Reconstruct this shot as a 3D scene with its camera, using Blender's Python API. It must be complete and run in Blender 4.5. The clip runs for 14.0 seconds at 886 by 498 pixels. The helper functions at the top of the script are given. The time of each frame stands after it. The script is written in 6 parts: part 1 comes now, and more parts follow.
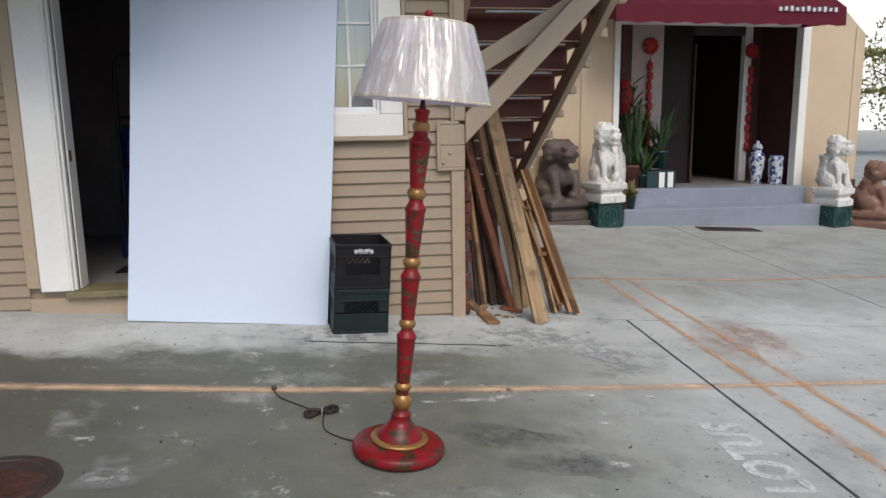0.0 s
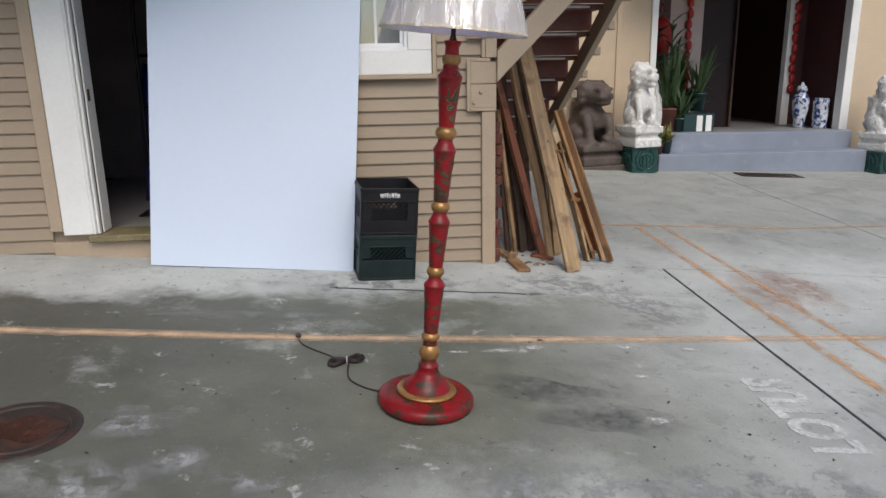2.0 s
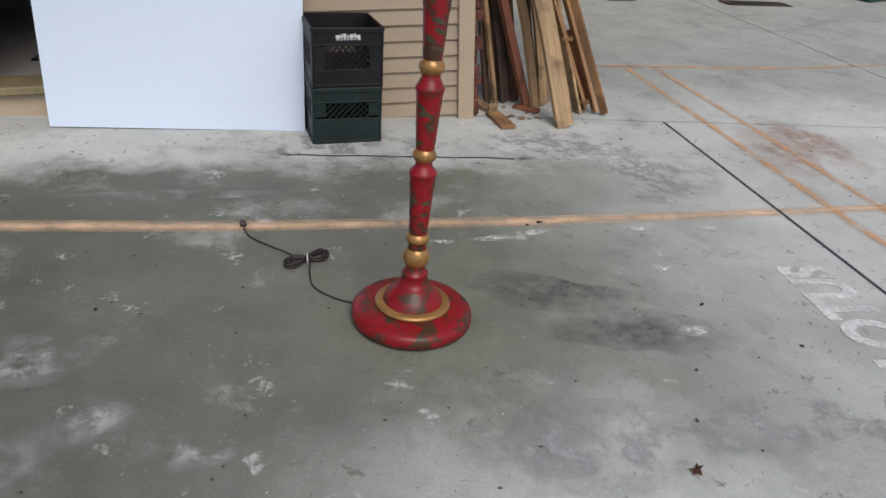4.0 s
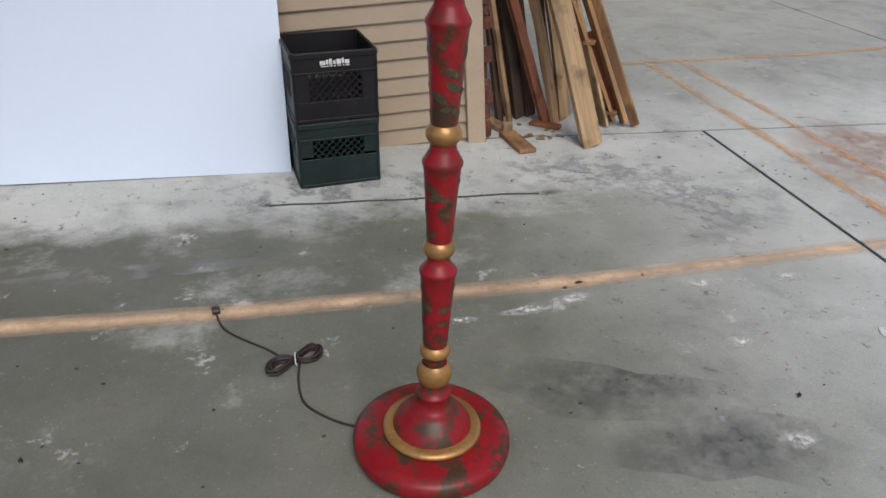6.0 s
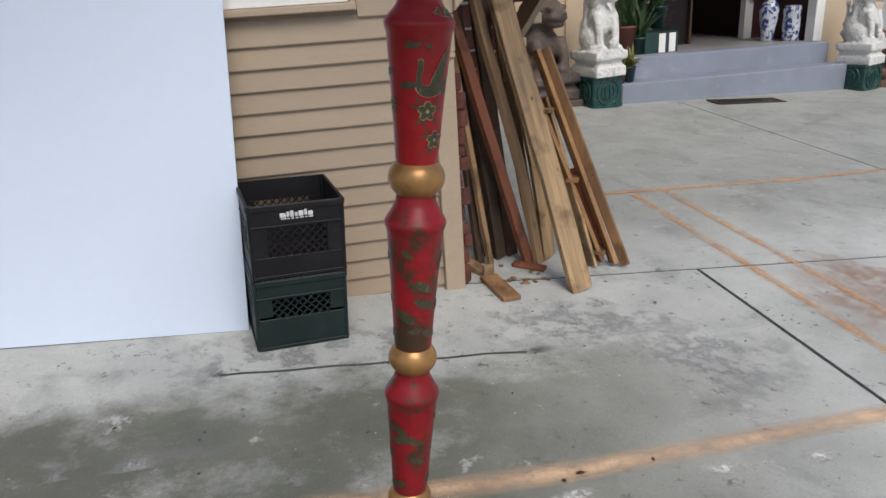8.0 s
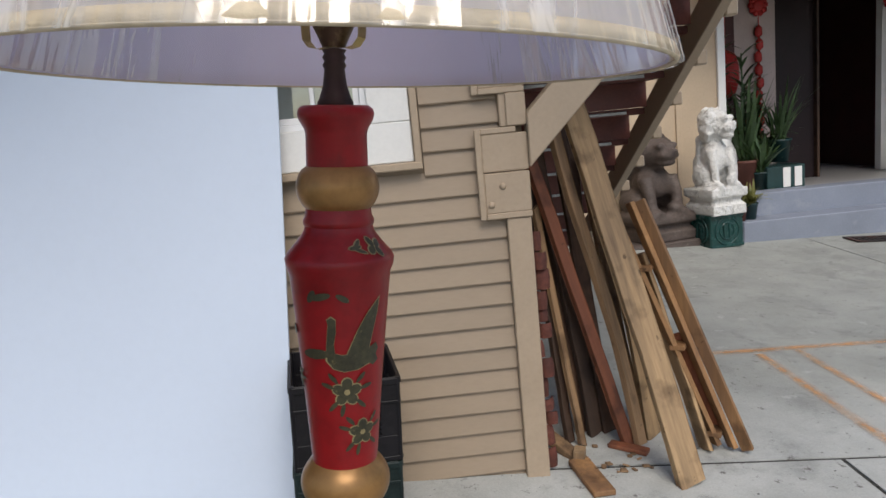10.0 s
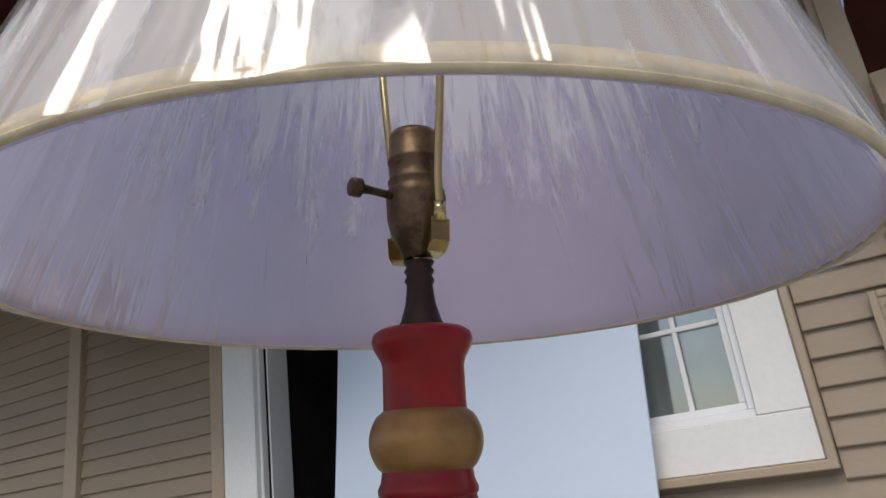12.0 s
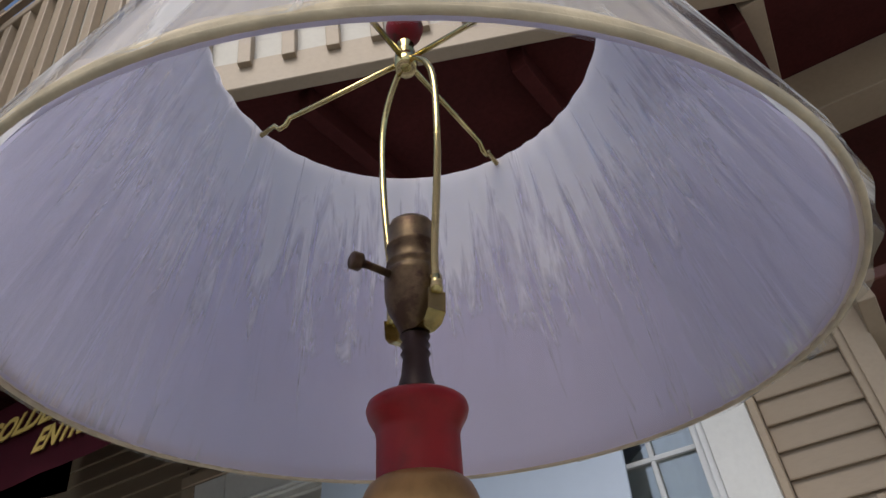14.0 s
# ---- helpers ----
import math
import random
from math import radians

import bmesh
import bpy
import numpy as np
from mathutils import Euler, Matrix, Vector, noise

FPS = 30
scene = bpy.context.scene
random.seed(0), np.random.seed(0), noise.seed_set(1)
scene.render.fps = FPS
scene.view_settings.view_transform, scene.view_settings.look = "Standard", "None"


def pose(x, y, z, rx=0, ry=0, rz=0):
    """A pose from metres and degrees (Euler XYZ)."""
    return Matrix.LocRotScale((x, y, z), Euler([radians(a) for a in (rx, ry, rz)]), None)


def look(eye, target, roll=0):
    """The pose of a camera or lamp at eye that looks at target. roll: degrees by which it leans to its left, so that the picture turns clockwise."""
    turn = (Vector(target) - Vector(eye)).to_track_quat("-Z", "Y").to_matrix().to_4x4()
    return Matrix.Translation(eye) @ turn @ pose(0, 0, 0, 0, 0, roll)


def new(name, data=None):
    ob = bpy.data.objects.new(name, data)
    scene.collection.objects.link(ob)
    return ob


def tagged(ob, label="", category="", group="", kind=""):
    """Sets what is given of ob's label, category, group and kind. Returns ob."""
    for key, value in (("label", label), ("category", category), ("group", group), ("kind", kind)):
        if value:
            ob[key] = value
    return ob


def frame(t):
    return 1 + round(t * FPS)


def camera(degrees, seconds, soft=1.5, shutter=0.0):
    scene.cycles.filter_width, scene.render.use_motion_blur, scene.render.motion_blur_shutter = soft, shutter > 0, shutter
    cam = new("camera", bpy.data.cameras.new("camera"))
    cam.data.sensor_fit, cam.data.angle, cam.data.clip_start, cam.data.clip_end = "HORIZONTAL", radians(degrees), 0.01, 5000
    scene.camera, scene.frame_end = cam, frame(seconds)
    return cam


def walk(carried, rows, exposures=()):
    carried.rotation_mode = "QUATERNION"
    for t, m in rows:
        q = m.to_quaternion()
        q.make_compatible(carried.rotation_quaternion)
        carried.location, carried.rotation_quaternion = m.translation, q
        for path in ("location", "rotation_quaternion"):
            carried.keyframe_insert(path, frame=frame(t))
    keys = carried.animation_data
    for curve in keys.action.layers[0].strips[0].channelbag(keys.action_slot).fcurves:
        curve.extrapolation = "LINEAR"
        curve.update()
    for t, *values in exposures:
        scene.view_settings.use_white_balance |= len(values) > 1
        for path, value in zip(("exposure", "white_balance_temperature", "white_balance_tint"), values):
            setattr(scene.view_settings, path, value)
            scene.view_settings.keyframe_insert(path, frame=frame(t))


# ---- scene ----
cam = camera(63.9, 14.0, soft=1.5)
PATH = [
    (0, (-0.769, -4.626, 1.31), (-0.505, -2.676, 0.956), -0.9),
    (0.5, (-0.754, -4.619, 1.301), (-0.502, -2.669, 0.936), -0.9),
    (1, (-0.753, -4.586, 1.305), (-0.517, -2.637, 0.924), -1.1),
    (1.5, (-0.733, -4.547, 1.282), (-0.543, -2.597, 0.88), -1.4),
    (2, (-0.76, -4.468, 1.275), (-0.578, -2.541, 0.773), -1.0),
    (2.5, (-0.775, -4.318, 1.259), (-0.562, -2.404, 0.72), -1.5),
    (3, (-0.804, -4.157, 1.246), (-0.509, -2.303, 0.555), -1.1),
    (3.2, (-0.809, -4.085, 1.228), (-0.536, -2.267, 0.439), -1.1),
    (5.3, (-0.823, -3.388, 1.238), (-0.454, -1.693, 0.244), 1.3),
    (5.5, (-0.797, -3.355, 1.221), (-0.449, -1.659, 0.221), 0.5),
    (6, (-0.744, -3.179, 1.239), (-0.468, -1.457, 0.261), -3.5),
    (6.5, (-0.705, -3.065, 1.248), (-0.434, -1.323, 0.304), -1.5),
    (7, (-0.699, -2.941, 1.26), (-0.364, -1.18, 0.374), -1.8),
    (7.5, (-0.714, -2.833, 1.264), (-0.329, -1.047, 0.449), -2.0),
    (7.7, (-0.695, -2.831, 1.27), (-0.307, -1.028, 0.496), -2.7),
    (9.8, (-0.444, -2.536, 1.331), (-0.307, -0.574, 0.967), -6.1),
    (10, (-0.422, -2.497, 1.331), (-0.34, -0.528, 0.993), -5.5),
    (10.5, (-0.376, -2.412, 1.328), (-0.514, -0.438, 1.04), -5.2),
    (11, (-0.306, -2.344, 1.296), (-0.872, -0.426, 1.316), -4.1),
    (11.5, (-0.258, -2.303, 1.253), (-1.057, -0.498, 1.575), -5.0),
    (12, (-0.253, -2.281, 1.259), (-1.152, -0.618, 1.912), -7.7),
    (12.5, (-0.271, -2.255, 1.221), (-1.153, -0.608, 1.933), -7.0),
    (13, (-0.27, -2.261, 1.23), (-1.067, -0.696, 2.187), -7.9),
    (13.5, (-0.276, -2.259, 1.199), (-1.072, -0.719, 2.196), -7.7),
    (13.8, (-0.285, -2.261, 1.173), (-1.013, -0.726, 2.229), -10.5),
    (14, (-0.283, -2.262, 1.169), (-0.941, -0.807, 2.374), -9.3),
]
EXPOSURES = ((0, -0.05), (3, -0.05), (8, 0.0), (10, -0.1), (11, -0.12), (12, -0.2), (14, -0.32))
walk(cam, [(t, look(eye, target, roll)) for t, eye, target, roll in PATH], EXPOSURES)

# ---- light ----
world = bpy.data.worlds.new("sky")
world.use_nodes = True
scene.world = world
wn = world.node_tree
sky = wn.nodes.new("ShaderNodeTexSky")
sky.sky_type, sky.sun_disc = "NISHITA", False
SUN_EL, SUN_ROT = radians(51), radians(168)
sky.sun_elevation, sky.sun_rotation = SUN_EL, SUN_ROT
sky.air_density, sky.dust_density, sky.ozone_density = 1.0, 2.0, 1.3
wn.links.new(sky.outputs[0], wn.nodes["Background"].inputs[0])
wn.nodes["Background"].inputs[1].default_value = 0.15
sun = new("sun", bpy.data.lights.new("sun", "SUN"))
sun.data.energy, sun.data.angle, sun.data.color = 2.3, radians(36), (1.0, 0.94, 0.86)
sun_way = Vector((math.sin(SUN_ROT) * math.cos(SUN_EL), math.cos(SUN_ROT) * math.cos(SUN_EL), math.sin(SUN_EL)))
sun.matrix_world = look((0, 0, 0), -sun_way)


# ---- helpers for meshes ----
BREAK = 2.9


def G(x, y):
    """Height of the sloping yard."""
    x, y = min(max(x, -9), 10), min(max(y, -9), 9)
    fall = -0.063 * x if x < 0 else -0.085 * x if x < BREAK else -0.085 * BREAK - 0.05 * (x - BREAK)
    return fall + 0.028 * y


SLOPE = Euler((math.atan(0.028), math.atan(0.063), 0)).to_matrix().to_4x4()


def standing(x, y, turn=0):
    """A pose on the sloping yard, square to its surface."""
    return Matrix.Translation((x, y, G(x, y))) @ SLOPE @ pose(0, 0, 0, 0, 0, turn)


def finish(bm, name, material, smooth=False):
    me = bpy.data.meshes.new(name)
    bmesh.ops.recalc_face_normals(bm, faces=bm.faces)
    bm.to_mesh(me)
    bm.free()
    for one in (material if isinstance(material, (list, tuple)) else [material]):
        me.materials.append(one)
    if smooth:
        me.polygons.foreach_set("use_smooth", [True] * len(me.polygons))
    return me


def thing(name, label, category, m=None, group="", kind=""):
    ob = new(name)
    ob.empty_display_size = 0.05
    if m is not None:
        ob.matrix_world = m
    return tagged(ob, label, category, group, kind)


def part(name, bm, material, parent=None, label="", smooth=False, m=None):
    ob = new(name, finish(bm, name, material, smooth))
    if parent is not None:
        ob.parent = parent
    if m is not None:
        ob.matrix_basis = m
    return tagged(ob, label)


def piece(name, me, parent, m):
    ob = new(name, me)
    ob.parent = parent
    ob.matrix_basis = m
    return ob


def box(bm, lo, hi, bevel=0.0, m=None):
    r = bmesh.ops.create_cube(bm, size=1)
    vs = r["verts"]
    for v in vs:
        v.co = Vector([lo[i] + (v.co[i] + 0.5) * (hi[i] - lo[i]) for i in range(3)])
    if bevel:
        es = list({e for v in vs for e in v.link_edges})
        out = bmesh.ops.bevel(bm, geom=es, offset=bevel, segments=1, affect="EDGES")
        vs = list({v for f in out["faces"] for v in f.verts} | {v for v in vs if v.is_valid})
    if m is not None:
        bmesh.ops.transform(bm, matrix=m, verts=[v for v in vs if v.is_valid])
    return vs


def boxes(*spans, bevel=0.0):
    bm = bmesh.new()
    for lo, hi in spans:
        box(bm, lo, hi, bevel)
    return bm


def beam(bm, a, b, w, h, up=(0, 0, 1), bevel=0.003):
    """A straight bar from a to b, w wide and h deep."""
    a, b = Vector(a), Vector(b)
    z = (b - a).normalized()
    x = Vector(up).cross(z).normalized()
    y = z.cross(x)
    m = Matrix((x, y, z)).transposed().to_4x4()
    m.translation = a
    box(bm, (-w / 2, -h / 2, 0), (w / 2, h / 2, (b - a).length), bevel, m)


def lathe(bm, profile, seg=48, a0=0.0, a1=math.tau):
    """Turns a profile of (radius, height) about z."""
    full = a1 - a0 > 6.28
    n = seg if full else seg + 1
    rings = []
    for r, z in profile:
        if r < 1e-6:
            rings.append([bm.verts.new((0, 0, z))])
        else:
            rings.append([bm.verts.new((r * math.cos(a0 + (a1 - a0) * i / seg), r * math.sin(a0 + (a1 - a0) * i / seg), z)) for i in range(n)])
    for p, q in zip(rings, rings[1:]):
        for i in range(seg):
            j = (i + 1) % n
            vs = [p[i % len(p)], p[j % len(p)], q[j % len(q)], q[i % len(q)]]
            vs = list(dict.fromkeys(vs))
            if len(vs) > 2:
                bm.faces.new(vs)
    return rings


def tube(bm, pts, r, seg=8, closed=False):
    """A round rod along points."""
    pts = [Vector(p) for p in pts]
    rings, last = [], Vector((0.3, 0.2, 1)).normalized()
    for i, p in enumerate(pts):
        a = pts[i - 1] if (i or closed) else p
        b = pts[(i + 1) % len(pts)] if (i < len(pts) - 1 or closed) else p
        d = (b - a).normalized()
        last = (last - d * last.dot(d))
        if last.length < 1e-4:
            last = d.orthogonal()
        last.normalize()
        s = d.cross(last)
        rad = r[i] if isinstance(r, (list, tuple)) else r
        rings.append([bm.verts.new(p + (last * math.cos(math.tau * k / seg) + s * math.sin(math.tau * k / seg)) * rad) for k in range(seg)])
    pairs = list(zip(rings, rings[1:]))
    if closed:
        pairs.append((rings[-1], rings[0]))
    for p, q in pairs:
        for k in range(seg):
            bm.faces.new((p[k], p[(k + 1) % seg], q[(k + 1) % seg], q[k]))
    if not closed:
        bm.faces.new(rings[0])
        bm.faces.new(rings[-1][::-1])


def smooth_path(pts, n=8):
    """Points along a Catmull-Rom line through pts."""
    pts = [Vector(p) for p in pts]
    out = []
    for i in range(len(pts) - 1):
        p0, p1, p2, p3 = pts[max(i - 1, 0)], pts[i], pts[i + 1], pts[min(i + 2, len(pts) - 1)]
        for k in range(n):
            t = k / n
            out.append(0.5 * ((2 * p1) + (p2 - p0) * t + (2 * p0 - 5 * p1 + 4 * p2 - p3) * t * t + (3 * p1 - p0 - 3 * p2 + p3) * t ** 3))
    return out + [pts[-1]]


def blob(bm, c, r, sub=2, m=None):
    vs = bmesh.ops.create_icosphere(bm, subdivisions=sub, radius=1)["verts"]
    r = r if isinstance(r, (list, tuple)) else (r, r, r)
    k = Matrix.Translation(c) @ (m or Matrix()) @ Matrix.Diagonal((*r, 1))
    bmesh.ops.transform(bm, matrix=k, verts=vs)
    return vs


# ---- materials ----
def material(name, color, rough=0.6, metal=0.0, var=0.12, scale=6.0, fine=60.0, bump=0.15, bump_scale=80.0, stain=None, stain_scale=2.0, stain_at=(0.5, 0.62), spec=0.5, stretch=(1, 1, 1), per_object=0.0, coords="Object", depth=0.004):
    """A procedural surface: base colour varied at two scales, an optional stain, relief."""
    mt = bpy.data.materials.new(name)
    mt.use_nodes = True
    n, l = mt.node_tree.nodes, mt.node_tree.links
    bsdf = n["Principled BSDF"]
    bsdf.inputs["Roughness"].default_value, bsdf.inputs["Metallic"].default_value = rough, metal
    bsdf.inputs["Specular IOR Level"].default_value = spec
    tc, mp = n.new("ShaderNodeTexCoord"), n.new("ShaderNodeMapping")
    mp.inputs["Scale"].default_value = stretch
    if coords == "World":
        geo = n.new("ShaderNodeNewGeometry")
        l.new(geo.outputs["Position"], mp.inputs[0])
    else:
        l.new(tc.outputs[coords], mp.inputs[0])
    if per_object:
        info = n.new("ShaderNodeObjectInfo")
        off = n.new("ShaderNodeVectorMath")
        off.operation = "MULTIPLY_ADD"
        off.inputs[1].default_value = (37, 53, 71)
        l.new(info.outputs["Random"], off.inputs[0])
        l.new(mp.outputs[0], off.inputs[2])
        src = off.outputs[0]
    else:
        src = mp.outputs[0]

    def noise_tex(s, detail=5, rg=0.6):
        t = n.new("ShaderNodeTexNoise")
        t.inputs["Scale"].default_value, t.inputs["Detail"].default_value, t.inputs["Roughness"].default_value = s, detail, rg
        l.new(src, t.inputs["Vector"])
        return t

    def ramp(fac, stops):
        r = n.new("ShaderNodeValToRGB")
        while len(r.color_ramp.elements) < len(stops):
            r.color_ramp.elements.new(0.5)
        for e, (p, c) in zip(r.color_ramp.elements, stops):
            e.position, e.color = p, (*c, 1)
        l.new(fac, r.inputs[0])
        return r.outputs[0]

    c = Vector(color)
    big, small = noise_tex(scale), noise_tex(fine, 3)
    base = ramp(big.outputs[0], [(0.3, tuple(c * (1 - var))), (0.7, tuple(min(v * (1 + var), 1) for v in c))])
    mix = n.new("ShaderNodeMix")
    mix.data_type, mix.blend_type = "RGBA", "MULTIPLY"
    mix.inputs[0].default_value = 1.0
    grain = ramp(small.outputs[0], [(0.3, (1 - var,) * 3), (0.6, (1.0,) * 3)])
    l.new(base, mix.inputs[6])
    l.new(grain, mix.inputs[7])
    col = mix.outputs[2]
    if per_object:
        info2 = n.new("ShaderNodeObjectInfo")
        hv = n.new("ShaderNodeHueSaturation")
        mr = n.new("ShaderNodeMapRange")
        mr.inputs[3].default_value, mr.inputs[4].default_value = 1 - per_object, 1 + per_object
        l.new(info2.outputs["Random"], mr.inputs[0])
        l.new(mr.outputs[0], hv.inputs["Value"])
        l.new(col, hv.inputs["Color"])
        col = hv.outputs[0]
    if stain is not None:
        st = noise_tex(stain_scale, 6, 0.65)
        m2 = n.new("ShaderNodeMix")
        m2.data_type = "RGBA"
        l.new(ramp(st.outputs[0], [(stain_at[0], (0, 0, 0)), (stain_at[1], (1, 1, 1))]), m2.inputs[0])
        l.new(col, m2.inputs[6])
        m2.inputs[7].default_value = (*stain, 1)
        col = m2.outputs[2]
    l.new(col, bsdf.inputs["Base Color"])
    rr = n.new("ShaderNodeMapRange")
    rr.inputs[3].default_value, rr.inputs[4].default_value = max(rough - 0.08, 0.02), min(rough + 0.1, 1)
    l.new(big.outputs[0], rr.inputs[0])
    l.new(rr.outputs[0], bsdf.inputs["Roughness"])
    if bump:
        b = n.new("ShaderNodeBump")
        b.inputs["Strength"].default_value, b.inputs["Distance"].default_value = bump, depth
        l.new(noise_tex(bump_scale, 4).outputs[0], b.inputs["Height"])
        l.new(b.outputs[0], bsdf.inputs["Normal"])
    return mt


def wood(name, light, dark, rough=0.75, grain=14.0, per_object=0.2):
    """Bare timber with grain along its local z."""
    mt = material(name, light, rough, var=0.25, scale=grain, fine=grain * 5, bump=0.5, bump_scale=grain * 4, stain=dark, stain_scale=5, stain_at=(0.46, 0.68), stretch=(1, 1, 0.08), per_object=per_object, depth=0.003)
    # weathered blotches and knots across the grain
    n, l = mt.node_tree.nodes, mt.node_tree.links
    bsdf = n["Principled BSDF"]
    old = bsdf.inputs["Base Color"].links[0].from_socket
    tc, info, off = n.new("ShaderNodeTexCoord"), n.new("ShaderNodeObjectInfo"), n.new("ShaderNodeVectorMath")
    off.operation, off.inputs[1].default_value = "MULTIPLY_ADD", (19, 31, 43)
    l.new(info.outputs["Random"], off.inputs[0])
    l.new(tc.outputs["Object"], off.inputs[2])
    for s, lo, hi, c in ((7, 0.54, 0.66, 0.42), (24, 0.66, 0.72, 0.25)):
        t, r, m = n.new("ShaderNodeTexNoise"), n.new("ShaderNodeMapRange"), n.new("ShaderNodeMix")
        t.inputs["Scale"].default_value, t.inputs["Detail"].default_value = s, 5
        l.new(off.outputs[0], t.inputs["Vector"])
        r.inputs[1].default_value, r.inputs[2].default_value, r.inputs[4].default_value = lo, hi, 0.8
        l.new(t.outputs[0], r.inputs[0])
        m.data_type, m.blend_type = "RGBA", "MULTIPLY"
        l.new(r.outputs[0], m.inputs[0])
        l.new(old, m.inputs[6])
        m.inputs[7].default_value = (c, c * 0.93, c * 0.88, 1)
        old = m.outputs[2]
    l.new(old, bsdf.inputs["Base Color"])
    return mt


M = {}
M["siding"] = material("painted_siding", (0.325, 0.250, 0.176), 0.55, var=0.05, scale=3, fine=90, bump=0.2, bump_scale=60, stain=(0.28, 0.215, 0.152), stain_scale=1.2, stain_at=(0.55, 0.8), stretch=(0.3, 1, 1), per_object=0.03)
M["tan_trim"] = material("tan_trim_paint", (0.40, 0.31, 0.22), 0.5, var=0.06, scale=4, fine=60, bump=0.15, stain=(0.30, 0.235, 0.17), stain_scale=3, stain_at=(0.6, 0.85))
M["white_paint"] = material("white_trim_paint", (0.78, 0.77, 0.74), 0.45, var=0.04, scale=3, fine=50, bump=0.1, stain=(0.66, 0.64, 0.60), stain_scale=2.5, stain_at=(0.6, 0.85))
M["white_vinyl"] = material("white_vinyl", (0.8, 0.8, 0.8), 0.35, var=0.03, bump=0.03)
M["rail_panel"] = material("pale_beige_panel_paint", (0.56, 0.53, 0.47), 0.55, var=0.06, scale=4, bump=0.1)
# white board; the blue cast of skylight is mixed into its base colour
M["board"] = material("skylit_white_board", (0.59, 0.665, 0.785), 0.5, var=0.015, scale=1.5, fine=30, bump=0.06, bump_scale=25, spec=0.3)
M["board_edge"] = material("board_edge", (0.55, 0.52, 0.45), 0.8, var=0.15)
M["soffit"] = material("maroon_soffit_paint", (0.075, 0.016, 0.015), 0.8, var=0.2, scale=3, bump=0.2, spec=0.15)
M["stucco"] = material("beige_stucco", (0.55, 0.43, 0.30), 0.85, var=0.06, scale=1.5, fine=40, bump=0.5, bump_scale=90, stain=(0.47, 0.37, 0.27), stain_scale=0.7, stain_at=(0.5, 0.75))
M["grey_step"] = material("blue_grey_step_paint", (0.22, 0.245, 0.30), 0.55, var=0.1, scale=2.5, bump=0.15, stain=(0.30, 0.32, 0.36), stain_scale=3, stain_at=(0.58, 0.75))
M["maroon_cloth"] = material("maroon_awning_cloth", (0.19, 0.013, 0.035), 0.75, var=0.1, scale=3, fine=200, bump=0.3, bump_scale=150)
M["gold_letter"] = material("yellow_letter_paint", (0.62, 0.42, 0.10), 0.6, var=0.08, bump=0.05)
# maroon awning cloth with the shade of the deck put into its colour
M["maroon_shaded"] = material("shaded_maroon_awning_cloth", (0.085, 0.009, 0.019), 0.8, var=0.15, scale=3, fine=200, bump=0.3, bump_scale=150, spec=0.2)
# shop walls and ceiling: the gloom indoors is put into this colour
M["dark_in"] = material("shaded_interior_paint", (0.06, 0.037, 0.040), 0.7, var=0.2, scale=2, bump=0.1)
M["store_wall"] = material("dusky_store_wall", (0.30, 0.265, 0.27), 0.8, var=0.2, scale=2, bump=0.1)
# door leaf wood, near black to stand in for porch shade
M["dark_door"] = material("shaded_door_wood", (0.020, 0.011, 0.012), 0.5, var=0.2, scale=4, bump=0.1, spec=0.25)
M["porch_panel"] = material("dull_pink_panel_paint", (0.46, 0.37, 0.34), 0.6, var=0.1, scale=3, bump=0.1)
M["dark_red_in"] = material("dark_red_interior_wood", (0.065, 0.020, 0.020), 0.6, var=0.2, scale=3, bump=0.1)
M["shop_floor"] = material("grey_shop_floor", (0.30, 0.29, 0.28), 0.4, var=0.1, scale=2, bump=0.05)
M["lamp_red"] = material("red_lacquer", (0.22, 0.007, 0.011), 0.38, var=0.2, scale=9, fine=70, bump=0.1, bump_scale=40, stain=(0.048, 0.026, 0.014), stain_scale=19, stain_at=(0.50, 0.58), spec=0.3, depth=0.001)
M["lamp_red_clean"] = material("red_lacquer_unworn", (0.27, 0.007, 0.009), 0.34, var=0.2, scale=9, fine=70, bump=0.08, bump_scale=40, stain=(0.08, 0.014, 0.010), stain_scale=12, stain_at=(0.60, 0.78), spec=0.35, depth=0.001)
M["lamp_gold"] = material("aged_gold_paint", (0.34, 0.178, 0.058), 0.34, 0.45, var=0.22, scale=12, fine=90, bump=0.15, stain=(0.22, 0.12, 0.045), stain_scale=16, stain_at=(0.55, 0.75), depth=0.001)
M["decor"] = material("dark_olive_decor_paint", (0.05, 0.045, 0.02), 0.45, var=0.35, scale=60, fine=240, bump=0.2, stain=(0.20, 0.16, 0.07), stain_scale=140, stain_at=(0.64, 0.72), depth=0.0006)
M["decor_line"] = material("pale_gold_line_paint", (0.30, 0.24, 0.11), 0.45, var=0.3, scale=90, bump=0.05)
M["bronze"] = material("antique_bronze_socket", (0.17, 0.115, 0.06), 0.42, 0.75, var=0.25, scale=40, fine=160, bump=0.1, stain=(0.09, 0.05, 0.03), stain_scale=50, depth=0.0006)
M["dark_bronze"] = material("dark_bronze_neck", (0.055, 0.032, 0.025), 0.42, 0.6, var=0.2, scale=40, bump=0.1, depth=0.0006)
M["brass"] = material("polished_brass", (0.62, 0.50, 0.22), 0.16, 1.0, var=0.06, scale=20, bump=0.03, depth=0.0005)
M["cord"] = material("brown_cord_rubber", (0.028, 0.016, 0.016), 0.5, var=0.2, scale=30, bump=0.1)
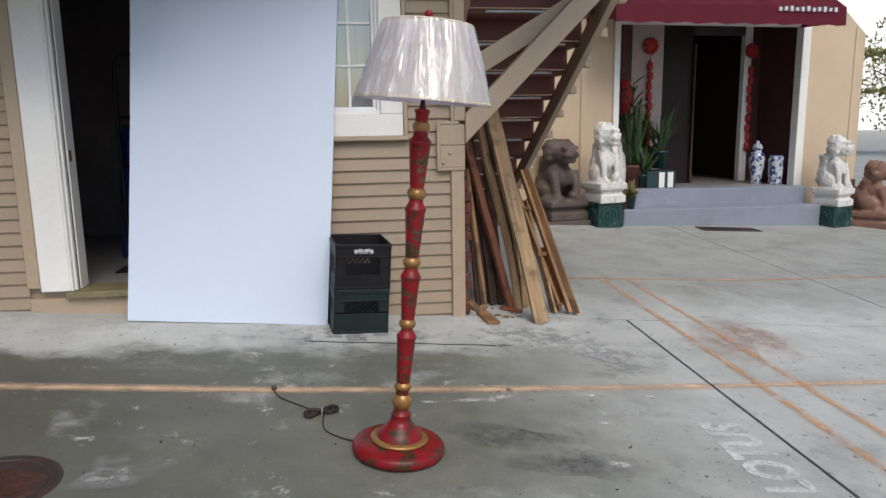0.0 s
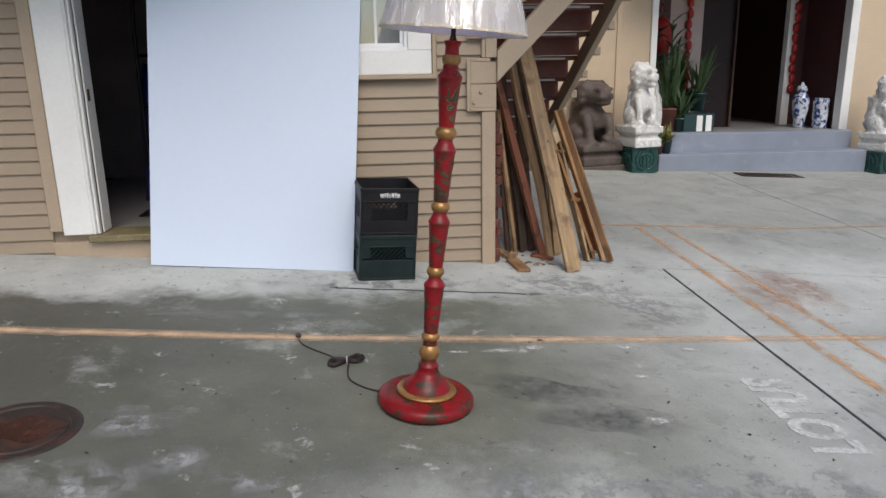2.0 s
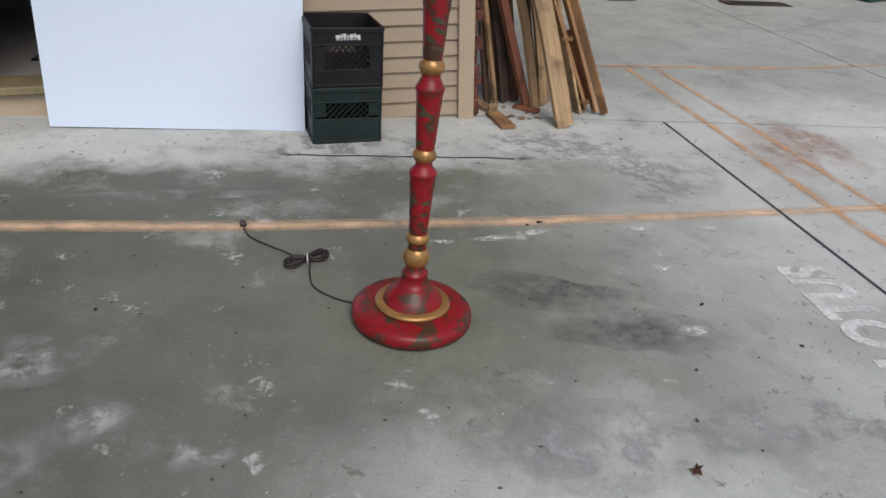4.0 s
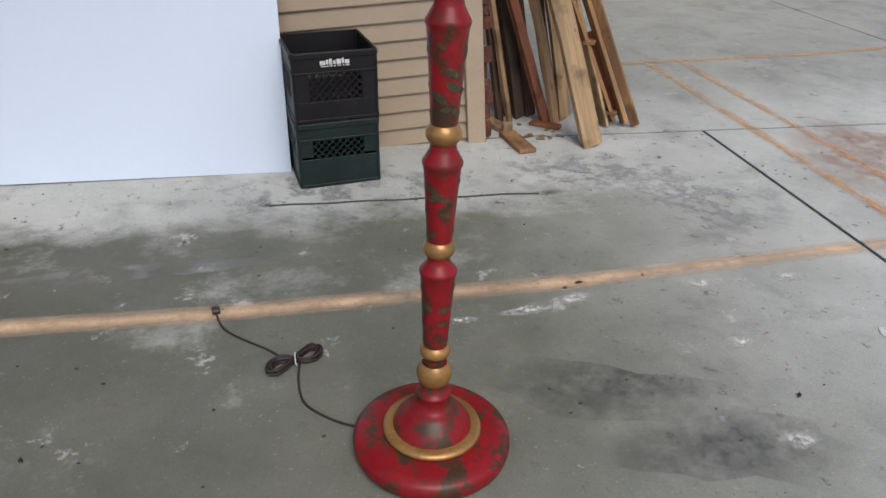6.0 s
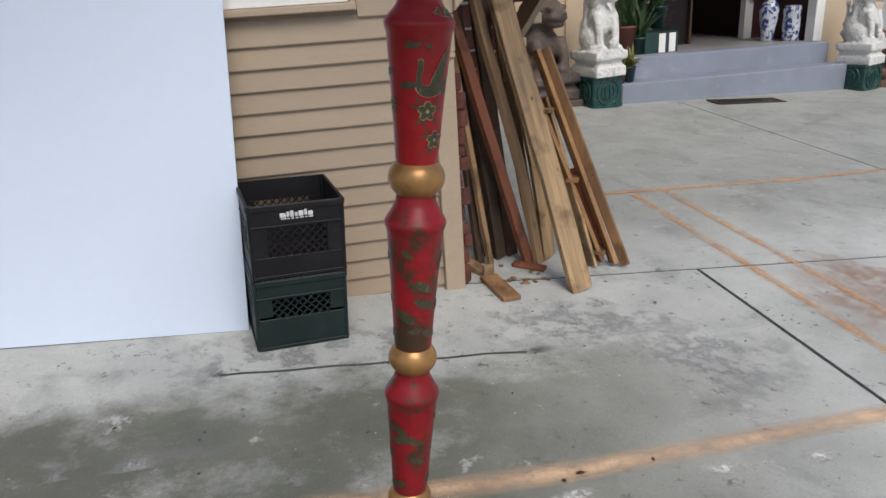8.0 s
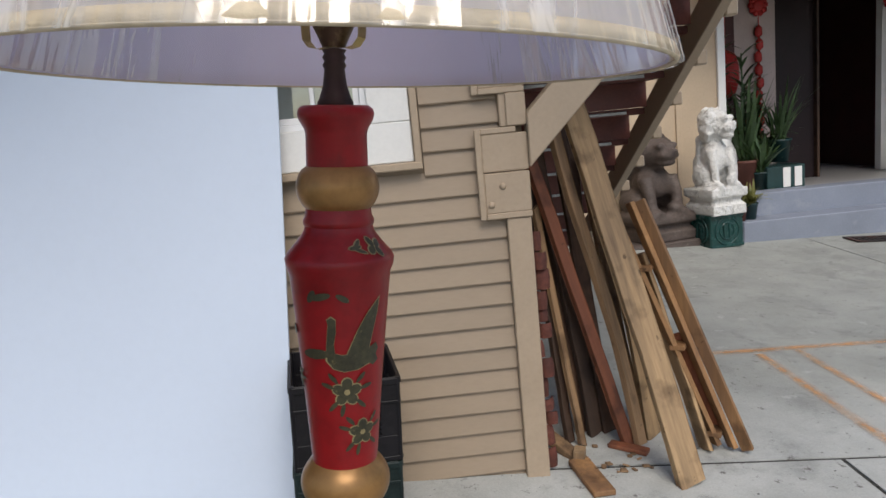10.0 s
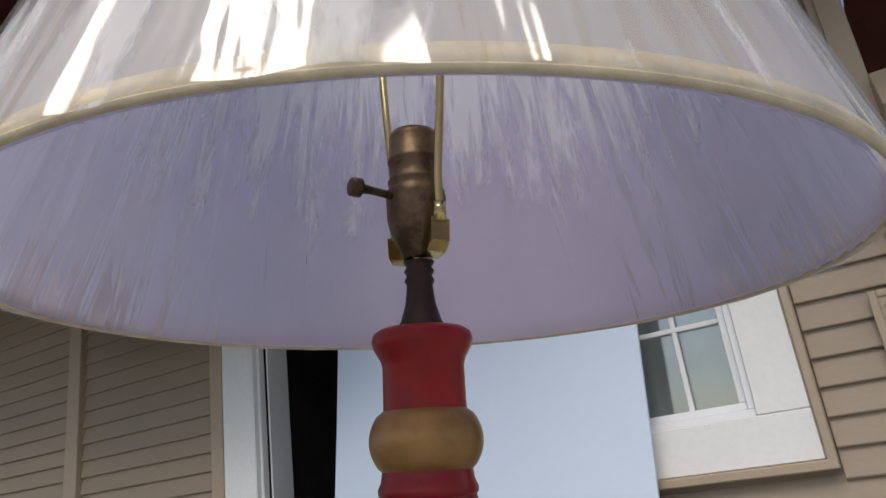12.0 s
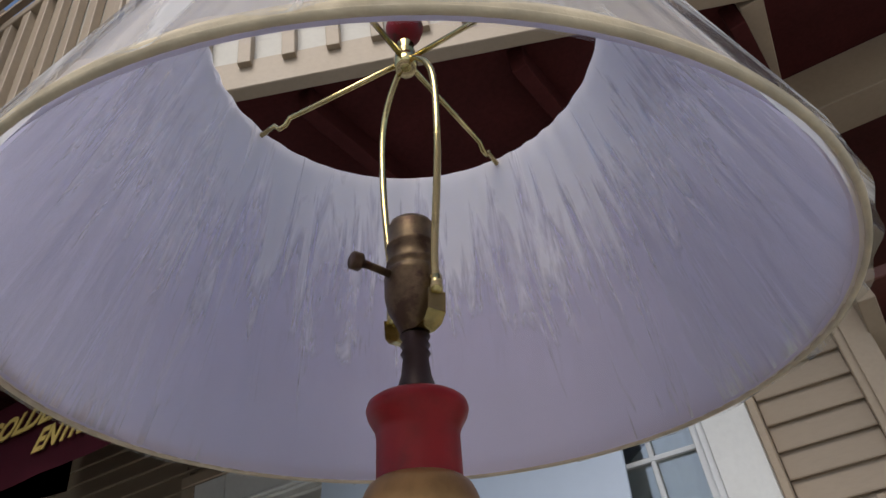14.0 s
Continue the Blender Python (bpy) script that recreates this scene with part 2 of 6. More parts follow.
M["black_plastic"] = material("black_crate_plastic", (0.010, 0.009, 0.011), 0.45, var=0.25, scale=8, fine=60, bump=0.15, stain=(0.028, 0.026, 0.026), stain_scale=6, stain_at=(0.58, 0.8), spec=0.3)
M["green_plastic"] = material("dark_green_crate_plastic", (0.011, 0.021, 0.020), 0.47, var=0.25, scale=8, fine=60, bump=0.15, stain=(0.03, 0.037, 0.035), stain_scale=6, stain_at=(0.58, 0.8), spec=0.3)
M["print"] = material("worn_white_print", (0.6, 0.6, 0.6), 0.6, var=0.2, scale=60, bump=0.05)
M["wood_light"] = wood("weathered_pale_plank", (0.43, 0.285, 0.15), (0.13, 0.085, 0.05))
M["wood_grey"] = wood("grey_weathered_plank", (0.27, 0.165, 0.085), (0.07, 0.045, 0.03))
M["wood_red"] = wood("red_brown_stained_plank", (0.25, 0.085, 0.038), (0.12, 0.042, 0.024))
M["wood_dark"] = wood("dark_old_plank", (0.10, 0.052, 0.03), (0.035, 0.022, 0.016))
M["wood_orange"] = wood("orange_brown_plank", (0.32, 0.17, 0.07), (0.16, 0.085, 0.045))
M["tread"] = material("red_brown_stair_paint", (0.13, 0.034, 0.024), 0.5, var=0.2, scale=5, bump=0.2)
M["nosing"] = material("grey_metal_nosing", (0.35, 0.35, 0.35), 0.4, 0.6, var=0.2, scale=12, bump=0.2)
M["stone_white"] = material("white_marble", (0.74, 0.73, 0.70), 0.6, var=0.06, scale=8, bump=1.0, bump_scale=34, stain=(0.40, 0.39, 0.37), stain_scale=16, stain_at=(0.54, 0.7), depth=0.03)
M["stone_dark"] = material("dark_brown_cast_stone", (0.095, 0.072, 0.062), 0.7, var=0.25, scale=8, bump=0.6, bump_scale=50, stain=(0.17, 0.14, 0.12), stain_scale=10, stain_at=(0.58, 0.75), depth=0.01)
M["stone_rust"] = material("rust_brown_cast_stone", (0.21, 0.11, 0.08), 0.75, var=0.25, scale=8, bump=0.6, bump_scale=50, stain=(0.35, 0.28, 0.23), stain_scale=8, stain_at=(0.6, 0.75), depth=0.01)
M["green_glaze"] = material("dark_green_glaze", (0.012, 0.055, 0.050), 0.25, var=0.2, scale=12, bump=0.15)
M["terracotta"] = material("terracotta_tile", (0.11, 0.033, 0.022), 0.8, var=0.3, scale=20, bump=0.5, per_object=0.25)
M["porcelain"] = material("blue_white_porcelain", (0.55, 0.58, 0.62), 0.15, var=0.05, scale=10, bump=0.03, stain=(0.03, 0.06, 0.20), stain_scale=14, stain_at=(0.50, 0.54))
M["red_paper"] = material("red_paper_ornament", (0.42, 0.022, 0.018), 0.55, var=0.15, scale=30, bump=0.3)
M["leaf"] = material("green_leaf", (0.055, 0.10, 0.035), 0.45, var=0.3, scale=14, bump=0.2)
M["leaf_yellow"] = material("yellow_green_leaf", (0.20, 0.20, 0.05), 0.5, var=0.3, scale=14, bump=0.2)
M["pot_green"] = material("dark_green_pot_glaze", (0.018, 0.05, 0.05), 0.3, var=0.2, bump=0.1)
M["pot_red"] = material("red_brown_clay_pot", (0.14, 0.05, 0.035), 0.65, var=0.2, bump=0.2)
M["iron"] = material("rusted_cast_iron", (0.045, 0.034, 0.030), 0.55, 0.3, var=0.3, scale=14, bump=0.6, bump_scale=60, stain=(0.09, 0.035, 0.022), stain_scale=6, stain_at=(0.5, 0.65))
M["rust_patch"] = material("wet_rust", (0.050, 0.015, 0.011), 0.25, var=0.35, scale=20, bump=0.3)
M["dead_leaf"] = material("dry_brown_leaf", (0.11, 0.045, 0.025), 0.7, var=0.3, scale=60, bump=0.3)
M["paper_scrap"] = material("pale_scrap", (0.62, 0.60, 0.56), 0.8, var=0.1, scale=40)
M["blue_cloth"] = material("dark_blue_cover", (0.03, 0.06, 0.30), 0.6, var=0.3, scale=5, bump=0.3)
M["black_metal"] = material("black_painted_steel", (0.012, 0.012, 0.014), 0.4, 0.4, var=0.2, bump=0.05)
M["threshold"] = material("worn_olive_threshold", (0.20, 0.165, 0.085), 0.6, var=0.25, scale=10, bump=0.3)
M["joint"] = material("dark_joint_filler", (0.05, 0.047, 0.043), 0.9, var=0.25, scale=20, bump=0.5, coords="World")


def glass_material(name, tint=(0.9, 0.95, 0.95), rough=0.02):
    mt = bpy.data.materials.new(name)
    mt.use_nodes = True
    n, l = mt.node_tree.nodes, mt.node_tree.links
    n.remove(n["Principled BSDF"])
    g, t, mx, fr = n.new("ShaderNodeBsdfGlossy"), n.new("ShaderNodeBsdfTransparent"), n.new("ShaderNodeMixShader"), n.new("ShaderNodeFresnel")
    g.inputs["Roughness"].default_value = rough
    t.inputs[0].default_value = (*tint, 1)
    fr.inputs[0].default_value = 2.7
    l.new(fr.outputs[0], mx.inputs[0])
    l.new(t.outputs[0], mx.inputs[1])
    l.new(g.outputs[0], mx.inputs[2])
    l.new(mx.outputs[0], n["Material Output"].inputs[0])
    return mt


M["glass"] = glass_material("window_glass")


def film_material(name, gloss=0.2, most=1.0, rough=0.16, sheen=0.6, low=-0.14, high=0.10, crease=0.6, freq=20, edge=0.64):
    """Thin crinkled clear plastic with drawn folds along the slope of the shade."""
    mt = bpy.data.materials.new(name)
    mt.use_nodes = True
    n, l = mt.node_tree.nodes, mt.node_tree.links
    n.remove(n["Principled BSDF"])
    tc, mp = n.new("ShaderNodeTexCoord"), n.new("ShaderNodeMapping")
    mp.inputs["Scale"].default_value = (1, 1, 0.18)
    l.new(tc.outputs["Object"], mp.inputs[0])
    w, w2 = n.new("ShaderNodeTexNoise"), n.new("ShaderNodeTexNoise")
    w.inputs["Scale"].default_value, w.inputs["Detail"].default_value, w.inputs["Distortion"].default_value = freq * 0.7, 3, 0.5
    w2.inputs["Scale"].default_value, w2.inputs["Detail"].default_value = 5, 2
    ad = n.new("ShaderNodeMath")
    ad.operation = "MULTIPLY_ADD"
    ad.inputs[1].default_value = 0.8
    l.new(w2.outputs[0], ad.inputs[0])
    l.new(w.outputs[0], ad.inputs[2])
    b = n.new("ShaderNodeBump")
    b.inputs["Strength"].default_value, b.inputs["Distance"].default_value = crease, 0.02
    l.new(ad.outputs[0], b.inputs["Height"])
    g, t, mx = n.new("ShaderNodeBsdfGlossy"), n.new("ShaderNodeBsdfTransparent"), n.new("ShaderNodeMixShader")
    g.inputs["Roughness"].default_value = rough
    l.new(b.outputs[0], g.inputs["Normal"])
    lw = n.new("ShaderNodeFresnel")
    lw.inputs[0].default_value = 1.5
    l.new(b.outputs[0], lw.inputs["Normal"])
    mr = n.new("ShaderNodeMapRange")
    mr.inputs[3].default_value, mr.inputs[4].default_value = gloss, most
    l.new(lw.outputs[0], mr.inputs[0])
    l.new(mr.outputs[0], mx.inputs[0])
    l.new(t.outputs[0], mx.inputs[1])
    l.new(g.outputs[0], mx.inputs[2])
    # glints and sheen along the creases painted as diffuse white, denser towards the top
    pol, flat, cmb = n.new("ShaderNodeVectorMath"), n.new("ShaderNodeVectorMath"), n.new("ShaderNodeVectorMath")
    flat.operation, flat.inputs[1].default_value = "MULTIPLY", (1, 1, 0)
    pol.operation = "NORMALIZE"
    cmb.operation, cmb.inputs[1].default_value = "MULTIPLY_ADD", (0, 0, 0.7)
    l.new(tc.outputs["Object"], flat.inputs[0])
    l.new(flat.outputs[0], pol.inputs[0])
    l.new(tc.outputs["Object"], cmb.inputs[0])
    l.new(pol.outputs[0], cmb.inputs[2])
    l.new(cmb.outputs[0], w.inputs["Vector"])
    l.new(cmb.outputs[0], w2.inputs["Vector"])
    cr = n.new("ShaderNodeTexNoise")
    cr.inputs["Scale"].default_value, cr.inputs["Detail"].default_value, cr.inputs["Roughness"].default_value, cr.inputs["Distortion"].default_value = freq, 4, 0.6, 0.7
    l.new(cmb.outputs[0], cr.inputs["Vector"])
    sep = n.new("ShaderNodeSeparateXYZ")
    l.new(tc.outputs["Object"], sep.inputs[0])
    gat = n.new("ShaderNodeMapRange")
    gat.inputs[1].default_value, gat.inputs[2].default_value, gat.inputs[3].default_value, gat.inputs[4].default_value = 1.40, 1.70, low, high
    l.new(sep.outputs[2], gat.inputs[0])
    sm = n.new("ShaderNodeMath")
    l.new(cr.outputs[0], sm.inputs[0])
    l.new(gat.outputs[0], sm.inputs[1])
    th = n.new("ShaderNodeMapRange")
    th.inputs[1].default_value, th.inputs[2].default_value, th.inputs[4].default_value = 0.50, edge, sheen
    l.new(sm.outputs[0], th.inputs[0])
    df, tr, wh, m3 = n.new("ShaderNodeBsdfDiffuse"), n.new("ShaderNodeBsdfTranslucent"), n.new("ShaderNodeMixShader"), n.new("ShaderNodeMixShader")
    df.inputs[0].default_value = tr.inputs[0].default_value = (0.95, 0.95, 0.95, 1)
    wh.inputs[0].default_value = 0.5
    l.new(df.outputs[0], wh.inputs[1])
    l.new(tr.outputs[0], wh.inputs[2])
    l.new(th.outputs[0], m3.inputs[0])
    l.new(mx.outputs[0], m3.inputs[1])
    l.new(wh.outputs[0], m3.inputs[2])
    l.new(m3.outputs[0], n["Material Output"].inputs[0])
    return mt


# both films carry painted white glare; the inner one most near the top
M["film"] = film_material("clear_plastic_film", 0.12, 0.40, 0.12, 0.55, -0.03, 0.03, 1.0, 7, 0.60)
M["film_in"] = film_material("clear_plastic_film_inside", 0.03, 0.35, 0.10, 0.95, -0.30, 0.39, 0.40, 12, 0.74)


def cloth_material(name, color, through_color, share):
    """Lamp cloth that lets light through."""
    mt = bpy.data.materials.new(name)
    mt.use_nodes = True
    n, l = mt.node_tree.nodes, mt.node_tree.links
    n.remove(n["Principled BSDF"])
    d, t, mx = n.new("ShaderNodeBsdfDiffuse"), n.new("ShaderNodeBsdfTranslucent"), n.new("ShaderNodeMixShader")
    tc, no = n.new("ShaderNodeTexCoord"), n.new("ShaderNodeTexNoise")
    mp = n.new("ShaderNodeMapping")
    mp.inputs["Scale"].default_value = (1, 1, 0.1)
    l.new(tc.outputs["Object"], mp.inputs[0])
    l.new(mp.outputs[0], no.inputs["Vector"])
    no.inputs["Scale"].default_value, no.inputs["Detail"].default_value = 40, 4
    r = n.new("ShaderNodeValToRGB")
    r.color_ramp.elements[0].position, r.color_ramp.elements[0].color = 0.3, (*[c * 0.88 for c in color], 1)
    r.color_ramp.elements[1].position, r.color_ramp.elements[1].color = 0.7, (*color, 1)
    l.new(no.outputs[0], r.inputs[0])
    l.new(r.outputs[0], d.inputs[0])
    t.inputs[0].default_value = (*through_color, 1)
    mx.inputs[0].default_value = share
    l.new(d.outputs[0], mx.inputs[1])
    l.new(t.outputs[0], mx.inputs[2])
    l.new(mx.outputs[0], n["Material Output"].inputs[0])
    return mt


M["shade_cloth"] = cloth_material("cream_shade_cloth", (0.97, 0.87, 0.68), (0.96, 0.965, 1.0), 0.53)
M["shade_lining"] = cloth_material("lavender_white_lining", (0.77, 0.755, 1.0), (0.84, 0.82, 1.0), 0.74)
M["shade_band"] = material("cream_shade_trim", (0.68, 0.57, 0.40), 0.7, var=0.12, scale=30, bump=0.3)


def concrete_material():
    """Old yard concrete: pale cement, grey-green damp, dark blotches, light specks."""
    mt = bpy.data.materials.new("old_yard_concrete")
    mt.use_nodes = True
    n, l = mt.node_tree.nodes, mt.node_tree.links
    bsdf = n["Principled BSDF"]
    geo = n.new("ShaderNodeNewGeometry")

    def nz(scale, detail=6, rg=0.6, dist=0.0, off=0.0):
        t = n.new("ShaderNodeTexNoise")
        mp = n.new("ShaderNodeMapping")
        mp.inputs["Location"].default_value = (off, off * 0.7, 0)
        l.new(geo.outputs["Position"], mp.inputs[0])
        l.new(mp.outputs[0], t.inputs["Vector"])
        t.inputs["Scale"].default_value, t.inputs["Detail"].default_value = scale, detail
        t.inputs["Roughness"].default_value, t.inputs["Distortion"].default_value = rg, dist
        return t.outputs[0]

    def ramp(f, *stops):
        r = n.new("ShaderNodeValToRGB")
        while len(r.color_ramp.elements) < len(stops):
            r.color_ramp.elements.new(0.5)
        for e, (p, c) in zip(r.color_ramp.elements, stops):
            e.position, e.color = p, (*(c if isinstance(c, tuple) else (c, c, c)), 1)
        l.new(f, r.inputs[0])
        return r.outputs[0]

    def blend(fac, a, b, mode="MIX"):
        m = n.new("ShaderNodeMix")
        m.data_type, m.blend_type = "RGBA", mode
        if isinstance(fac, float):
            m.inputs[0].default_value = fac
        else:
            l.new(fac, m.inputs[0])
        for s, v in ((6, a), (7, b)):
            if isinstance(v, tuple):
                m.inputs[s].default_value = (*v, 1)
            else:
                l.new(v, m.inputs[s])
        return m.outputs[2]

    pale = ramp(nz(2.2, 8, 0.65), (0.3, (0.38, 0.39, 0.375)), (0.7, (0.58, 0.59, 0.565)))
    damp = ramp(nz(3.5, 8, 0.7, 0.3, 9.0), (0.3, (0.110, 0.116, 0.091)), (0.7, (0.186, 0.191, 0.152)))
    # worn zone of pale cement by the wall, damp in the middle of the yard
    sep = n.new("ShaderNodeSeparateXYZ")
    l.new(geo.outputs["Position"], sep.inputs[0])
    wob = n.new("ShaderNodeMath")
    wob.operation = "MULTIPLY_ADD"
    wob.inputs[1].default_value = 1.5
    l.new(nz(1.6, 8, 0.7, 0.15, 3.0), wob.inputs[0])
    l.new(sep.outputs[1], wob.inputs[2])
    wob3, edge_ = n.new("ShaderNodeMath"), n.new("ShaderNodeMapRange")
    wob3.operation = "MULTIPLY_ADD"
    wob3.inputs[1].default_value = 0.85
    l.new(nz(2.2, 8, 0.7, 0.15, 3.0), wob3.inputs[0])
    l.new(sep.outputs[1], wob3.inputs[2])
    edge_.inputs[1].default_value, edge_.inputs[2].default_value = -0.38, -0.18
    l.new(wob3.outputs[0], edge_.inputs[0])
    band = edge_.outputs[0]
    near = n.new("ShaderNodeMapRange")
    near.inputs[1].default_value, near.inputs[2].default_value = -1.4, -2.0
    near.inputs[4].default_value = 0.85
    l.new(wob.outputs[0], near.inputs[0])
    # the worn foreground gives way to damp concrete towards the manhole
    wob2 = n.new("ShaderNodeMath")
    wob2.operation = "MULTIPLY_ADD"
    wob2.inputs[1].default_value = 1.2
    l.new(nz(1.3, 5, 0.6, 0.5, 13.0), wob2.inputs[0])
    l.new(sep.outputs[0], wob2.inputs[2])
    side, both_near = n.new("ShaderNodeMapRange"), n.new("ShaderNodeMath")
    side.inputs[1].default_value, side.inputs[2].default_value = -0.9, 0.2
    l.new(wob2.outputs[0], side.inputs[0])
    both_near.operation = "MULTIPLY"
    l.new(near.outputs[0], both_near.inputs[0])
    l.new(side.outputs[0], both_near.inputs[1])
    mx = n.new("ShaderNodeMath")
    mx.operation = "MAXIMUM"
    l.new(band, mx.inputs[0])
    l.new(both_near.outputs[0], mx.inputs[1])
    east = n.new("ShaderNodeMapRange")
    east.inputs[1].default_value, east.inputs[2].default_value, east.inputs[4].default_value = 0.3, 1.7, 0.95
    l.new(wob2.outputs[0], east.inputs[0])
    back, both = n.new("ShaderNodeMapRange"), n.new("ShaderNodeMath")
    back.inputs[1].default_value, back.inputs[2].default_value, back.inputs[3].default_value, back.inputs[4].default_value = 0.9, 1.7, 1.0, 0.58
    l.new(wob.outputs[0], back.inputs[0])
    both.operation = "MULTIPLY"
    l.new(back.outputs[0], both.inputs[1])
    mx2 = n.new("ShaderNodeMath")
    mx2.operation = "MAXIMUM"
    l.new(mx.outputs[0], mx2.inputs[0])
    l.new(east.outputs[0], mx2.inputs[1])
    l.new(mx2.outputs[0], both.inputs[0])
    mx = both
    patch = ramp(nz(2.4, 9, 0.72, 0.15, 21.0), (0.55, 0.0), (0.66, 0.42))
    pt = n.new("ShaderNodeMath")
    pt.operation = "MULTIPLY"
    l.new(mx.outputs[0], pt.inputs[0])
    pt.inputs[1].default_value = 0.88
    west = n.new("ShaderNodeMapRange")
    west.inputs[1].default_value, west.inputs[2].default_value, west.inputs[3].default_value, west.inputs[4].default_value = -1.2, -0.2, 0.95, 1.0
    l.new(wob2.outputs[0], west.inputs[0])
    pw = n.new("ShaderNodeMath")
    pw.operation = "MULTIPLY"
    l.new(pt.outputs[0], pw.inputs[0])
    l.new(west.outputs[0], pw.inputs[1])
    pt = pw
    zone = n.new("ShaderNodeMath")
    zone.operation = "MAXIMUM"
    l.new(pt.outputs[0], zone.inputs[0])
    l.new(patch, zone.inputs[1])
    inv = n.new("ShaderNodeMapRange")
    inv.inputs[1].default_value, inv.inputs[2].default_value, inv.inputs[3].default_value, inv.inputs[4].default_value = -1.6, 0.1, 0.72, 0.0
    l.new(wob2.outputs[0], inv.inputs[0])
    damp = blend(inv.outputs[0], damp, (0.066, 0.064, 0.054))
    col = blend(zone.outputs[0], damp, pale)
    col = blend(ramp(nz(2.6, 8, 0.7, 0.4, 40.0), (0.53, 0.0), (0.70, 0.5)), col, (0.13, 0.135, 0.125))
    col = blend(ramp(nz(7, 6, 0.7, 0.2, 60.0), (0.62, 0.0), (0.68, 0.8)), col, (0.46, 0.455, 0.44))
    col = blend(ramp(nz(16, 6, 0.72, 0, 80.0), (0.61, 0.0), (0.67, 0.85)), col, (0.12, 0.112, 0.10))
    col = blend(ramp(nz(38, 4, 0.7, 0, 120.0), (0.66, 0.0), (0.70, 0.8)), col, (0.10, 0.095, 0.085))
    col = blend(ramp(nz(95, 2, 0.5), (0.69, 0.0), (0.74, 0.3)), col, (0.48, 0.48, 0.46))
    col = blend(1.0, col, ramp(nz(140, 3, 0.7), (0.25, 0.84), (0.7, 1.07)), "MULTIPLY")
    l.new(col, bsdf.inputs["Base Color"])
    l.new(ramp(zone.outputs[0], (0.0, 0.62), (1.0, 0.85)), bsdf.inputs["Roughness"])
    b = n.new("ShaderNodeBump")
    b.inputs["Strength"].default_value, b.inputs["Distance"].default_value = 0.5, 0.004
    l.new(nz(120, 4, 0.7), b.inputs["Height"])
    l.new(b.outputs[0], bsdf.inputs["Normal"])
    return mt


M["concrete"] = concrete_material()


def worn_paint(name, color, low=0.42, high=0.56, scale=26.0, fade="", least=0.0, most=1.0):
    """Road paint worn through to the concrete in flecks."""
    mt = material(name, color, 0.8, var=0.2, scale=9, fine=90, bump=0.2, coords="World")
    n, l = mt.node_tree.nodes, mt.node_tree.links
    geo = n.new("ShaderNodeNewGeometry")
    t = n.new("ShaderNodeTexNoise")
    t.inputs["Scale"].default_value, t.inputs["Detail"].default_value, t.inputs["Roughness"].default_value = scale, 6, 0.7
    l.new(geo.outputs["Position"], t.inputs["Vector"])
    r = n.new("ShaderNodeMapRange")
    r.inputs[1].default_value, r.inputs[2].default_value = low, high
    l.new(t.outputs[0], r.inputs[0])
    r.inputs[3].default_value, r.inputs[4].default_value = least, most
    fac = r.outputs[0]
    gen = n.new("ShaderNodeTexCoord")
    if fade == "round":
        sub, ln, fo = n.new("ShaderNodeVectorMath"), n.new("ShaderNodeVectorMath"), n.new("ShaderNodeMapRange")
        flat = n.new("ShaderNodeVectorMath")
        flat.operation, flat.inputs[1].default_value = "MULTIPLY", (1, 1, 0)
        sub.operation, sub.inputs[1].default_value, ln.operation = "SUBTRACT", (0.5, 0.5, 0), "LENGTH"
        l.new(gen.outputs["Generated"], flat.inputs[0])
        l.new(flat.outputs[0], sub.inputs[0])
        l.new(sub.outputs[0], ln.inputs[0])
        fo.inputs[1].default_value, fo.inputs[2].default_value = 0.5, 0.12
        l.new(ln.outputs["Value"], fo.inputs[0])
        mu = n.new("ShaderNodeMath")
        mu.operation = "MULTIPLY"
        l.new(fac, mu.inputs[0])
        l.new(fo.outputs[0], mu.inputs[1])
        fac = mu.outputs[0]
    if fade == "band":
        # soft overspray at both edges, by the strip's own coordinate across it
        sx, ab, fo = n.new("ShaderNodeSeparateXYZ"), n.new("ShaderNodeMath"), n.new("ShaderNodeMapRange")
        l.new(gen.outputs["UV"], sx.inputs[0])
        sb = n.new("ShaderNodeMath")
        sb.operation, sb.inputs[1].default_value, ab.operation = "SUBTRACT", 0.5, "ABSOLUTE"
        l.new(sx.outputs[0], sb.inputs[0])
        l.new(sb.outputs[0], ab.inputs[0])
        fo.inputs[1].default_value, fo.inputs[2].default_value = 0.5, 0.05
        l.new(ab.outputs[0], fo.inputs[0])
        mu = n.new("ShaderNodeMath")
        mu.operation = "MULTIPLY"
        l.new(fac, mu.inputs[0])
        l.new(fo.outputs[0], mu.inputs[1])
        fac = mu.outputs[0]
    l.new(fac, n["Principled BSDF"].inputs["Alpha"])
    return mt


M["orange_line"] = worn_paint("worn_orange_line_paint", (0.70, 0.48, 0.31), 0.28, 0.66, 5, "band", 0.35, 0.92)
M["orange_faint"] = worn_paint("faded_orange_line_paint", (0.66, 0.35, 0.15), 0.32, 0.66, 7, "band", 0.08, 0.85)
M["white_line"] = worn_paint("worn_white_ground_paint", (0.72, 0.72, 0.70), 0.32, 0.62, 40, "", 0.28, 0.66)
M["stain_dark"] = worn_paint("dark_ground_stain", (0.085, 0.085, 0.087), 0.3, 0.65, 14, "round", 0.0, 0.6)
M["stain_rust"] = worn_paint("rust_ground_stain", (0.36, 0.15, 0.07), 0.36, 0.58, 9, "round", 0.0, 0.42)
M["splash"] = worn_paint("dried_plaster_splash", (0.62, 0.61, 0.58), 0.40, 0.58, 55, "round", 0.0, 1.0)
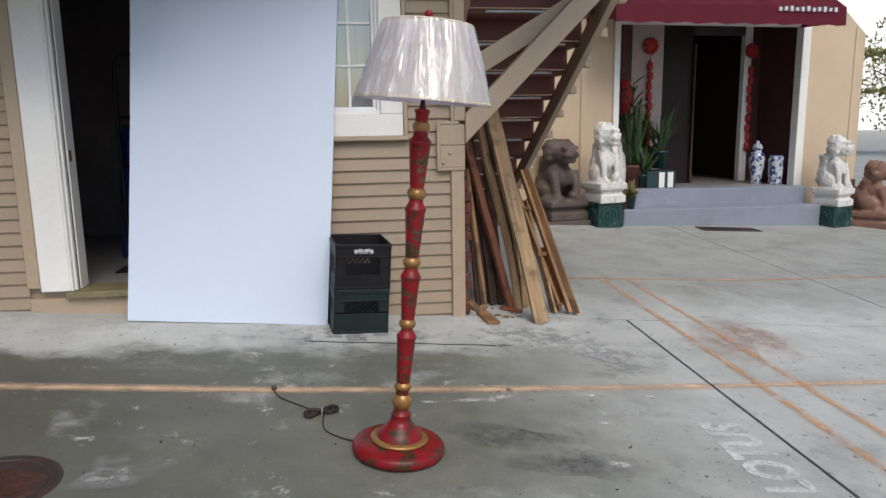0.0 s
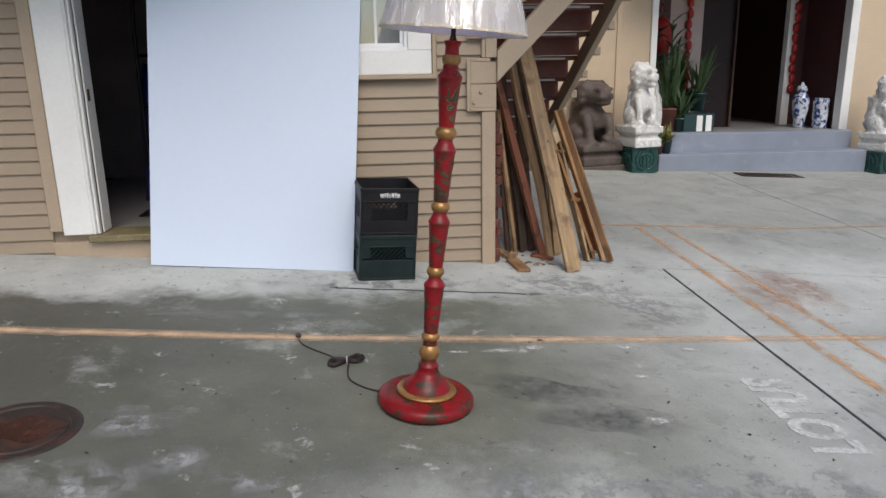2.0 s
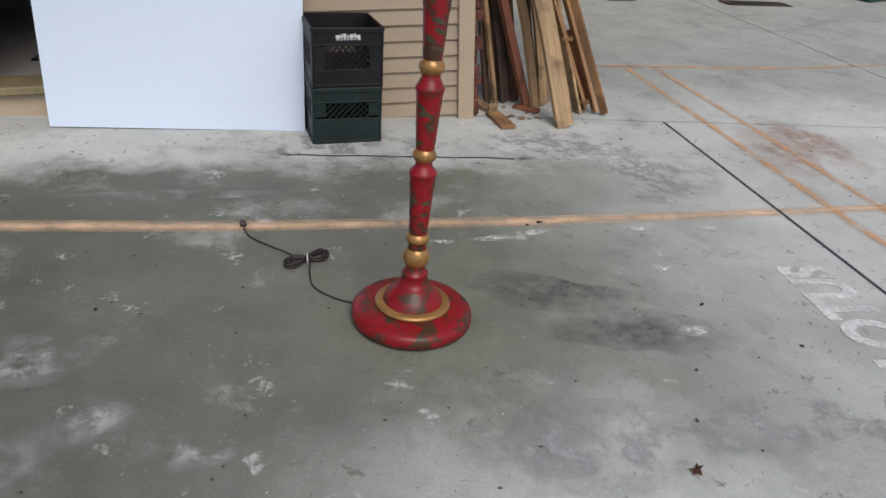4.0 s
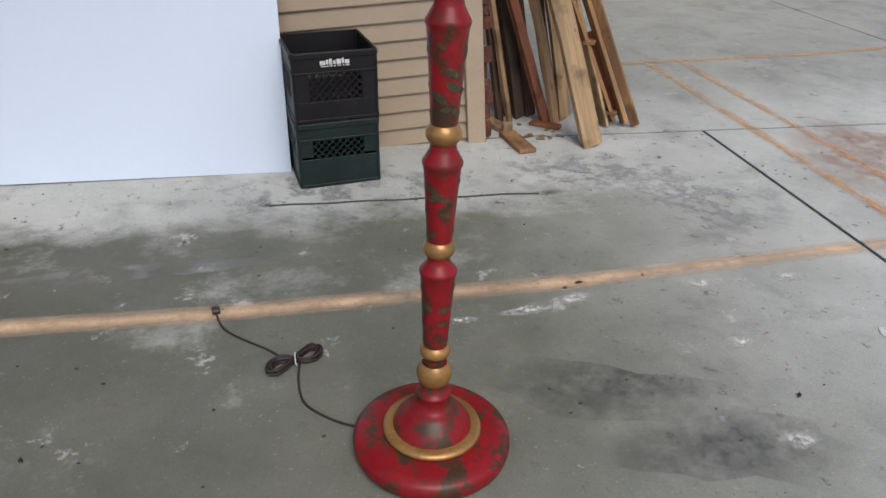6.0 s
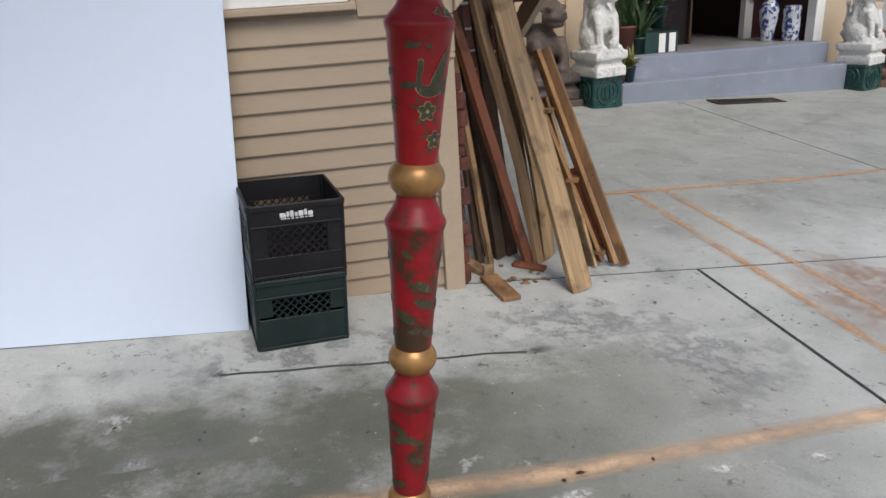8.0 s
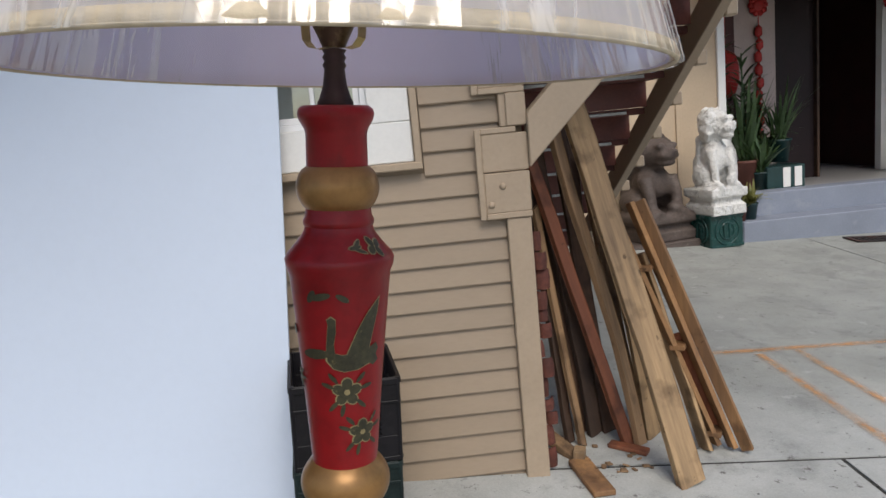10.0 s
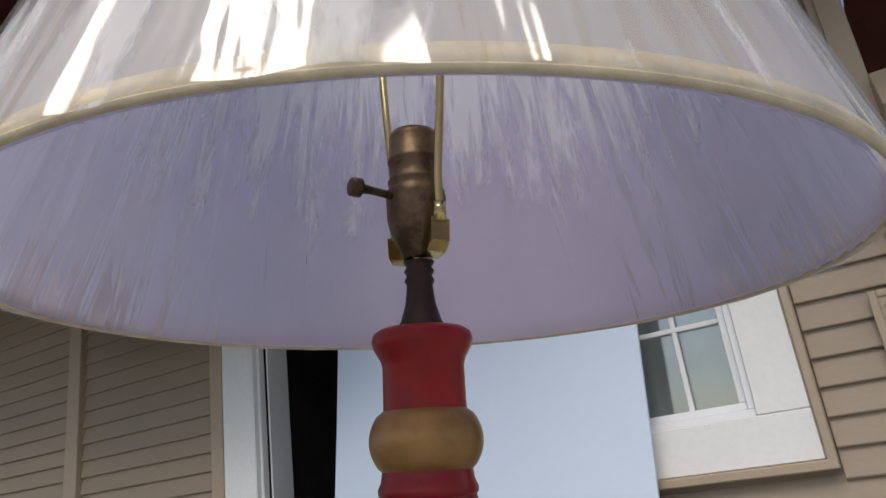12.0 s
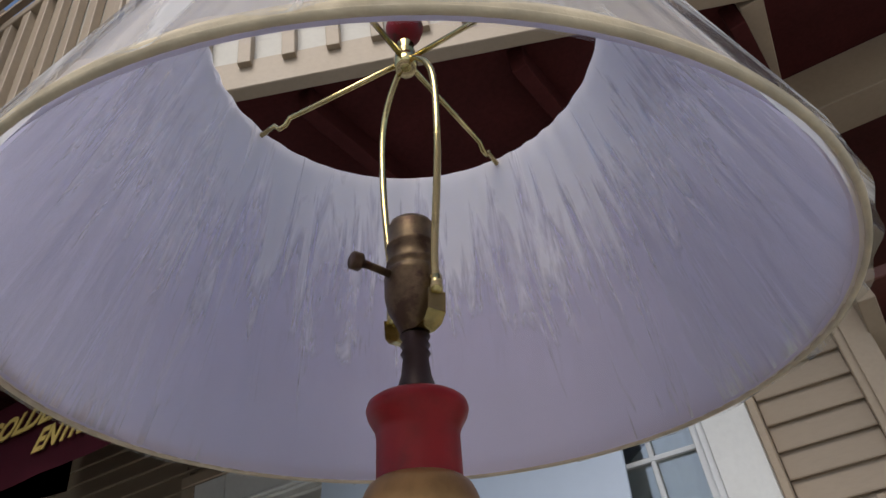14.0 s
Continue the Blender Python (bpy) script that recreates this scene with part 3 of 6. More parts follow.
M["scuff"] = worn_paint("pale_scuffed_cement", (0.34, 0.345, 0.34), 0.46, 0.62, 7, "round", 0.0, 0.95)



# ---- ground ----
def slab_mesh(x0, x1, y0, y1, nx, ny, name, top=0.0, thick=0.03):
    """A concrete slab that follows the yard's slope, with softened edges."""
    bm = bmesh.new()
    xs = sorted({x0 + (x1 - x0) * i / nx for i in range(nx + 1)} | {k for k in (-9.0, 0.0, BREAK, 10.0) if x0 < k < x1})
    ys = sorted({y0 + (y1 - y0) * j / ny for j in range(ny + 1)} | {k for k in (-9.0, 9.0) if y0 < k < y1})
    nx, ny = len(xs) - 1, len(ys) - 1
    grid = [[bm.verts.new((x, y, 0)) for x in xs] for y in ys]
    for row in grid:
        for v in row:
            v.co.z = G(v.co.x, v.co.y) + top
    for j in range(ny):
        for i in range(nx):
            bm.faces.new((grid[j][i], grid[j][i + 1], grid[j + 1][i + 1], grid[j + 1][i]))
    edge = grid[0] + [r[-1] for r in grid[1:]] + grid[-1][-2::-1] + [r[0] for r in grid[-2:0:-1]]
    low = [bm.verts.new(v.co - Vector((0, 0, thick))) for v in edge]
    for k in range(len(edge)):
        q = (k + 1) % len(edge)
        bm.faces.new((edge[q], edge[k], low[k], low[q]))
    return bm


bm = bmesh.new()
steps = [-400, -120, -40, -12, -9, -4, 0, BREAK, 4, 7, 9, 10, 14, 40, 120, 400]
verts = [[bm.verts.new((x, y, G(x, y) - 0.007)) for x in steps] for y in steps]
for j in range(len(steps) - 1):
    for i in range(len(steps) - 1):
        bm.faces.new((verts[j][i], verts[j][i + 1], verts[j + 1][i + 1], verts[j + 1][i]))
ground = part("ground", bm, M["joint"])
tagged(ground, "sloping yard bed under grey concrete slabs", "ground", kind="structure")
for x0, x1, y0, y1 in ((-16, 1.158, -14, 0.022), (1.178, 3.61, -14, 0.022), (-0.02, 3.61, 0.046, 4.6), (3.622, 16, -14, 9), (-0.02, 300, 9.012, 390), (16.012, 300, -14, 9)):
    sl = part("slab", slab_mesh(x0, x1, y0, y1, 8, 8, "slab"), M["concrete"], ground, "stained grey concrete slab")


def ground_strip(name, a, b, w, mt, label, lift=0.003, w2=None):
    """A band of paint on the yard from a to b."""
    a, b = Vector((*a, 0)), Vector((*b, 0))
    s = Vector((-(b - a).y, (b - a).x, 0)).normalized()
    bm = bmesh.new()
    n = 24
    rows = []
    for i in range(n + 1):
        p = a.lerp(b, i / n)
        wd = w + ((w2 or w) - w) * i / n
        rows.append([bm.verts.new((q.x, q.y, G(q.x, q.y) + lift)) for q in (p - s * wd * 0.5, p + s * wd * 0.5)])
    uv = bm.loops.layers.uv.new("UVMap")
    for k, (p, q) in enumerate(zip(rows, rows[1:])):
        f = bm.faces.new((p[0], q[0], q[1], p[1]))
        for lp, c in zip(f.loops, ((0, k), (0, k + 1), (1, k + 1), (1, k))):
            lp[uv].uv = (c[0], c[1] / n)
    return tagged(part(name, bm, mt), label, "ground paint", kind="structure")


for a, b, w in (((-6, -1.03), (-1.2, -1.268), 0.108), ((-1.2, -1.268), (0.0, -1.276), 0.108), ((0.0, -1.276), (1.155, -1.187), 0.105), ((1.185, -1.185), (6, -0.75), 0.10)):
    ground_strip("painted_line", a, b, w, M["orange_line"], "worn orange painted line on the concrete")
ground_strip("painted_line", (0.95, 1.23), (7.5, 1.95), 0.09, M["orange_faint"], "faded orange painted line across the yard")
ground_strip("painted_line", (1.44, 1.22), (1.47, -3.4), 0.085, M["orange_faint"], "faded orange painted bay line", 0.004)
ground_strip("painted_line", (1.69, 1.27), (1.75, -3.2), 0.08, M["orange_faint"], "faded orange painted bay line", 0.004)


def ground_patch(name, x, y, rx, ry, turn, mt, label, lift=0.002, seed=1):
    """An irregular flat mark on the yard."""
    rnd = random.Random(seed)
    bm = bmesh.new()
    n = 26
    ph = [rnd.uniform(0, 6.3) for _ in range(4)]
    ring = []
    for i in range(n):
        t = math.tau * i / n
        r = 1 + 0.16 * math.sin(2 * t + ph[0]) + 0.12 * math.sin(3 * t + ph[1]) + 0.07 * math.sin(7 * t + ph[2]) + rnd.uniform(-0.06, 0.06)
        dx, dy = rx * r * math.cos(t), ry * r * math.sin(t)
        c, s = math.cos(radians(turn)), math.sin(radians(turn))
        px, py = x + dx * c - dy * s, y + dx * s + dy * c
        ring.append(bm.verts.new((px, py, 0)))
    bm.faces.new(ring)
    bmesh.ops.bisect_plane(bm, geom=bm.verts[:] + bm.edges[:] + bm.faces[:], plane_co=(0, 0, 0), plane_no=(1, 0, 0))
    for v in bm.verts:
        v.co.z = G(v.co.x, v.co.y) + lift
    return tagged(part(name, bm, mt), label, "ground stain", kind="structure")


ground_patch("dark_stain", 0.13, -2.04, 0.30, 0.15, -14, M["stain_dark"], "dark oily stain on the concrete", seed=3)
ground_patch("dark_stain", -0.10, -1.80, 0.34, 0.13, -22, M["stain_dark"], "dark oily stain on the concrete", seed=4)
for k, (px, py, rx, ry, tn) in enumerate(((-0.20, -2.50, 0.40, 0.17, 8), (0.35, -2.46, 0.40, 0.12, 4), (-1.17, -2.40, 0.26, 0.10, 5), (-1.46, -2.30, 0.14, 0.10, 20), (-1.70, -2.04, 0.20, 0.14, 30), (-1.72, -2.42, 0.28, 0.16, 0), (0.74, -2.55, 0.26, 0.16, 40), (-0.75, -0.45, 0.70, 0.22, 2), (0.35, -0.42, 0.55, 0.22, -6), (-1.45, -0.98, 0.50, 0.07, 2), (0.78, -0.75, 0.35, 0.28, 0), (-0.5, -2.85, 0.6, 0.15, 0))):
    ground_patch("pale_scuff", px, py, rx, ry, tn, M["scuff"], "pale worn patch of cement on the yard", 0.0015 + 0.0001 * k, 30 + k)
ground_patch("rust_stain", 1.66, -0.42, 0.17, 0.55, -8, M["stain_rust"], "rusty orange stain on the concrete", seed=8)
ground_patch("rust_stain", 1.95, -0.30, 0.24, 0.5, 6, M["stain_rust"], "rusty orange stain on the concrete", seed=9)
for sx, sy, rx, ry, tn, sd in ((-0.20, -1.41, 0.10, 0.030, 9, 1), (-0.05, -1.375, 0.09, 0.026, 8, 2), (0.42, -1.345, 0.075, 0.035, -10, 4), (0.37, -1.66, 0.06, 0.028, -8, 6), (-0.42, -1.43, 0.05, 0.025, 5, 7), (0.30, -2.05, 0.07, 0.035, 20, 9), (0.74, -1.35, 0.07, 0.03, 12, 10)):
    ground_patch("white_mark", sx, sy, rx, ry, tn, M["splash"], "pale splash of dried plaster on the concrete", 0.0035, sd)
# long dark crack between two drill marks
bm = bmesh.new()
pts = [(-1.003 + 1.086 * i / 14, -0.550 - 0.055 * i / 14 + 0.004 * math.sin(i * 1.7), 0) for i in range(15)]
tube(bm, [(x, y, G(x, y) + 0.001) for x, y, _ in pts], 0.0045, 6)
tagged(part("ground_crack", bm, M["joint"]), "dark straight crack line in the concrete", "crack", kind="structure")
ground_patch("dark_stain", -1.01, -0.548, 0.035, 0.022, 0, M["stain_dark"], "small dark smudge at a crack end", 0.004, 12)
ground_patch("dark_stain", 0.12, -0.605, 0.08, 0.03, 10, M["stain_dark"], "small dark smudge at a crack end", 0.004, 13)


def lettering(text, size, material_, name, extrude=0.001, shear=0.0, bold=0.0):
    """A mesh of text in the built-in font, in its own x-y plane."""
    cu = bpy.data.curves.new(name, "FONT")
    cu.body, cu.size, cu.extrude, cu.shear, cu.offset, cu.resolution_u = text, size, extrude, shear, bold, 3
    cu.align_x, cu.align_y = "CENTER", "CENTER"
    tmp = bpy.data.objects.new("lettering", cu)
    scene.collection.objects.link(tmp)
    me = bpy.data.meshes.new_from_object(tmp.evaluated_get(bpy.context.evaluated_depsgraph_get()))
    bpy.data.objects.remove(tmp)
    bpy.data.curves.remove(cu)
    me.name = name
    me.materials.clear()
    me.materials.append(material_)
    return me


word = new("painted_word", lettering("LOTUS", 0.33, M["white_line"], "painted_word", 0.0008, 0, 0.013))
word.matrix_world = Matrix.Translation((0.945, -1.968, G(0.945, -1.968) + 0.003)) @ Euler((math.atan(0.028), math.atan(0.085), 0)).to_matrix().to_4x4() @ pose(0, 0, 0, 0, 0, 88) @ Matrix.Diagonal((0.615, 0.90, 1, 1))
tagged(word, "worn white painted word LOTUS on the concrete", "painted word", kind="structure")

# ---- house wall ----
SIDE = 0.0815
WALL_TOP = 3.0


def wall_core(name, spans, label):
    bm = boxes(*spans)
    return tagged(part(name, bm, M["siding"]), label, "wall", kind="structure")


DOOR_L, DOOR_R, DOOR_B, DOOR_T = -2.46, -1.66, 0.29, 2.245
WIN_L, WIN_R, WIN_B, WIN_T = -1.30, -0.532, 1.362, 2.52
wall_south = wall_core("wall_south", (
    ((-9, 0.022, -0.4), (DOOR_L, 0.16, WALL_TOP)),
    ((DOOR_L, 0.022, -0.4), (DOOR_R, 0.16, DOOR_B)),
    ((DOOR_L, 0.022, DOOR_T), (DOOR_R, 0.16, WALL_TOP)),
    ((DOOR_R, 0.022, -0.4), (WIN_L, 0.16, WALL_TOP)),
    ((WIN_L, 0.022, -0.4), (WIN_R, 0.16, WIN_B)),
    ((WIN_L, 0.022, WIN_T), (WIN_R, 0.16, WALL_TOP)),
    ((WIN_R, 0.022, -0.4), (-0.001, 0.16, WALL_TOP))), "tan clapboard house wall facing the yard")
wall_east = wall_core("wall_east", (((-0.15, 0.161, -0.4), (-0.001, 8.0, 5.6)),), "tan side wall of the house beside the stairs")
wall_upper = wall_core("wall_upper", (((-9, 0.3, WALL_TOP), (-0.16, 0.45, 5.6)),), "tan upper storey wall above the deck")

# corner board, base, post trims
trims = (
    ("corner_board", (-0.083, -0.022, -0.05), (0.004, 0.02, 0.992), "tan painted corner board"),
    ("corner_board", (-0.083, -0.022, 1.31), (0.004, 0.02, WALL_TOP), "tan painted corner board"),
    ("post_trim", (-3.80, -0.028, 0.10), (-3.70, 0.02, WALL_TOP), "tan painted vertical trim board"),
    ("door_trim", (-2.745, -0.030, 0.325), (-2.672, 0.02, 2.379), "tan painted trim board beside the door casing"),
    ("door_trim", (-2.745, -0.034, 2.38), (-1.40, 0.02, 2.43), "tan painted cap trim above the door casing"),
    ("window_trim", (-0.387, -0.036, 1.20), (-0.361, 0.02, 2.72), "tan painted trim beside the window casing"),
    ("window_trim", (-1.48, -0.038, 1.194), (-0.361, 0.02, 1.222), "tan painted trim below the window casing"))
for name, lo, hi, label in trims:
    tagged(part(name, boxes((lo, hi), bevel=0.004), M["tan_trim"]), label, "trim", kind="structure")

# door casing in white with stepped jamb
bm_case = lambda *s: boxes(*s, bevel=0.004)
for nm, lo, hi in (("casing_side", (-2.670, -0.026, 0.30), (-2.492, 0.02, 2.378)), ("casing_head", (-2.490, -0.026, 2.235), (-1.44, 0.02, 2.378)), ("casing_side", (-1.62, -0.026, 0.30), (-1.44, 0.02, 2.233)),
                   ("jamb", (-2.491, -0.034, 0.30), (-2.476, 0.10, 2.243)), ("jamb", (-2.475, -0.012, 0.30), (-2.460, 0.16, 2.227)), ("jamb", (-2.459, 0.03, 0.30), (-2.449, 0.16, 2.211)), ("head_jamb", (-2.475, -0.034, 2.228), (-1.66, 0.16, 2.244)), ("head_jamb", (-2.459, -0.012, 2.212), (-1.66, 0.16, 2.2275)), ("head_jamb", (-2.448, 0.03, 2.197), (-1.66, 0.16, 2.2115))):
    tagged(part("door_" + nm, bm_case((lo, hi)), M["white_paint"]), "white painted door casing", "door frame", kind="structure")
tagged(part("door_threshold", boxes(((-2.52, -0.055, 0.255), (-1.55, 0.2, 0.297)), bevel=0.006), M["threshold"]), "worn olive wooden door threshold", "threshold", kind="structure")
tagged(part("base_board", boxes(((-2.745, -0.014, 0.02), (-1.44, 0.02, 0.252)), bevel=0.003), M["tan_trim"]), "tan painted base board below the door", "baseboard", kind="structure")
tagged(part("door_strike", boxes(((-2.4485, 0.05, 1.10), (-2.445, 0.085, 1.17)), bevel=0.001), M["bronze"]), "small metal strike plate in the door jamb", "strike plate", kind="structure")

# window: casing, vinyl frame, muntins, panes
window = thing("window_1", "white vinyl window with small panes in a wide white casing", "window", kind="structure")
for lo, hi in (((WIN_L - 0.155, -0.022, 1.223), (-0.389, 0.021, WIN_B)), ((WIN_R, -0.0225, WIN_B + 0.001), (-0.389, 0.021, 2.69)), ((WIN_L - 0.155, -0.0225, WIN_B + 0.001), (WIN_L, 0.021, 2.69)), ((WIN_L, -0.0225, WIN_T), (WIN_R, 0.021, 2.69))):
    part("window_casing", boxes((lo, hi), bevel=0.003), M["white_paint"], window)
for k, (d0, d1, y0) in enumerate(((0.0, 0.022, -0.004), (0.0225, 0.045, 0.018))):
    for lo, hi in (((WIN_L + d0, y0, WIN_B + d0), (WIN_R - d0, 0.09, WIN_B + d1)), ((WIN_L + d0, y0, WIN_T - d1), (WIN_R - d0, 0.09, WIN_T - d0)),
                   ((WIN_L + d0, y0, WIN_B + d1 + 0.0005), (WIN_L + d1, 0.09, WIN_T - d1 - 0.0005)), ((WIN_R - d1, y0, WIN_B + d1 + 0.0005), (WIN_R - d0, 0.09, WIN_T - d1 - 0.0005))):
        part("window_frame", boxes((lo, hi), bevel=0.002), M["white_vinyl"], window)
for mx in (-0.721, -0.9, -1.08):
    part("muntin", boxes(((mx - 0.008, 0.05, WIN_B + 0.046), (mx + 0.008, 0.066, WIN_T - 0.046)), bevel=0.002), M["white_vinyl"], window)
for mz in (1.665, 1.925, 2.19):
    part("muntin", boxes(((WIN_L + 0.046, 0.049, mz - 0.008), (WIN_R - 0.046, 0.067, mz + 0.008)), bevel=0.002), M["white_vinyl"], window)
pane = part("pane", boxes(((WIN_L + 0.045, 0.070, WIN_B + 0.045), (WIN_R - 0.045, 0.074, WIN_T - 0.045))), M["glass"], window, "clear window glass")
pane.visible_shadow = False
# pale blind hung inside, gathered to one side
bm = bmesh.new()
cols = []
for i in range(34):
    x = WIN_L + 0.03 + (WIN_R - WIN_L - 0.06) * i / 33
    cols.append([bm.verts.new((x, 0.17 + 0.012 * math.sin(i * 1.9) + 0.02 * math.sin(i * 0.45 + z * 3), z)) for z in (1.28, 1.9, 2.6)])
for p, q in zip(cols, cols[1:]):
    for k in range(2):
        bm.faces.new((p[k], q[k], q[k + 1], p[k + 1]))
curtain_cloth = cloth_material("pale_curtain_cloth", (0.66, 0.66, 0.63), (0.6, 0.6, 0.58), 0.2)
tagged(part("curtain", bm, curtain_cloth, None, "", True), "pale grey-green curtain hung behind the window", "curtain")

# brackets on the corner: raised framed panels with bolts, and the braces that spring from them
for z0, z1, x0 in ((0.992, 1.31, -0.176), (1.425, 1.64, -0.174)):
    br = thing("brace_bracket", "tan painted timber bracket plate bolted to the wall corner", "bracket", kind="structure")
    zm = z0 + 0.52 * (z1 - z0)
    for p0, p1, deep in ((z0 + 0.02, zm - 0.002, -0.0290), (zm + 0.002, z1 - 0.02, -0.0270)):
        part("plate", boxes(((x0 + 0.022, deep, p0), (0.008, -0.0235, p1)), bevel=0.004), M["tan_trim"], br)
    for lo, hi in (((x0, -0.0315, z0), (x0 + 0.022, -0.023, z1)), ((x0 + 0.0225, -0.0315, z1 - 0.02), (-0.03, -0.023, z1)), ((x0 + 0.0225, -0.0315, z0), (0.008, -0.023, z0 + 0.02))):
        part("edge_strip", boxes((lo, hi), bevel=0.003), M["tan_trim"], br)
    for bx, bz in (((-0.134, z0 + 0.052), (-0.090, z0 + 0.115)) if z0 < 1.2 else ((-0.122, z0 + 0.07), (-0.128, z0 + 0.165))):
        bm = bmesh.new()
        lathe(bm, [(0, 0.012), (0.006, 0.011), (0.011, 0.006), (0.0125, 0)], 12)
        part("bolt", bm, M["tan_trim"], br, "painted bolt head", True, pose(bx, -0.0285, bz, 90, 0, 0))
tagged(part("corner_post", boxes(((-0.060, -0.033, 1.312), (0.010, -0.0225, 1.424)), ((-0.060, -0.033, 1.641), (0.010, -0.0225, WALL_TOP)), bevel=0.003), M["tan_trim"]), "tan painted corner post of the deck", "post", kind="structure")


def brace(pts, y0, y1):
    """A flat timber cut to an outline in x and z."""
    bm = bmesh.new()
    f0, f1 = [bm.verts.new((x, y0, z)) for x, z in pts], [bm.verts.new((x, y1, z)) for x, z in pts]
    bm.faces.new(f0)
    bm.faces.new(f1[::-1])
    for k in range(len(pts)):
        n = (k + 1) % len(pts)
        bm.faces.new((f0[k], f1[k], f1[n], f0[n]))
    bmesh.ops.bevel(bm, geom=list(bm.edges), offset=0.004, segments=1, affect="EDGES")
    return tagged(part("deck_brace", bm, M["tan_trim"]), "tan painted diagonal timber brace under the deck", "brace", kind="structure")


brace(((0.0095, 1.165), (0.0095, 1.35), (1.499, 2.859), (1.684, 2.859)), -0.05, 0.03)
brace(((0.0055, 1.53), (0.0055, 1.675), (1.993, 2.859), (2.222, 2.859)), 0.045, 0.12)

# ---- room behind the door ----
room = (((-3.6, 2.6, -0.2), (-0.2, 2.7, 2.9)), ((-3.7, 0.161, -0.2), (-3.6, 2.7, 2.9)), ((-0.35, 0.161, -0.2), (-0.25, 2.6, 2.9)), ((-1.50, 0.161, -0.2), (-1.44, 2.6, 2.9)))
for span in room:
    tagged(part("wall_store", boxes(span), M["store_wall"]), "dusky wall of the store room behind the door", "wall", kind="structure")
tagged(part("floor", boxes(((-3.6, 0.161, 0.18), (-0.35, 2.6, 0.27))), M["shop_floor"]), "grey floor of the store room", "floor", kind="structure")
tagged(part("ceiling", boxes(((-3.7, 0.161, 2.9), (-0.16, 2.7, 2.99))), M["store_wall"]), "dusky ceiling of the store room", "ceiling", kind="structure")

# ---- deck above ----
DA, DB = Vector((-1.41, -1.25, 0)), Vector((-0.617, -0.93, 0))
DD = (DB - DA).normalized()
DN = Vector((-DD.y, DD.x, 0))
DZ = 2.98


def on_edge(x):
    return DA + DD * ((x - DA.x) / DD.x)


P_B, P_R = on_edge(-1.75), on_edge(0.12)
P_L = Vector((-8.0, P_B.y, 0))
bm = bmesh.new()
low = [bm.verts.new((p.x, p.y, DZ)) for p in (P_L, P_B, P_R, Vector((0.12, 0.30, 0)), Vector((-8, 0.30, 0)))]
bm.faces.new(low)
out = bmesh.ops.extrude_face_region(bm, geom=list(bm.faces))
bmesh.ops.translate(bm, verts=[v for v in out["geom"] if isinstance(v, bmesh.types.BMVert)], vec=(0, 0, 0.04))
tagged(part("deck_floor", bm, M["soffit"]), "maroon painted boards of the deck above", "deck", kind="structure")
for i in range(13):
    p = on_edge(max(-7.4 + i * 0.62, -1.75))
    p = Vector((-7.4 + i * 0.62, p.y, 0))
    bm = bmesh.new()
    beam(bm, (p.x, p.y + 0.08, DZ - 0.055), (p.x + 0.12, 0.28, DZ - 0.055), 0.05, 0.10)
    tagged(part("deck_joist", bm, M["soffit"]), "maroon painted deck joist", "joist", kind="structure")
bm = bmesh.new()
beam(bm, (P_B.x, P_B.y, DZ + 0.0), (P_R.x, P_R.y, DZ + 0.0), 0.05, 0.13)
tagged(part("deck_fascia", bm, M["tan_trim"]), "tan painted fascia board of the deck", "fascia", kind="structure")
bm = bmesh.new()
beam(bm, (P_L.x, P_L.y, DZ + 0.0), (P_B.x - 0.003, P_B.y, DZ + 0.0), 0.05, 0.13)
tagged(part("deck_fascia", bm, M["tan_trim"]), "tan painted fascia board of the deck", "fascia", kind="structure")
bm = bmesh.new()
beam(bm, (0.13, 0.03, 2.955), (1.20, 0.03, 2.955), 0.19, 0.19)
tagged(part("deck_beam", bm, M["tan_trim"]), "tan painted deck beam over the corner", "beam", kind="structure")
bm = bmesh.new()
beam(bm, (0.10, P_R.y + 0.03, 2.985), (0.10, 0.13, 2.985), 0.07, 0.14)
tagged(part("deck_fascia", bm, M["tan_trim"]), "tan painted fascia board at the end of the deck", "fascia", kind="structure")
tagged(part("landing_soffit", boxes(((0.14, -1.6, 3.052), (1.25, 1.9, 3.09))), M["soffit"]), "maroon painted underside of the stair landing", "soffit", kind="structure")


# ---- floor lamp ----
UPL = Vector((0.0922, -0.0064, 1)).normalized()
LAMP_X, LAMP_Y = -0.5985, -1.9080
LQ = Vector((0, 0, 1)).rotation_difference(UPL).to_matrix().to_4x4()
LAMP = Matrix.Translation((LAMP_X, LAMP_Y, G(LAMP_X, LAMP_Y))) @ LQ
lamp = thing("floor_lamp", "red lacquered turned floor lamp with gold rings and plastic-wrapped shade", "floor lamp", LAMP)
Z0 = 0.016
bm = bmesh.new()
lathe(bm, [(0, 0), (0.176, 0), (0.186, 0.006), (0.189, 0.018), (0.187, 0.034), (0.177, 0.044), (0.155, 0.050), (0.118, 0.054), (0.0, 0.054)], 72)
part("base", bm, M["lamp_red"], lamp, "round red lacquered wooden base", True)
bm = bmesh.new()
lathe(bm, [(0.095, 0.053), (0.112, 0.054), (0.118, 0.059), (0.115, 0.065), (0.104, 0.069), (0.092, 0.069)], 64)
part("base_ring", bm, M["lamp_gold"], lamp, "gold painted base ring", True)


def turned(name, pts, mt, label=""):
    bm = bmesh.new()
    lathe(bm, [(r, z + Z0) for r, z in pts], 48)
    return part(name, bm, mt, lamp, label, True)


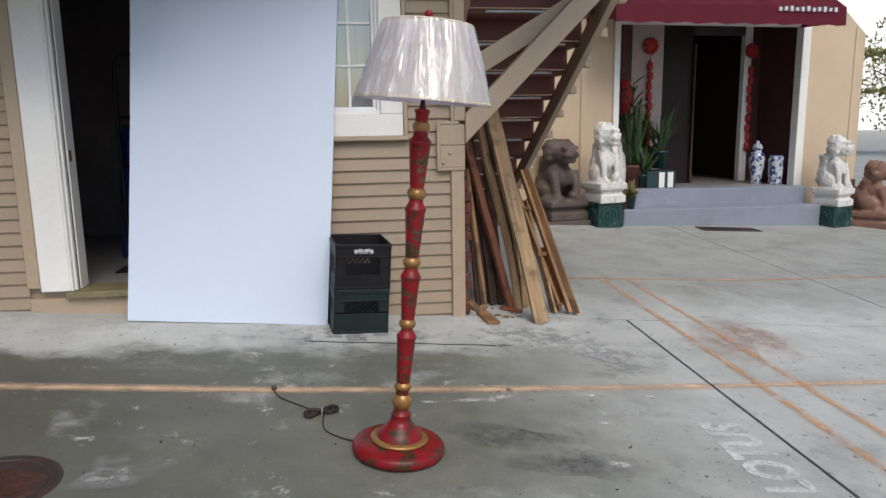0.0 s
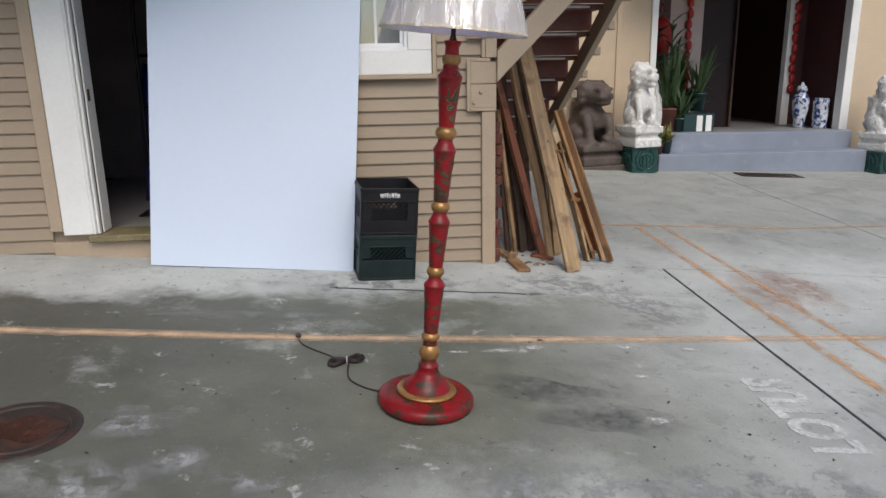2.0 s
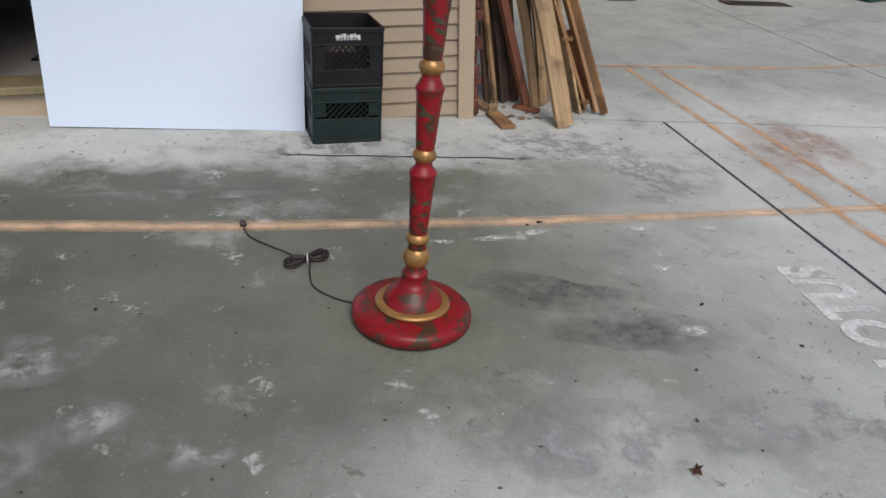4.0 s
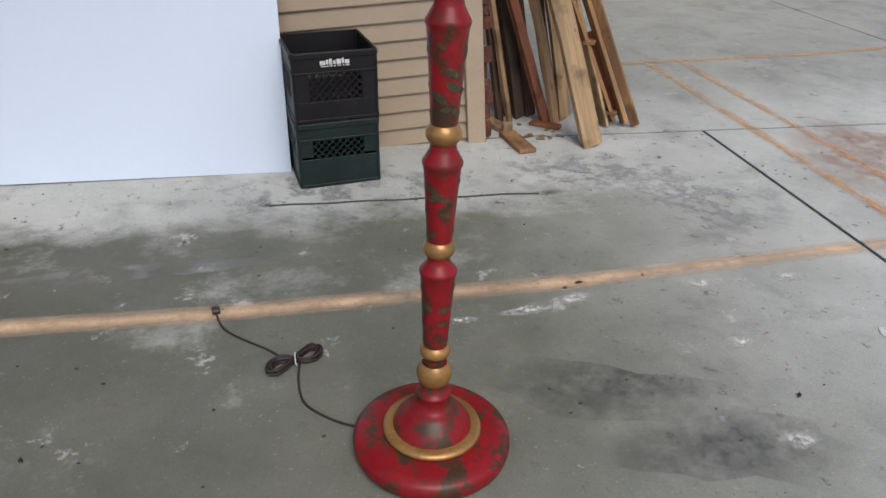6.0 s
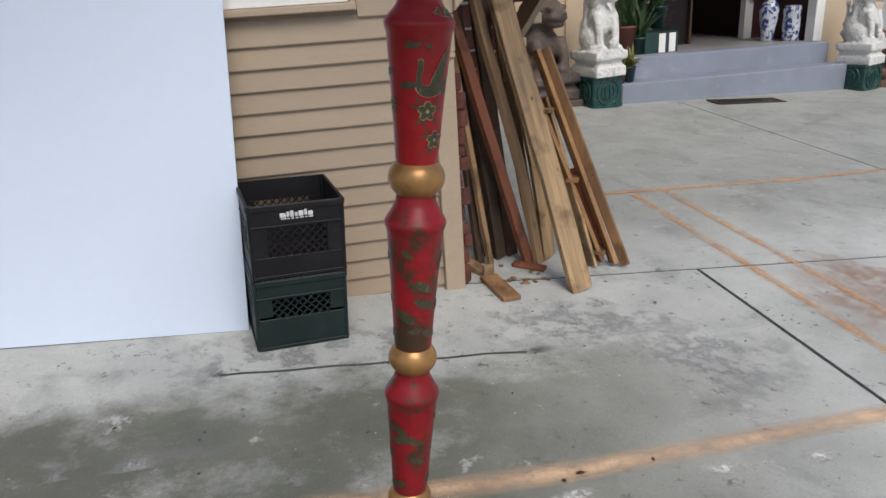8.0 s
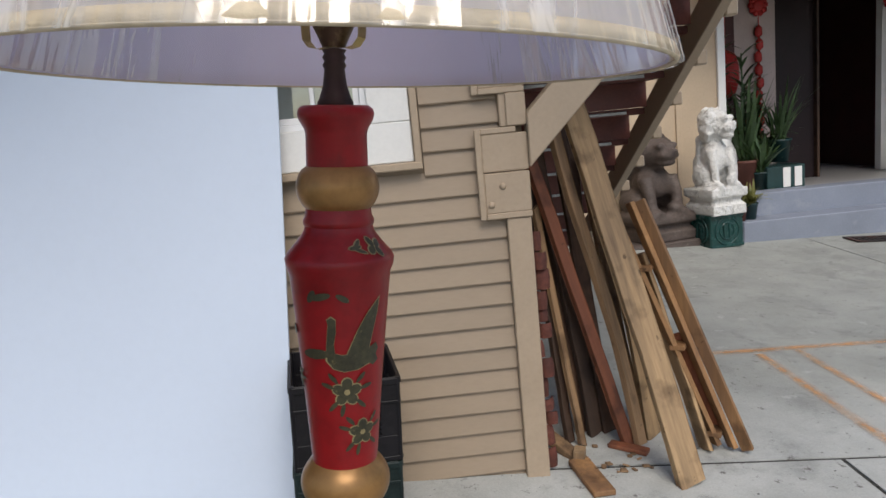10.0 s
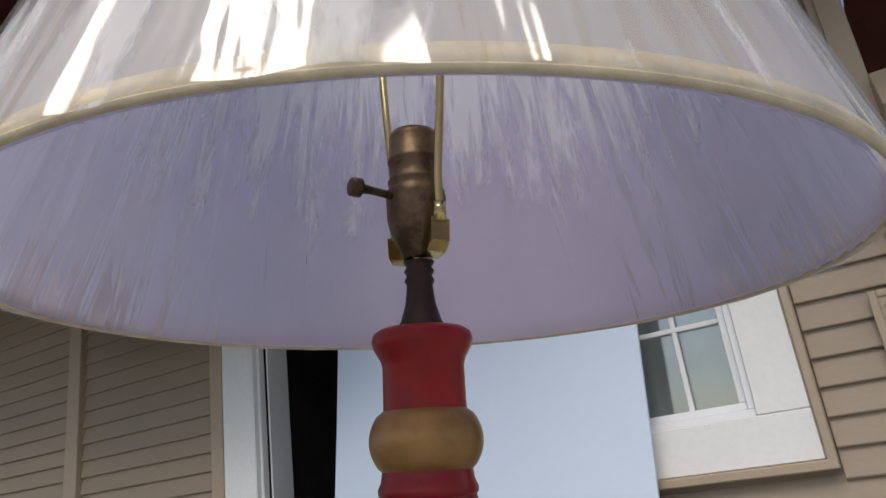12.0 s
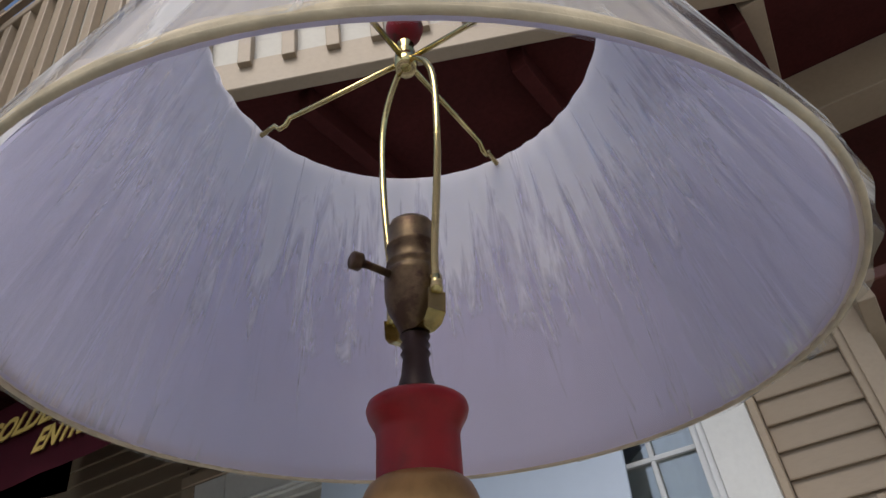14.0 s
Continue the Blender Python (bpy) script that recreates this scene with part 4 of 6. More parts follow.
turned("foot", [(0.094, 0.050), (0.090, 0.062), (0.076, 0.080), (0.060, 0.096), (0.052, 0.104), (0.051, 0.110), (0.046, 0.113), (0.041, 0.125), (0.0385, 0.140), (0.041, 0.146), (0.040, 0.150), (0.034, 0.153), (0.029, 0.165), (0.028, 0.173)], M["lamp_red"], "red lacquered bell-shaped foot")


def ring(z, r, h):
    pts = [(r * 0.70 + r * 0.30 * math.sin(math.pi * k / 10) ** 0.8, z - h / 2 + h * k / 10) for k in range(11)]
    return turned("ring", pts, M["lamp_gold"], "gold painted turned ring")


ring(0.203, 0.0405, 0.058)
ring(0.266, 0.035, 0.034)
ring(0.5265, 0.034, 0.038)
ring(0.774, 0.0355, 0.040)
ring(1.0425, 0.0385, 0.044)
turned("collar", [(0.027, 0.227), (0.0255, 0.238), (0.0265, 0.249)], M["lamp_red"])


def baluster(z0, z1, zs, z2, r0, rs, r2):
    """A red shaft that widens upwards to a shoulder and draws in to a neck."""
    pts = [(r0 * 0.97, z0), (r0, z0 + 0.008)]
    for k in range(1, 13):
        t = k / 12
        pts.append((r0 + (rs - 0.0025 - r0) * (0.82 * t + 0.18 * t * t), z0 + 0.008 + (zs - 0.012 - z0 - 0.008) * t))
    pts += [(rs, zs - 0.006), (rs + 0.0008, zs), (rs - 0.001, zs + 0.004), (r2 + (rs - r2) * 0.45, z1 - (z1 - zs) * 0.45), (r2 + 0.002, z1 - 0.004), (r2, z1), (r2 * 0.96, z2)]
    return turned("shaft", pts, M["lamp_red_clean"] if z0 > 1 else M["lamp_red"], "red lacquered tapered shaft with dark floral decoration")


baluster(0.282, 0.497, 0.474, 0.509, 0.0275, 0.0400, 0.0245)
baluster(0.545, 0.744, 0.717, 0.756, 0.0270, 0.0400, 0.0265)
baluster(0.793, 1.010, 0.982, 1.022, 0.0270, 0.0415, 0.0275)
baluster(1.0635, 1.262, 1.239, 1.267, 0.0285, 0.0440, 0.0285)
turned("bead", [(0.0272, 1.265), (0.0288, 1.267), (0.0290, 1.270), (0.0272, 1.274), (0.0262, 1.281)], M["lamp_red_clean"])
turned("ball", [(0.0258, 1.2790)] + [(0.0258 + 0.0078 * math.sin(math.pi * k / 12) ** 0.7, 1.2790 + 0.0345 * k / 12) for k in range(1, 12)] + [(0.0250, 1.3135)], M["lamp_gold"], "gold painted ball")
turned("neck", [(0.0247, 1.3125), (0.0245, 1.339), (0.0255, 1.343), (0.0295, 1.350), (0.0307, 1.3545), (0.0297, 1.3585), (0.0265, 1.361), (0.0, 1.361)], M["lamp_red_clean"], "red lacquered neck with a flared lip")
turned("stem", [(0.0145, 1.361), (0.0142, 1.364), (0.0125, 1.367), (0.0095, 1.377), (0.0080, 1.389), (0.0095, 1.392), (0.0078, 1.395), (0.0095, 1.398), (0.0078, 1.401), (0.0098, 1.404), (0.0, 1.406)], M["dark_bronze"], "dark bronze stem")

# painted flowers, bird and leaves that follow the shafts
SH = {0: (1.0715, 1.227, 0.0288, 0.0420), 1: (0.801, 0.970, 0.0274, 0.0395), 2: (0.553, 0.705, 0.0274, 0.0380), 3: (0.290, 0.462, 0.0280, 0.0380)}


def shaft_radius(k, z):
    if k == 4:
        # shoulder cone of the top shaft
        return 0.0430 - (z - 1.243) * 0.862 if z < 1.2517 else 0.0355 - (z - 1.2517) * 0.79
    z0, z1, r0, r1 = SH[k]
    t = min(max((z - z0) / (z1 - z0), 0), 1)
    return r0 + (r1 - r0) * (0.82 * t + 0.18 * t * t)


def decal(outline, k, z, a, size, mt, name, lift=0.0006):
    """A flat painted shape wrapped on the shaft: outline in unit plane, a in degrees about the lamp."""
    bm = bmesh.new()
    vs = []
    for u, v in outline:
        zz = z + v * size
        r = shaft_radius(k, zz) + lift
        an = radians(a) + u * size / r
        vs.append(bm.verts.new((r * math.cos(an), r * math.sin(an), zz + Z0)))
    c = (sum(p[0] for p in outline) / len(outline), sum(p[1] for p in outline) / len(outline))
    zz = z + c[1] * size
    r = shaft_radius(k, zz) + lift
    an = radians(a) + c[0] * size / r
    mid = bm.verts.new((r * math.cos(an), r * math.sin(an), zz + Z0))
    rings = [vs]
    for f in (0.66, 0.33):
        more = []
        for u, v in outline:
            u, v = c[0] + (u - c[0]) * f, c[1] + (v - c[1]) * f
            zz = z + v * size
            r = shaft_radius(k, zz) + lift
            an = radians(a) + u * size / r
            more.append(bm.verts.new((r * math.cos(an), r * math.sin(an), zz + Z0)))
        rings.append(more)
    n = len(vs)
    for i in range(n):
        for p, q in zip(rings, rings[1:]):
            bm.faces.new((p[i], p[(i + 1) % n], q[(i + 1) % n], q[i]))
        bm.faces.new((rings[-1][i], rings[-1][(i + 1) % n], mid))
    return part(name, bm, mt, lamp)


def oval(cx, cy, rx, ry, turn=0, n=12):
    c, s = math.cos(radians(turn)), math.sin(radians(turn))
    return [(cx + rx * math.cos(math.tau * i / n) * c - ry * math.sin(math.tau * i / n) * s, cy + rx * math.cos(math.tau * i / n) * s + ry * math.sin(math.tau * i / n) * c) for i in range(n)]


def flower(k, z, a, size):
    for i in range(5):
        t = math.tau * i / 5 + 0.3
        decal(oval(0.55 * math.cos(t), 0.55 * math.sin(t), 0.50, 0.42, math.degrees(t)), k, z, a, size, M["decor_line"], "petal_edge", 0.0005)
        decal(oval(0.55 * math.cos(t), 0.55 * math.sin(t), 0.41, 0.33, math.degrees(t)), k, z, a, size, M["decor"], "petal", 0.0009)
    decal(oval(0, 0, 0.2, 0.2), k, z, a, size, M["decor_line"], "flower_centre", 0.0012)
    for t in (0.2, 0.8, 2.3, 2.8, 4.0, 4.5, 5.5):
        decal(oval(1.35 * math.cos(t), 1.3 * math.sin(t), 0.46, 0.15, math.degrees(t)), k, z, a, size, M["decor"], "leaf_mark", 0.0007)


FRONT = -62
flower(0, 1.134, -80, 0.0125)
flower(0, 1.097, -57, 0.0118)
bird = (("bird_body", [(-16, 3), (-15, -6), (-9, -13), (0, -16), (12, -15), (24, -11), (27, -3), (22, 1), (10, 0), (-2, 0), (-9, 2)]),
        ("bird_neck", [(-16, 4), (-15, 18), (-14, 28), (-15, 33), (-11, 36), (-7, 33), (-7, 22), (-9, 10), (-8, 2), (-12, -2)]),
        ("bird_wing", [(2, -2), (7, 9), (13, 22), (22, 36), (37, 50), (34, 36), (29, 20), (25, 6), (22, -6), (12, -8)]),
        ("bird_feather", [(24, 4), (33, 8), (36, 2), (33, -4), (36, -10), (29, -14), (23, -10)]))
for nm, outline in bird:
    mx, my = sum(p[0] for p in outline) / len(outline), sum(p[1] for p in outline) / len(outline)
    if nm != "bird_feather":
        decal([(mx + (u - mx) * 1.09, my + (v - my) * 1.07) for u, v in outline], 0, 1.166, -83, 0.00088, M["decor_line"], "bird_edge", 0.0005)
    decal(outline, 0, 1.166, -83, 0.00088, M["decor"], nm, 0.0009)
decal(oval(-27, 0, 15, 5, 4), 0, 1.166, -83, 0.00088, M["decor"], "leaf_mark")
decal(oval(-16, 0, 9, 3, 12), 0, 1.214, -86, 0.001, M["decor"], "leaf_mark")
decal(oval(2, 1, 6, 2.5, -30), 0, 1.212, -86, 0.001, M["decor"], "leaf_mark")
decal(oval(-24, 6, 6, 3, 60), 0, 1.208, -86, 0.001, M["decor"], "leaf_mark")
for q in range(4):
    tq = math.tau * q / 4 + 0.5
    decal(oval(0.42 * math.cos(tq), 0.36 * math.sin(tq), 0.42, 0.30, math.degrees(tq)), 4, 1.2512, -38, 0.0115, M["decor_line"], "petal_edge", 0.0012)
    decal(oval(0.42 * math.cos(tq), 0.36 * math.sin(tq), 0.34, 0.22, math.degrees(tq)), 4, 1.2512, -38, 0.0115, M["decor"], "petal", 0.0016)
for tq, du in ((8, -1.55), (38, -1.35), (-24, -1.35)):
    decal(oval(du, 0.35 * math.sin(radians(tq)), 0.55, 0.17, tq), 4, 1.2512, -38, 0.0115, M["decor_line"], "leaf_edge", 0.0012)
    decal(oval(du, 0.35 * math.sin(radians(tq)), 0.46, 0.11, tq), 4, 1.2512, -38, 0.0115, M["decor"], "leaf_mark", 0.0016)
for k, zs in ((0, (1.10, 1.14, 1.18)), (1, (0.82, 0.86, 0.90, 0.935)), (2, (0.57, 0.61, 0.645, 0.675)), (3, (0.31, 0.35, 0.39, 0.43))):
    rnd = random.Random(k + 4)
    for z in zs:
        for q in range(4):
            a = rnd.uniform(0, 90) + 90 * q
            if k == 0 and -100 < ((a - FRONT + 180) % 360) - 180 < 100:
                continue
            if k == 0 and rnd.random() < 0.35:
                flower(k, z, a, 0.0075)
            else:
                decal(oval(0, 0, 1, 0.42, rnd.uniform(-40, 40)), k, z + rnd.uniform(-0.01, 0.01), a, rnd.uniform(0.010, 0.019), M["decor"], "leaf_mark")

# socket, key, harp, spider
SQ = 1.405 + Z0
socket = turned("socket", [(0.009, 1.406), (0.0125, 1.414), (0.0170, 1.423), (0.0190, 1.432), (0.0193, 1.446), (0.0185, 1.451), (0.0165, 1.453), (0.0178, 1.456), (0.0178, 1.458), (0.0165, 1.460), (0.0165, 1.469), (0.0175, 1.4705), (0.0175, 1.4725), (0.0163, 1.474), (0.0162, 1.488), (0.0150, 1.4915), (0.0132, 1.4915), (0.0132, 1.478), (0.0, 1.478)], M["bronze"], "antique bronze lamp socket")
KEY_A, HARP_A = -113.0, -24.0
kd = Vector((math.cos(radians(KEY_A)), math.sin(radians(KEY_A)), 0))
bm = bmesh.new()
kz = 1.445 + Z0
tube(bm, [kd * 0.0165 + Vector((0, 0, kz)), kd * 0.034 + Vector((0, 0, kz + 0.001)), kd * 0.040 + Vector((0, 0, kz + 0.001)), kd * 0.0415 + Vector((0, 0, kz + 0.001)), kd * 0.047 + Vector((0, 0, kz + 0.001)), kd * 0.048 + Vector((0, 0, kz + 0.001))], [0.0026, 0.0026, 0.0032, 0.0062, 0.0060, 0.0045], 14)
part("switch_key", bm, M["bronze"], socket, "bronze turn key", True)
hd = Vector((math.cos(radians(HARP_A)), math.sin(radians(HARP_A)), 0))
hs = Vector((-hd.y, hd.x, 0))
up = Vector((0, 0, 1))
bm = bmesh.new()
for s in (1, -1):
    strip = [(0.0, 1.4065), (0.012, 1.4045), (0.0195, 1.406), (0.0245, 1.412), (0.0255, 1.426)]
    rows = []
    for r, z in strip:
        rows.append([bm.verts.new(hd * s * r + hs * w + up * (z + Z0)) for w in (-0.0068, 0.0068)])
    for p, q in zip(rows, rows[1:]):
        bm.faces.new((p[0], p[1], q[1], q[0]))
bmesh.ops.solidify(bm, geom=list(bm.faces), thickness=0.0016)
part("harp_saddle", bm, M["brass"], lamp, "bent brass harp saddle", False)
for s in (1, -1):
    bm = bmesh.new()
    tube(bm, [hd * s * 0.0250 + up * (1.424 + Z0), hd * s * 0.0250 + up * (1.436 + Z0)], 0.0042, 12)
    part("harp_sleeve", bm, M["brass"], lamp, "brass locking sleeve", True)
HT = 1.662
bm = bmesh.new()
side = [(0.0250, 1.430), (0.0250, 1.455), (0.031, 1.50), (0.036, 1.55), (0.0365, 1.60), (0.031, 1.628), (0.018, 1.650), (0.004, HT)]
pts = smooth_path([hd * r + up * (z + Z0) for r, z in side] + [hd * -r + up * (z + Z0) for r, z in side[::-1]], 5)
tube(bm, pts, 0.0027, 10)
part("harp", bm, M["brass"], lamp, "brass wire harp", True)
turned("harp_hub", [(0.0, HT - 0.012), (0.008, HT - 0.011), (0.010, HT - 0.004), (0.010, HT + 0.004), (0.007, HT + 0.006), (0.004, HT + 0.008), (0.0085, HT + 0.012), (0.005, HT + 0.017), (0.0075, HT + 0.021), (0.004, HT + 0.028)], M["brass"], "brass harp hub")
turned("finial", [(0.004, HT + 0.026), (0.009, HT + 0.028), (0.014, HT + 0.034), (0.0165, HT + 0.043), (0.0145, HT + 0.052), (0.008, HT + 0.058), (0.0, HT + 0.0595)], M["lamp_red"], "round red finial")
SB, ST, RB, RT = 1.3896, 1.673, 0.2555, 0.1665
for q in range(4):
    a = radians(88 + 90 * q)
    d = Vector((math.cos(a), math.sin(a), 0))
    bm = bmesh.new()
    tube(bm, [d * r + up * (z + Z0) for r, z in ((0.008, HT + 0.002), (0.10, HT + 0.006), (0.128, HT + 0.008), (0.133, HT + 0.001), (0.140, HT + 0.0), (0.146, HT + 0.008), (RT - 0.003, ST - 0.006))], 0.0024, 8)
    part("spider_arm", bm, M["brass"], lamp, "brass spider arm", True)

# shade: cloth cone, lining, trims, plastic film
shade = thing("shade", "", "")
for key in list(shade.keys()):
    del shade[key]
shade.parent = lamp
shade_label = tagged(shade, "cream pleated empire shade wrapped in clear plastic")


def cone_shell(r0, r1, z0, z1, seg, rows, ripple=0.0, folds=60, flip=False):
    bm = bmesh.new()
    rings = []
    for j in range(rows + 1):
        t = j / rows
        ring_ = []
        for i in range(seg):
            a = math.tau * i / seg
            r = r0 + (r1 - r0) * t + ripple * math.sin(folds * a + 2.0 * math.sin(5 * a)) * (0.6 + 0.4 * math.sin(3 * a + t * 4))
            ring_.append(bm.verts.new((r * math.cos(a), r * math.sin(a), z0 + (z1 - z0) * t + Z0)))
        rings.append(ring_)
    for p, q in zip(rings, rings[1:]):
        for i in range(seg):
            k = (i + 1) % seg
            bm.faces.new((p[i], p[k], q[k], q[i]))
    return bm


part("shade_cloth", cone_shell(RB, RT, SB, ST, 240, 4, 0.0012, 84), M["shade_cloth"], shade, "cream pleated cloth", True)
part("shade_lining", cone_shell(RB - 0.0032, RT - 0.0032, SB, ST, 96, 4), M["shade_lining"], shade, "lavender white lining", True)
for r, z, h in ((RB, SB, 0.0085), (RT, ST - 0.005, 0.005)):
    bm = bmesh.new()
    sl = -(RB - RT) / (ST - SB)
    lathe(bm, [(r + 0.0012 + 0.0019 * math.cos(k * math.tau / 10), z + 0.0002 + 0.0019 * math.sin(k * math.tau / 10) + Z0) for k in range(11)], 120)
    part("shade_rim", bm, M["shade_band"], shade, "rolled cream cloth rim", True)
    bm = bmesh.new()
    lathe(bm, [(r + 0.0022, z + Z0 - 0.001), (r + 0.0036, z + 0.002 + Z0), (r + 0.0034 + sl * h, z + h + Z0), (r + 0.0018 + sl * h, z + h + Z0), (r + 0.0016, z + Z0)], 120)
    part("shade_trim", bm, M["shade_band"], shade, "cream cloth trim band", True)
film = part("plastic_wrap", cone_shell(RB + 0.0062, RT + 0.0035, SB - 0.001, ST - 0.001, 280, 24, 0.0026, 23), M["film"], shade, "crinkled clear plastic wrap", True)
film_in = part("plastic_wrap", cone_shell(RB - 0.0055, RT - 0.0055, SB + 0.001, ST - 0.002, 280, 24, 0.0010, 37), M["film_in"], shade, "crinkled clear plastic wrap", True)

# cord with its bundle and plug
cord = thing("lamp_cord", "brown lamp cord tied in a bundle lying on concrete", "power cord", Matrix())


def lay(pts, h=0.004):
    return [(x, y, G(x, y) + h + dz) for x, y, dz in pts]


bm = bmesh.new()
tube(bm, smooth_path(lay([(-0.765, -1.835, 0.006), (-0.83, -1.79, 0), (-0.895, -1.72, 0), (-0.91, -1.63, 0), (-0.905, -1.56, 0.008)]), 8), 0.0032, 8)
part("lead", bm, M["cord"], cord, "", True)
bm = bmesh.new()
tube(bm, smooth_path(lay([(-0.935, -1.555, 0.008), (-0.99, -1.48, 0), (-1.06, -1.42, 0), (-1.115, -1.365, 0), (-1.14, -1.315, 0), (-1.15, -1.275, 0.002)]), 8), 0.0032, 8)
part("lead", bm, M["cord"], cord, "", True)
rnd = random.Random(2)
for q in range(7):
    bm = bmesh.new()
    loop = []
    for i in range(28):
        t = math.tau * i / 28
        w = 1 + 0.12 * (q % 3)
        loop.append((-0.918 + 0.062 * w * math.cos(t), -1.545 + (0.024 + 0.005 * (q % 4)) * math.sin(2 * t) * 0.9 + 0.03 * math.cos(t), 0.0028 * q + rnd.uniform(0, 0.002)))
    tube(bm, lay(loop), 0.003, 7, True)
    part("coil", bm, M["cord"], cord, "", True)
bm = bmesh.new()
tube(bm, [(-0.918 + 0.003, -1.545 + 0.022 * math.cos(math.tau * i / 14), G(-0.918, -1.545) + 0.013 + 0.017 * math.sin(math.tau * i / 14)) for i in range(14)], 0.002, 6, True)
part("twist_tie", bm, M["print"], cord, "white twist tie", True)
bm = bmesh.new()
box(bm, (-0.012, -0.014, 0), (0.012, 0.016, 0.018), 0.004)
box(bm, (-0.007, 0.016, 0.006), (-0.005, 0.032, 0.012), 0)
box(bm, (0.005, 0.016, 0.006), (0.007, 0.032, 0.012), 0)
part("plug", bm, M["cord"], cord, "brown two-pin plug", False, Matrix.Translation((-1.153, -1.262, G(-1.153, -1.262))) @ SLOPE @ pose(0, 0, 0, 0, 0, 12))

# ---- leaning board ----
bm = bmesh.new()
sheet = []
for k in range(17):
    z = 2.44 * k / 16
    sag = 0.026 * math.sin(math.pi * k / 16)
    sheet.append([bm.verts.new((x, y + sag, z)) for x, y in ((-0.6045, -0.006), (-0.606, -0.0045), (-0.606, 0.006), (0.606, 0.006), (0.606, -0.0045), (0.6045, -0.006))])
for p, q in zip(sheet, sheet[1:]):
    for k in range(6):
        bm.faces.new((p[k], p[(k + 1) % 6], q[(k + 1) % 6], q[k]))
bm.faces.new(sheet[0][::-1])
bm.faces.new(sheet[-1])
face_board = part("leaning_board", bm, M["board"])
a, b = Vector((-2.124, -0.186, 0.136)), Vector((-0.920, -0.222, 0.052))
xd = (b - a).normalized()
top_dir = Vector((0.0, 0.19, 2.43)).normalized()
zd = (top_dir - xd * top_dir.dot(xd)).normalized()
yd = zd.cross(xd)
face_board.matrix_world = Matrix.Translation((a + b) / 2) @ Matrix((xd, yd, zd)).transposed().to_4x4()
tagged(face_board, "tall white sheet board leaning against the house wall", "board")


# ---- milk crates ----
def crate(name, mt, m, label, flip):
    W, H, T = 0.335, 0.278, 0.006
    c = thing(name, label, "milk crate", m, "stacked milk crates")
    part("floor_panel", boxes(((-W / 2 + 0.004, -W / 2 + 0.004, 0.004), (W / 2 - 0.004, W / 2 - 0.004, 0.012)), bevel=0.002), mt, c)
    for q in range(4):
        s = thing("side", "", "")
        for key in list(s.keys()):
            del s[key]
        s.parent = c
        s.matrix_basis = pose(0, 0, 0, 0, 0, 90 * q)
        y0, y1 = -W / 2, -W / 2 + T
        hw = W / 2 - 0.0065
        hi_, lo_ = (0.195, 0.085) if flip else (0.205, 0.135)
        part("band", boxes(((-hw, y0, hi_), (hw, y1, H)), bevel=0.002), mt, s)
        part("band", boxes(((-hw, y0, 0), (hw, y1, lo_ if flip else 0.125)), bevel=0.002), mt, s)
        for sp in (((-hw, y0, lo_), (-0.105, y1, hi_)), ((0.105, y0, lo_), (hw, y1, hi_))):
            part("panel_end", boxes(sp, bevel=0.001), mt, s)
        for sp in (((-hw, y0 - 0.006, H - 0.022), (hw, y0, H - 0.002)), ((-hw, y0 - 0.005, 0.002), (hw, y0, 0.016)), ((-hw, y0 - 0.004, hi_), (hw, y0, hi_ + 0.008))):
            part("rim", boxes(sp, bevel=0.0015), mt, s)
        bm = bmesh.new()
        lo2 = lo_ if flip else 0.125
        hh = hi_ - lo2
        for d in (1, -1):
            k = -0.105 - hh
            while k < 0.105:
                x0_, x1_ = k, k + hh
                za, zb = lo2, hi_
                if x0_ < -0.105:
                    za += -0.105 - x0_
                    x0_ = -0.105
                if x1_ > 0.105:
                    zb -= x1_ - 0.105
                    x1_ = 0.105
                if x1_ - x0_ > 0.004:
                    p, r = (x0_, za), (x1_, zb)
                    if d < 0:
                        p, r = (p[0], lo2 + hi_ - p[1]), (r[0], lo2 + hi_ - r[1])
                    beam(bm, (p[0], y0 + 0.0022 + 0.001 * d, p[1]), (r[0], y0 + 0.0022 + 0.001 * d, r[1]), 0.0045, 0.005, (0, 1, 0), 0)
                k += 0.030
        part("lattice", bm, mt, s)
    for q in range(4):
        a_ = radians(45 + 90 * q)
        rr = (W / 2 - 0.006) * math.sqrt(2)
        bm = bmesh.new()
        lathe(bm, [(0, 0), (0.009, 0), (0.009, H), (0, H)], 8)
        part("corner_rib", bm, mt, c, "", False, pose(rr * math.cos(a_), rr * math.sin(a_), 0))
    if flip:
        bm = bmesh.new()
        for i, (x, w_) in enumerate(((-0.058, 0.024), (-0.035, 0.013), (-0.022, 0.015), (-0.007, 0.014), (0.007, 0.020), (0.027, 0.013), (0.040, 0.020))):
            box(bm, (x, -W / 2 - 0.0015, 0.228 + 0.002 * (i % 2)), (x + w_ - 0.003, -W / 2 + 0.001, 0.244 + 0.004 * (i % 3)), 0.0008)
            box(bm, (x + 0.003, -W / 2 - 0.0015, 0.221), (x + w_ - 0.002, -W / 2 + 0.001, 0.225), 0.0008)
        part("printed_mark", bm, M["print"], c, "worn white printed mark")
    return c


CB = Matrix.Translation((-0.735, -0.225, G(-0.735, -0.225))) @ SLOPE @ pose(0, 0, 0, 0, 0, 8)
crate("milk_crate", M["green_plastic"], CB, "dark green plastic milk crate on the concrete beside the board", False)
crate("milk_crate", M["black_plastic"], CB @ pose(0.002, 0.004, 0.2795, 0, 0, 0.5), "open black plastic milk crate stacked on a green crate", True)


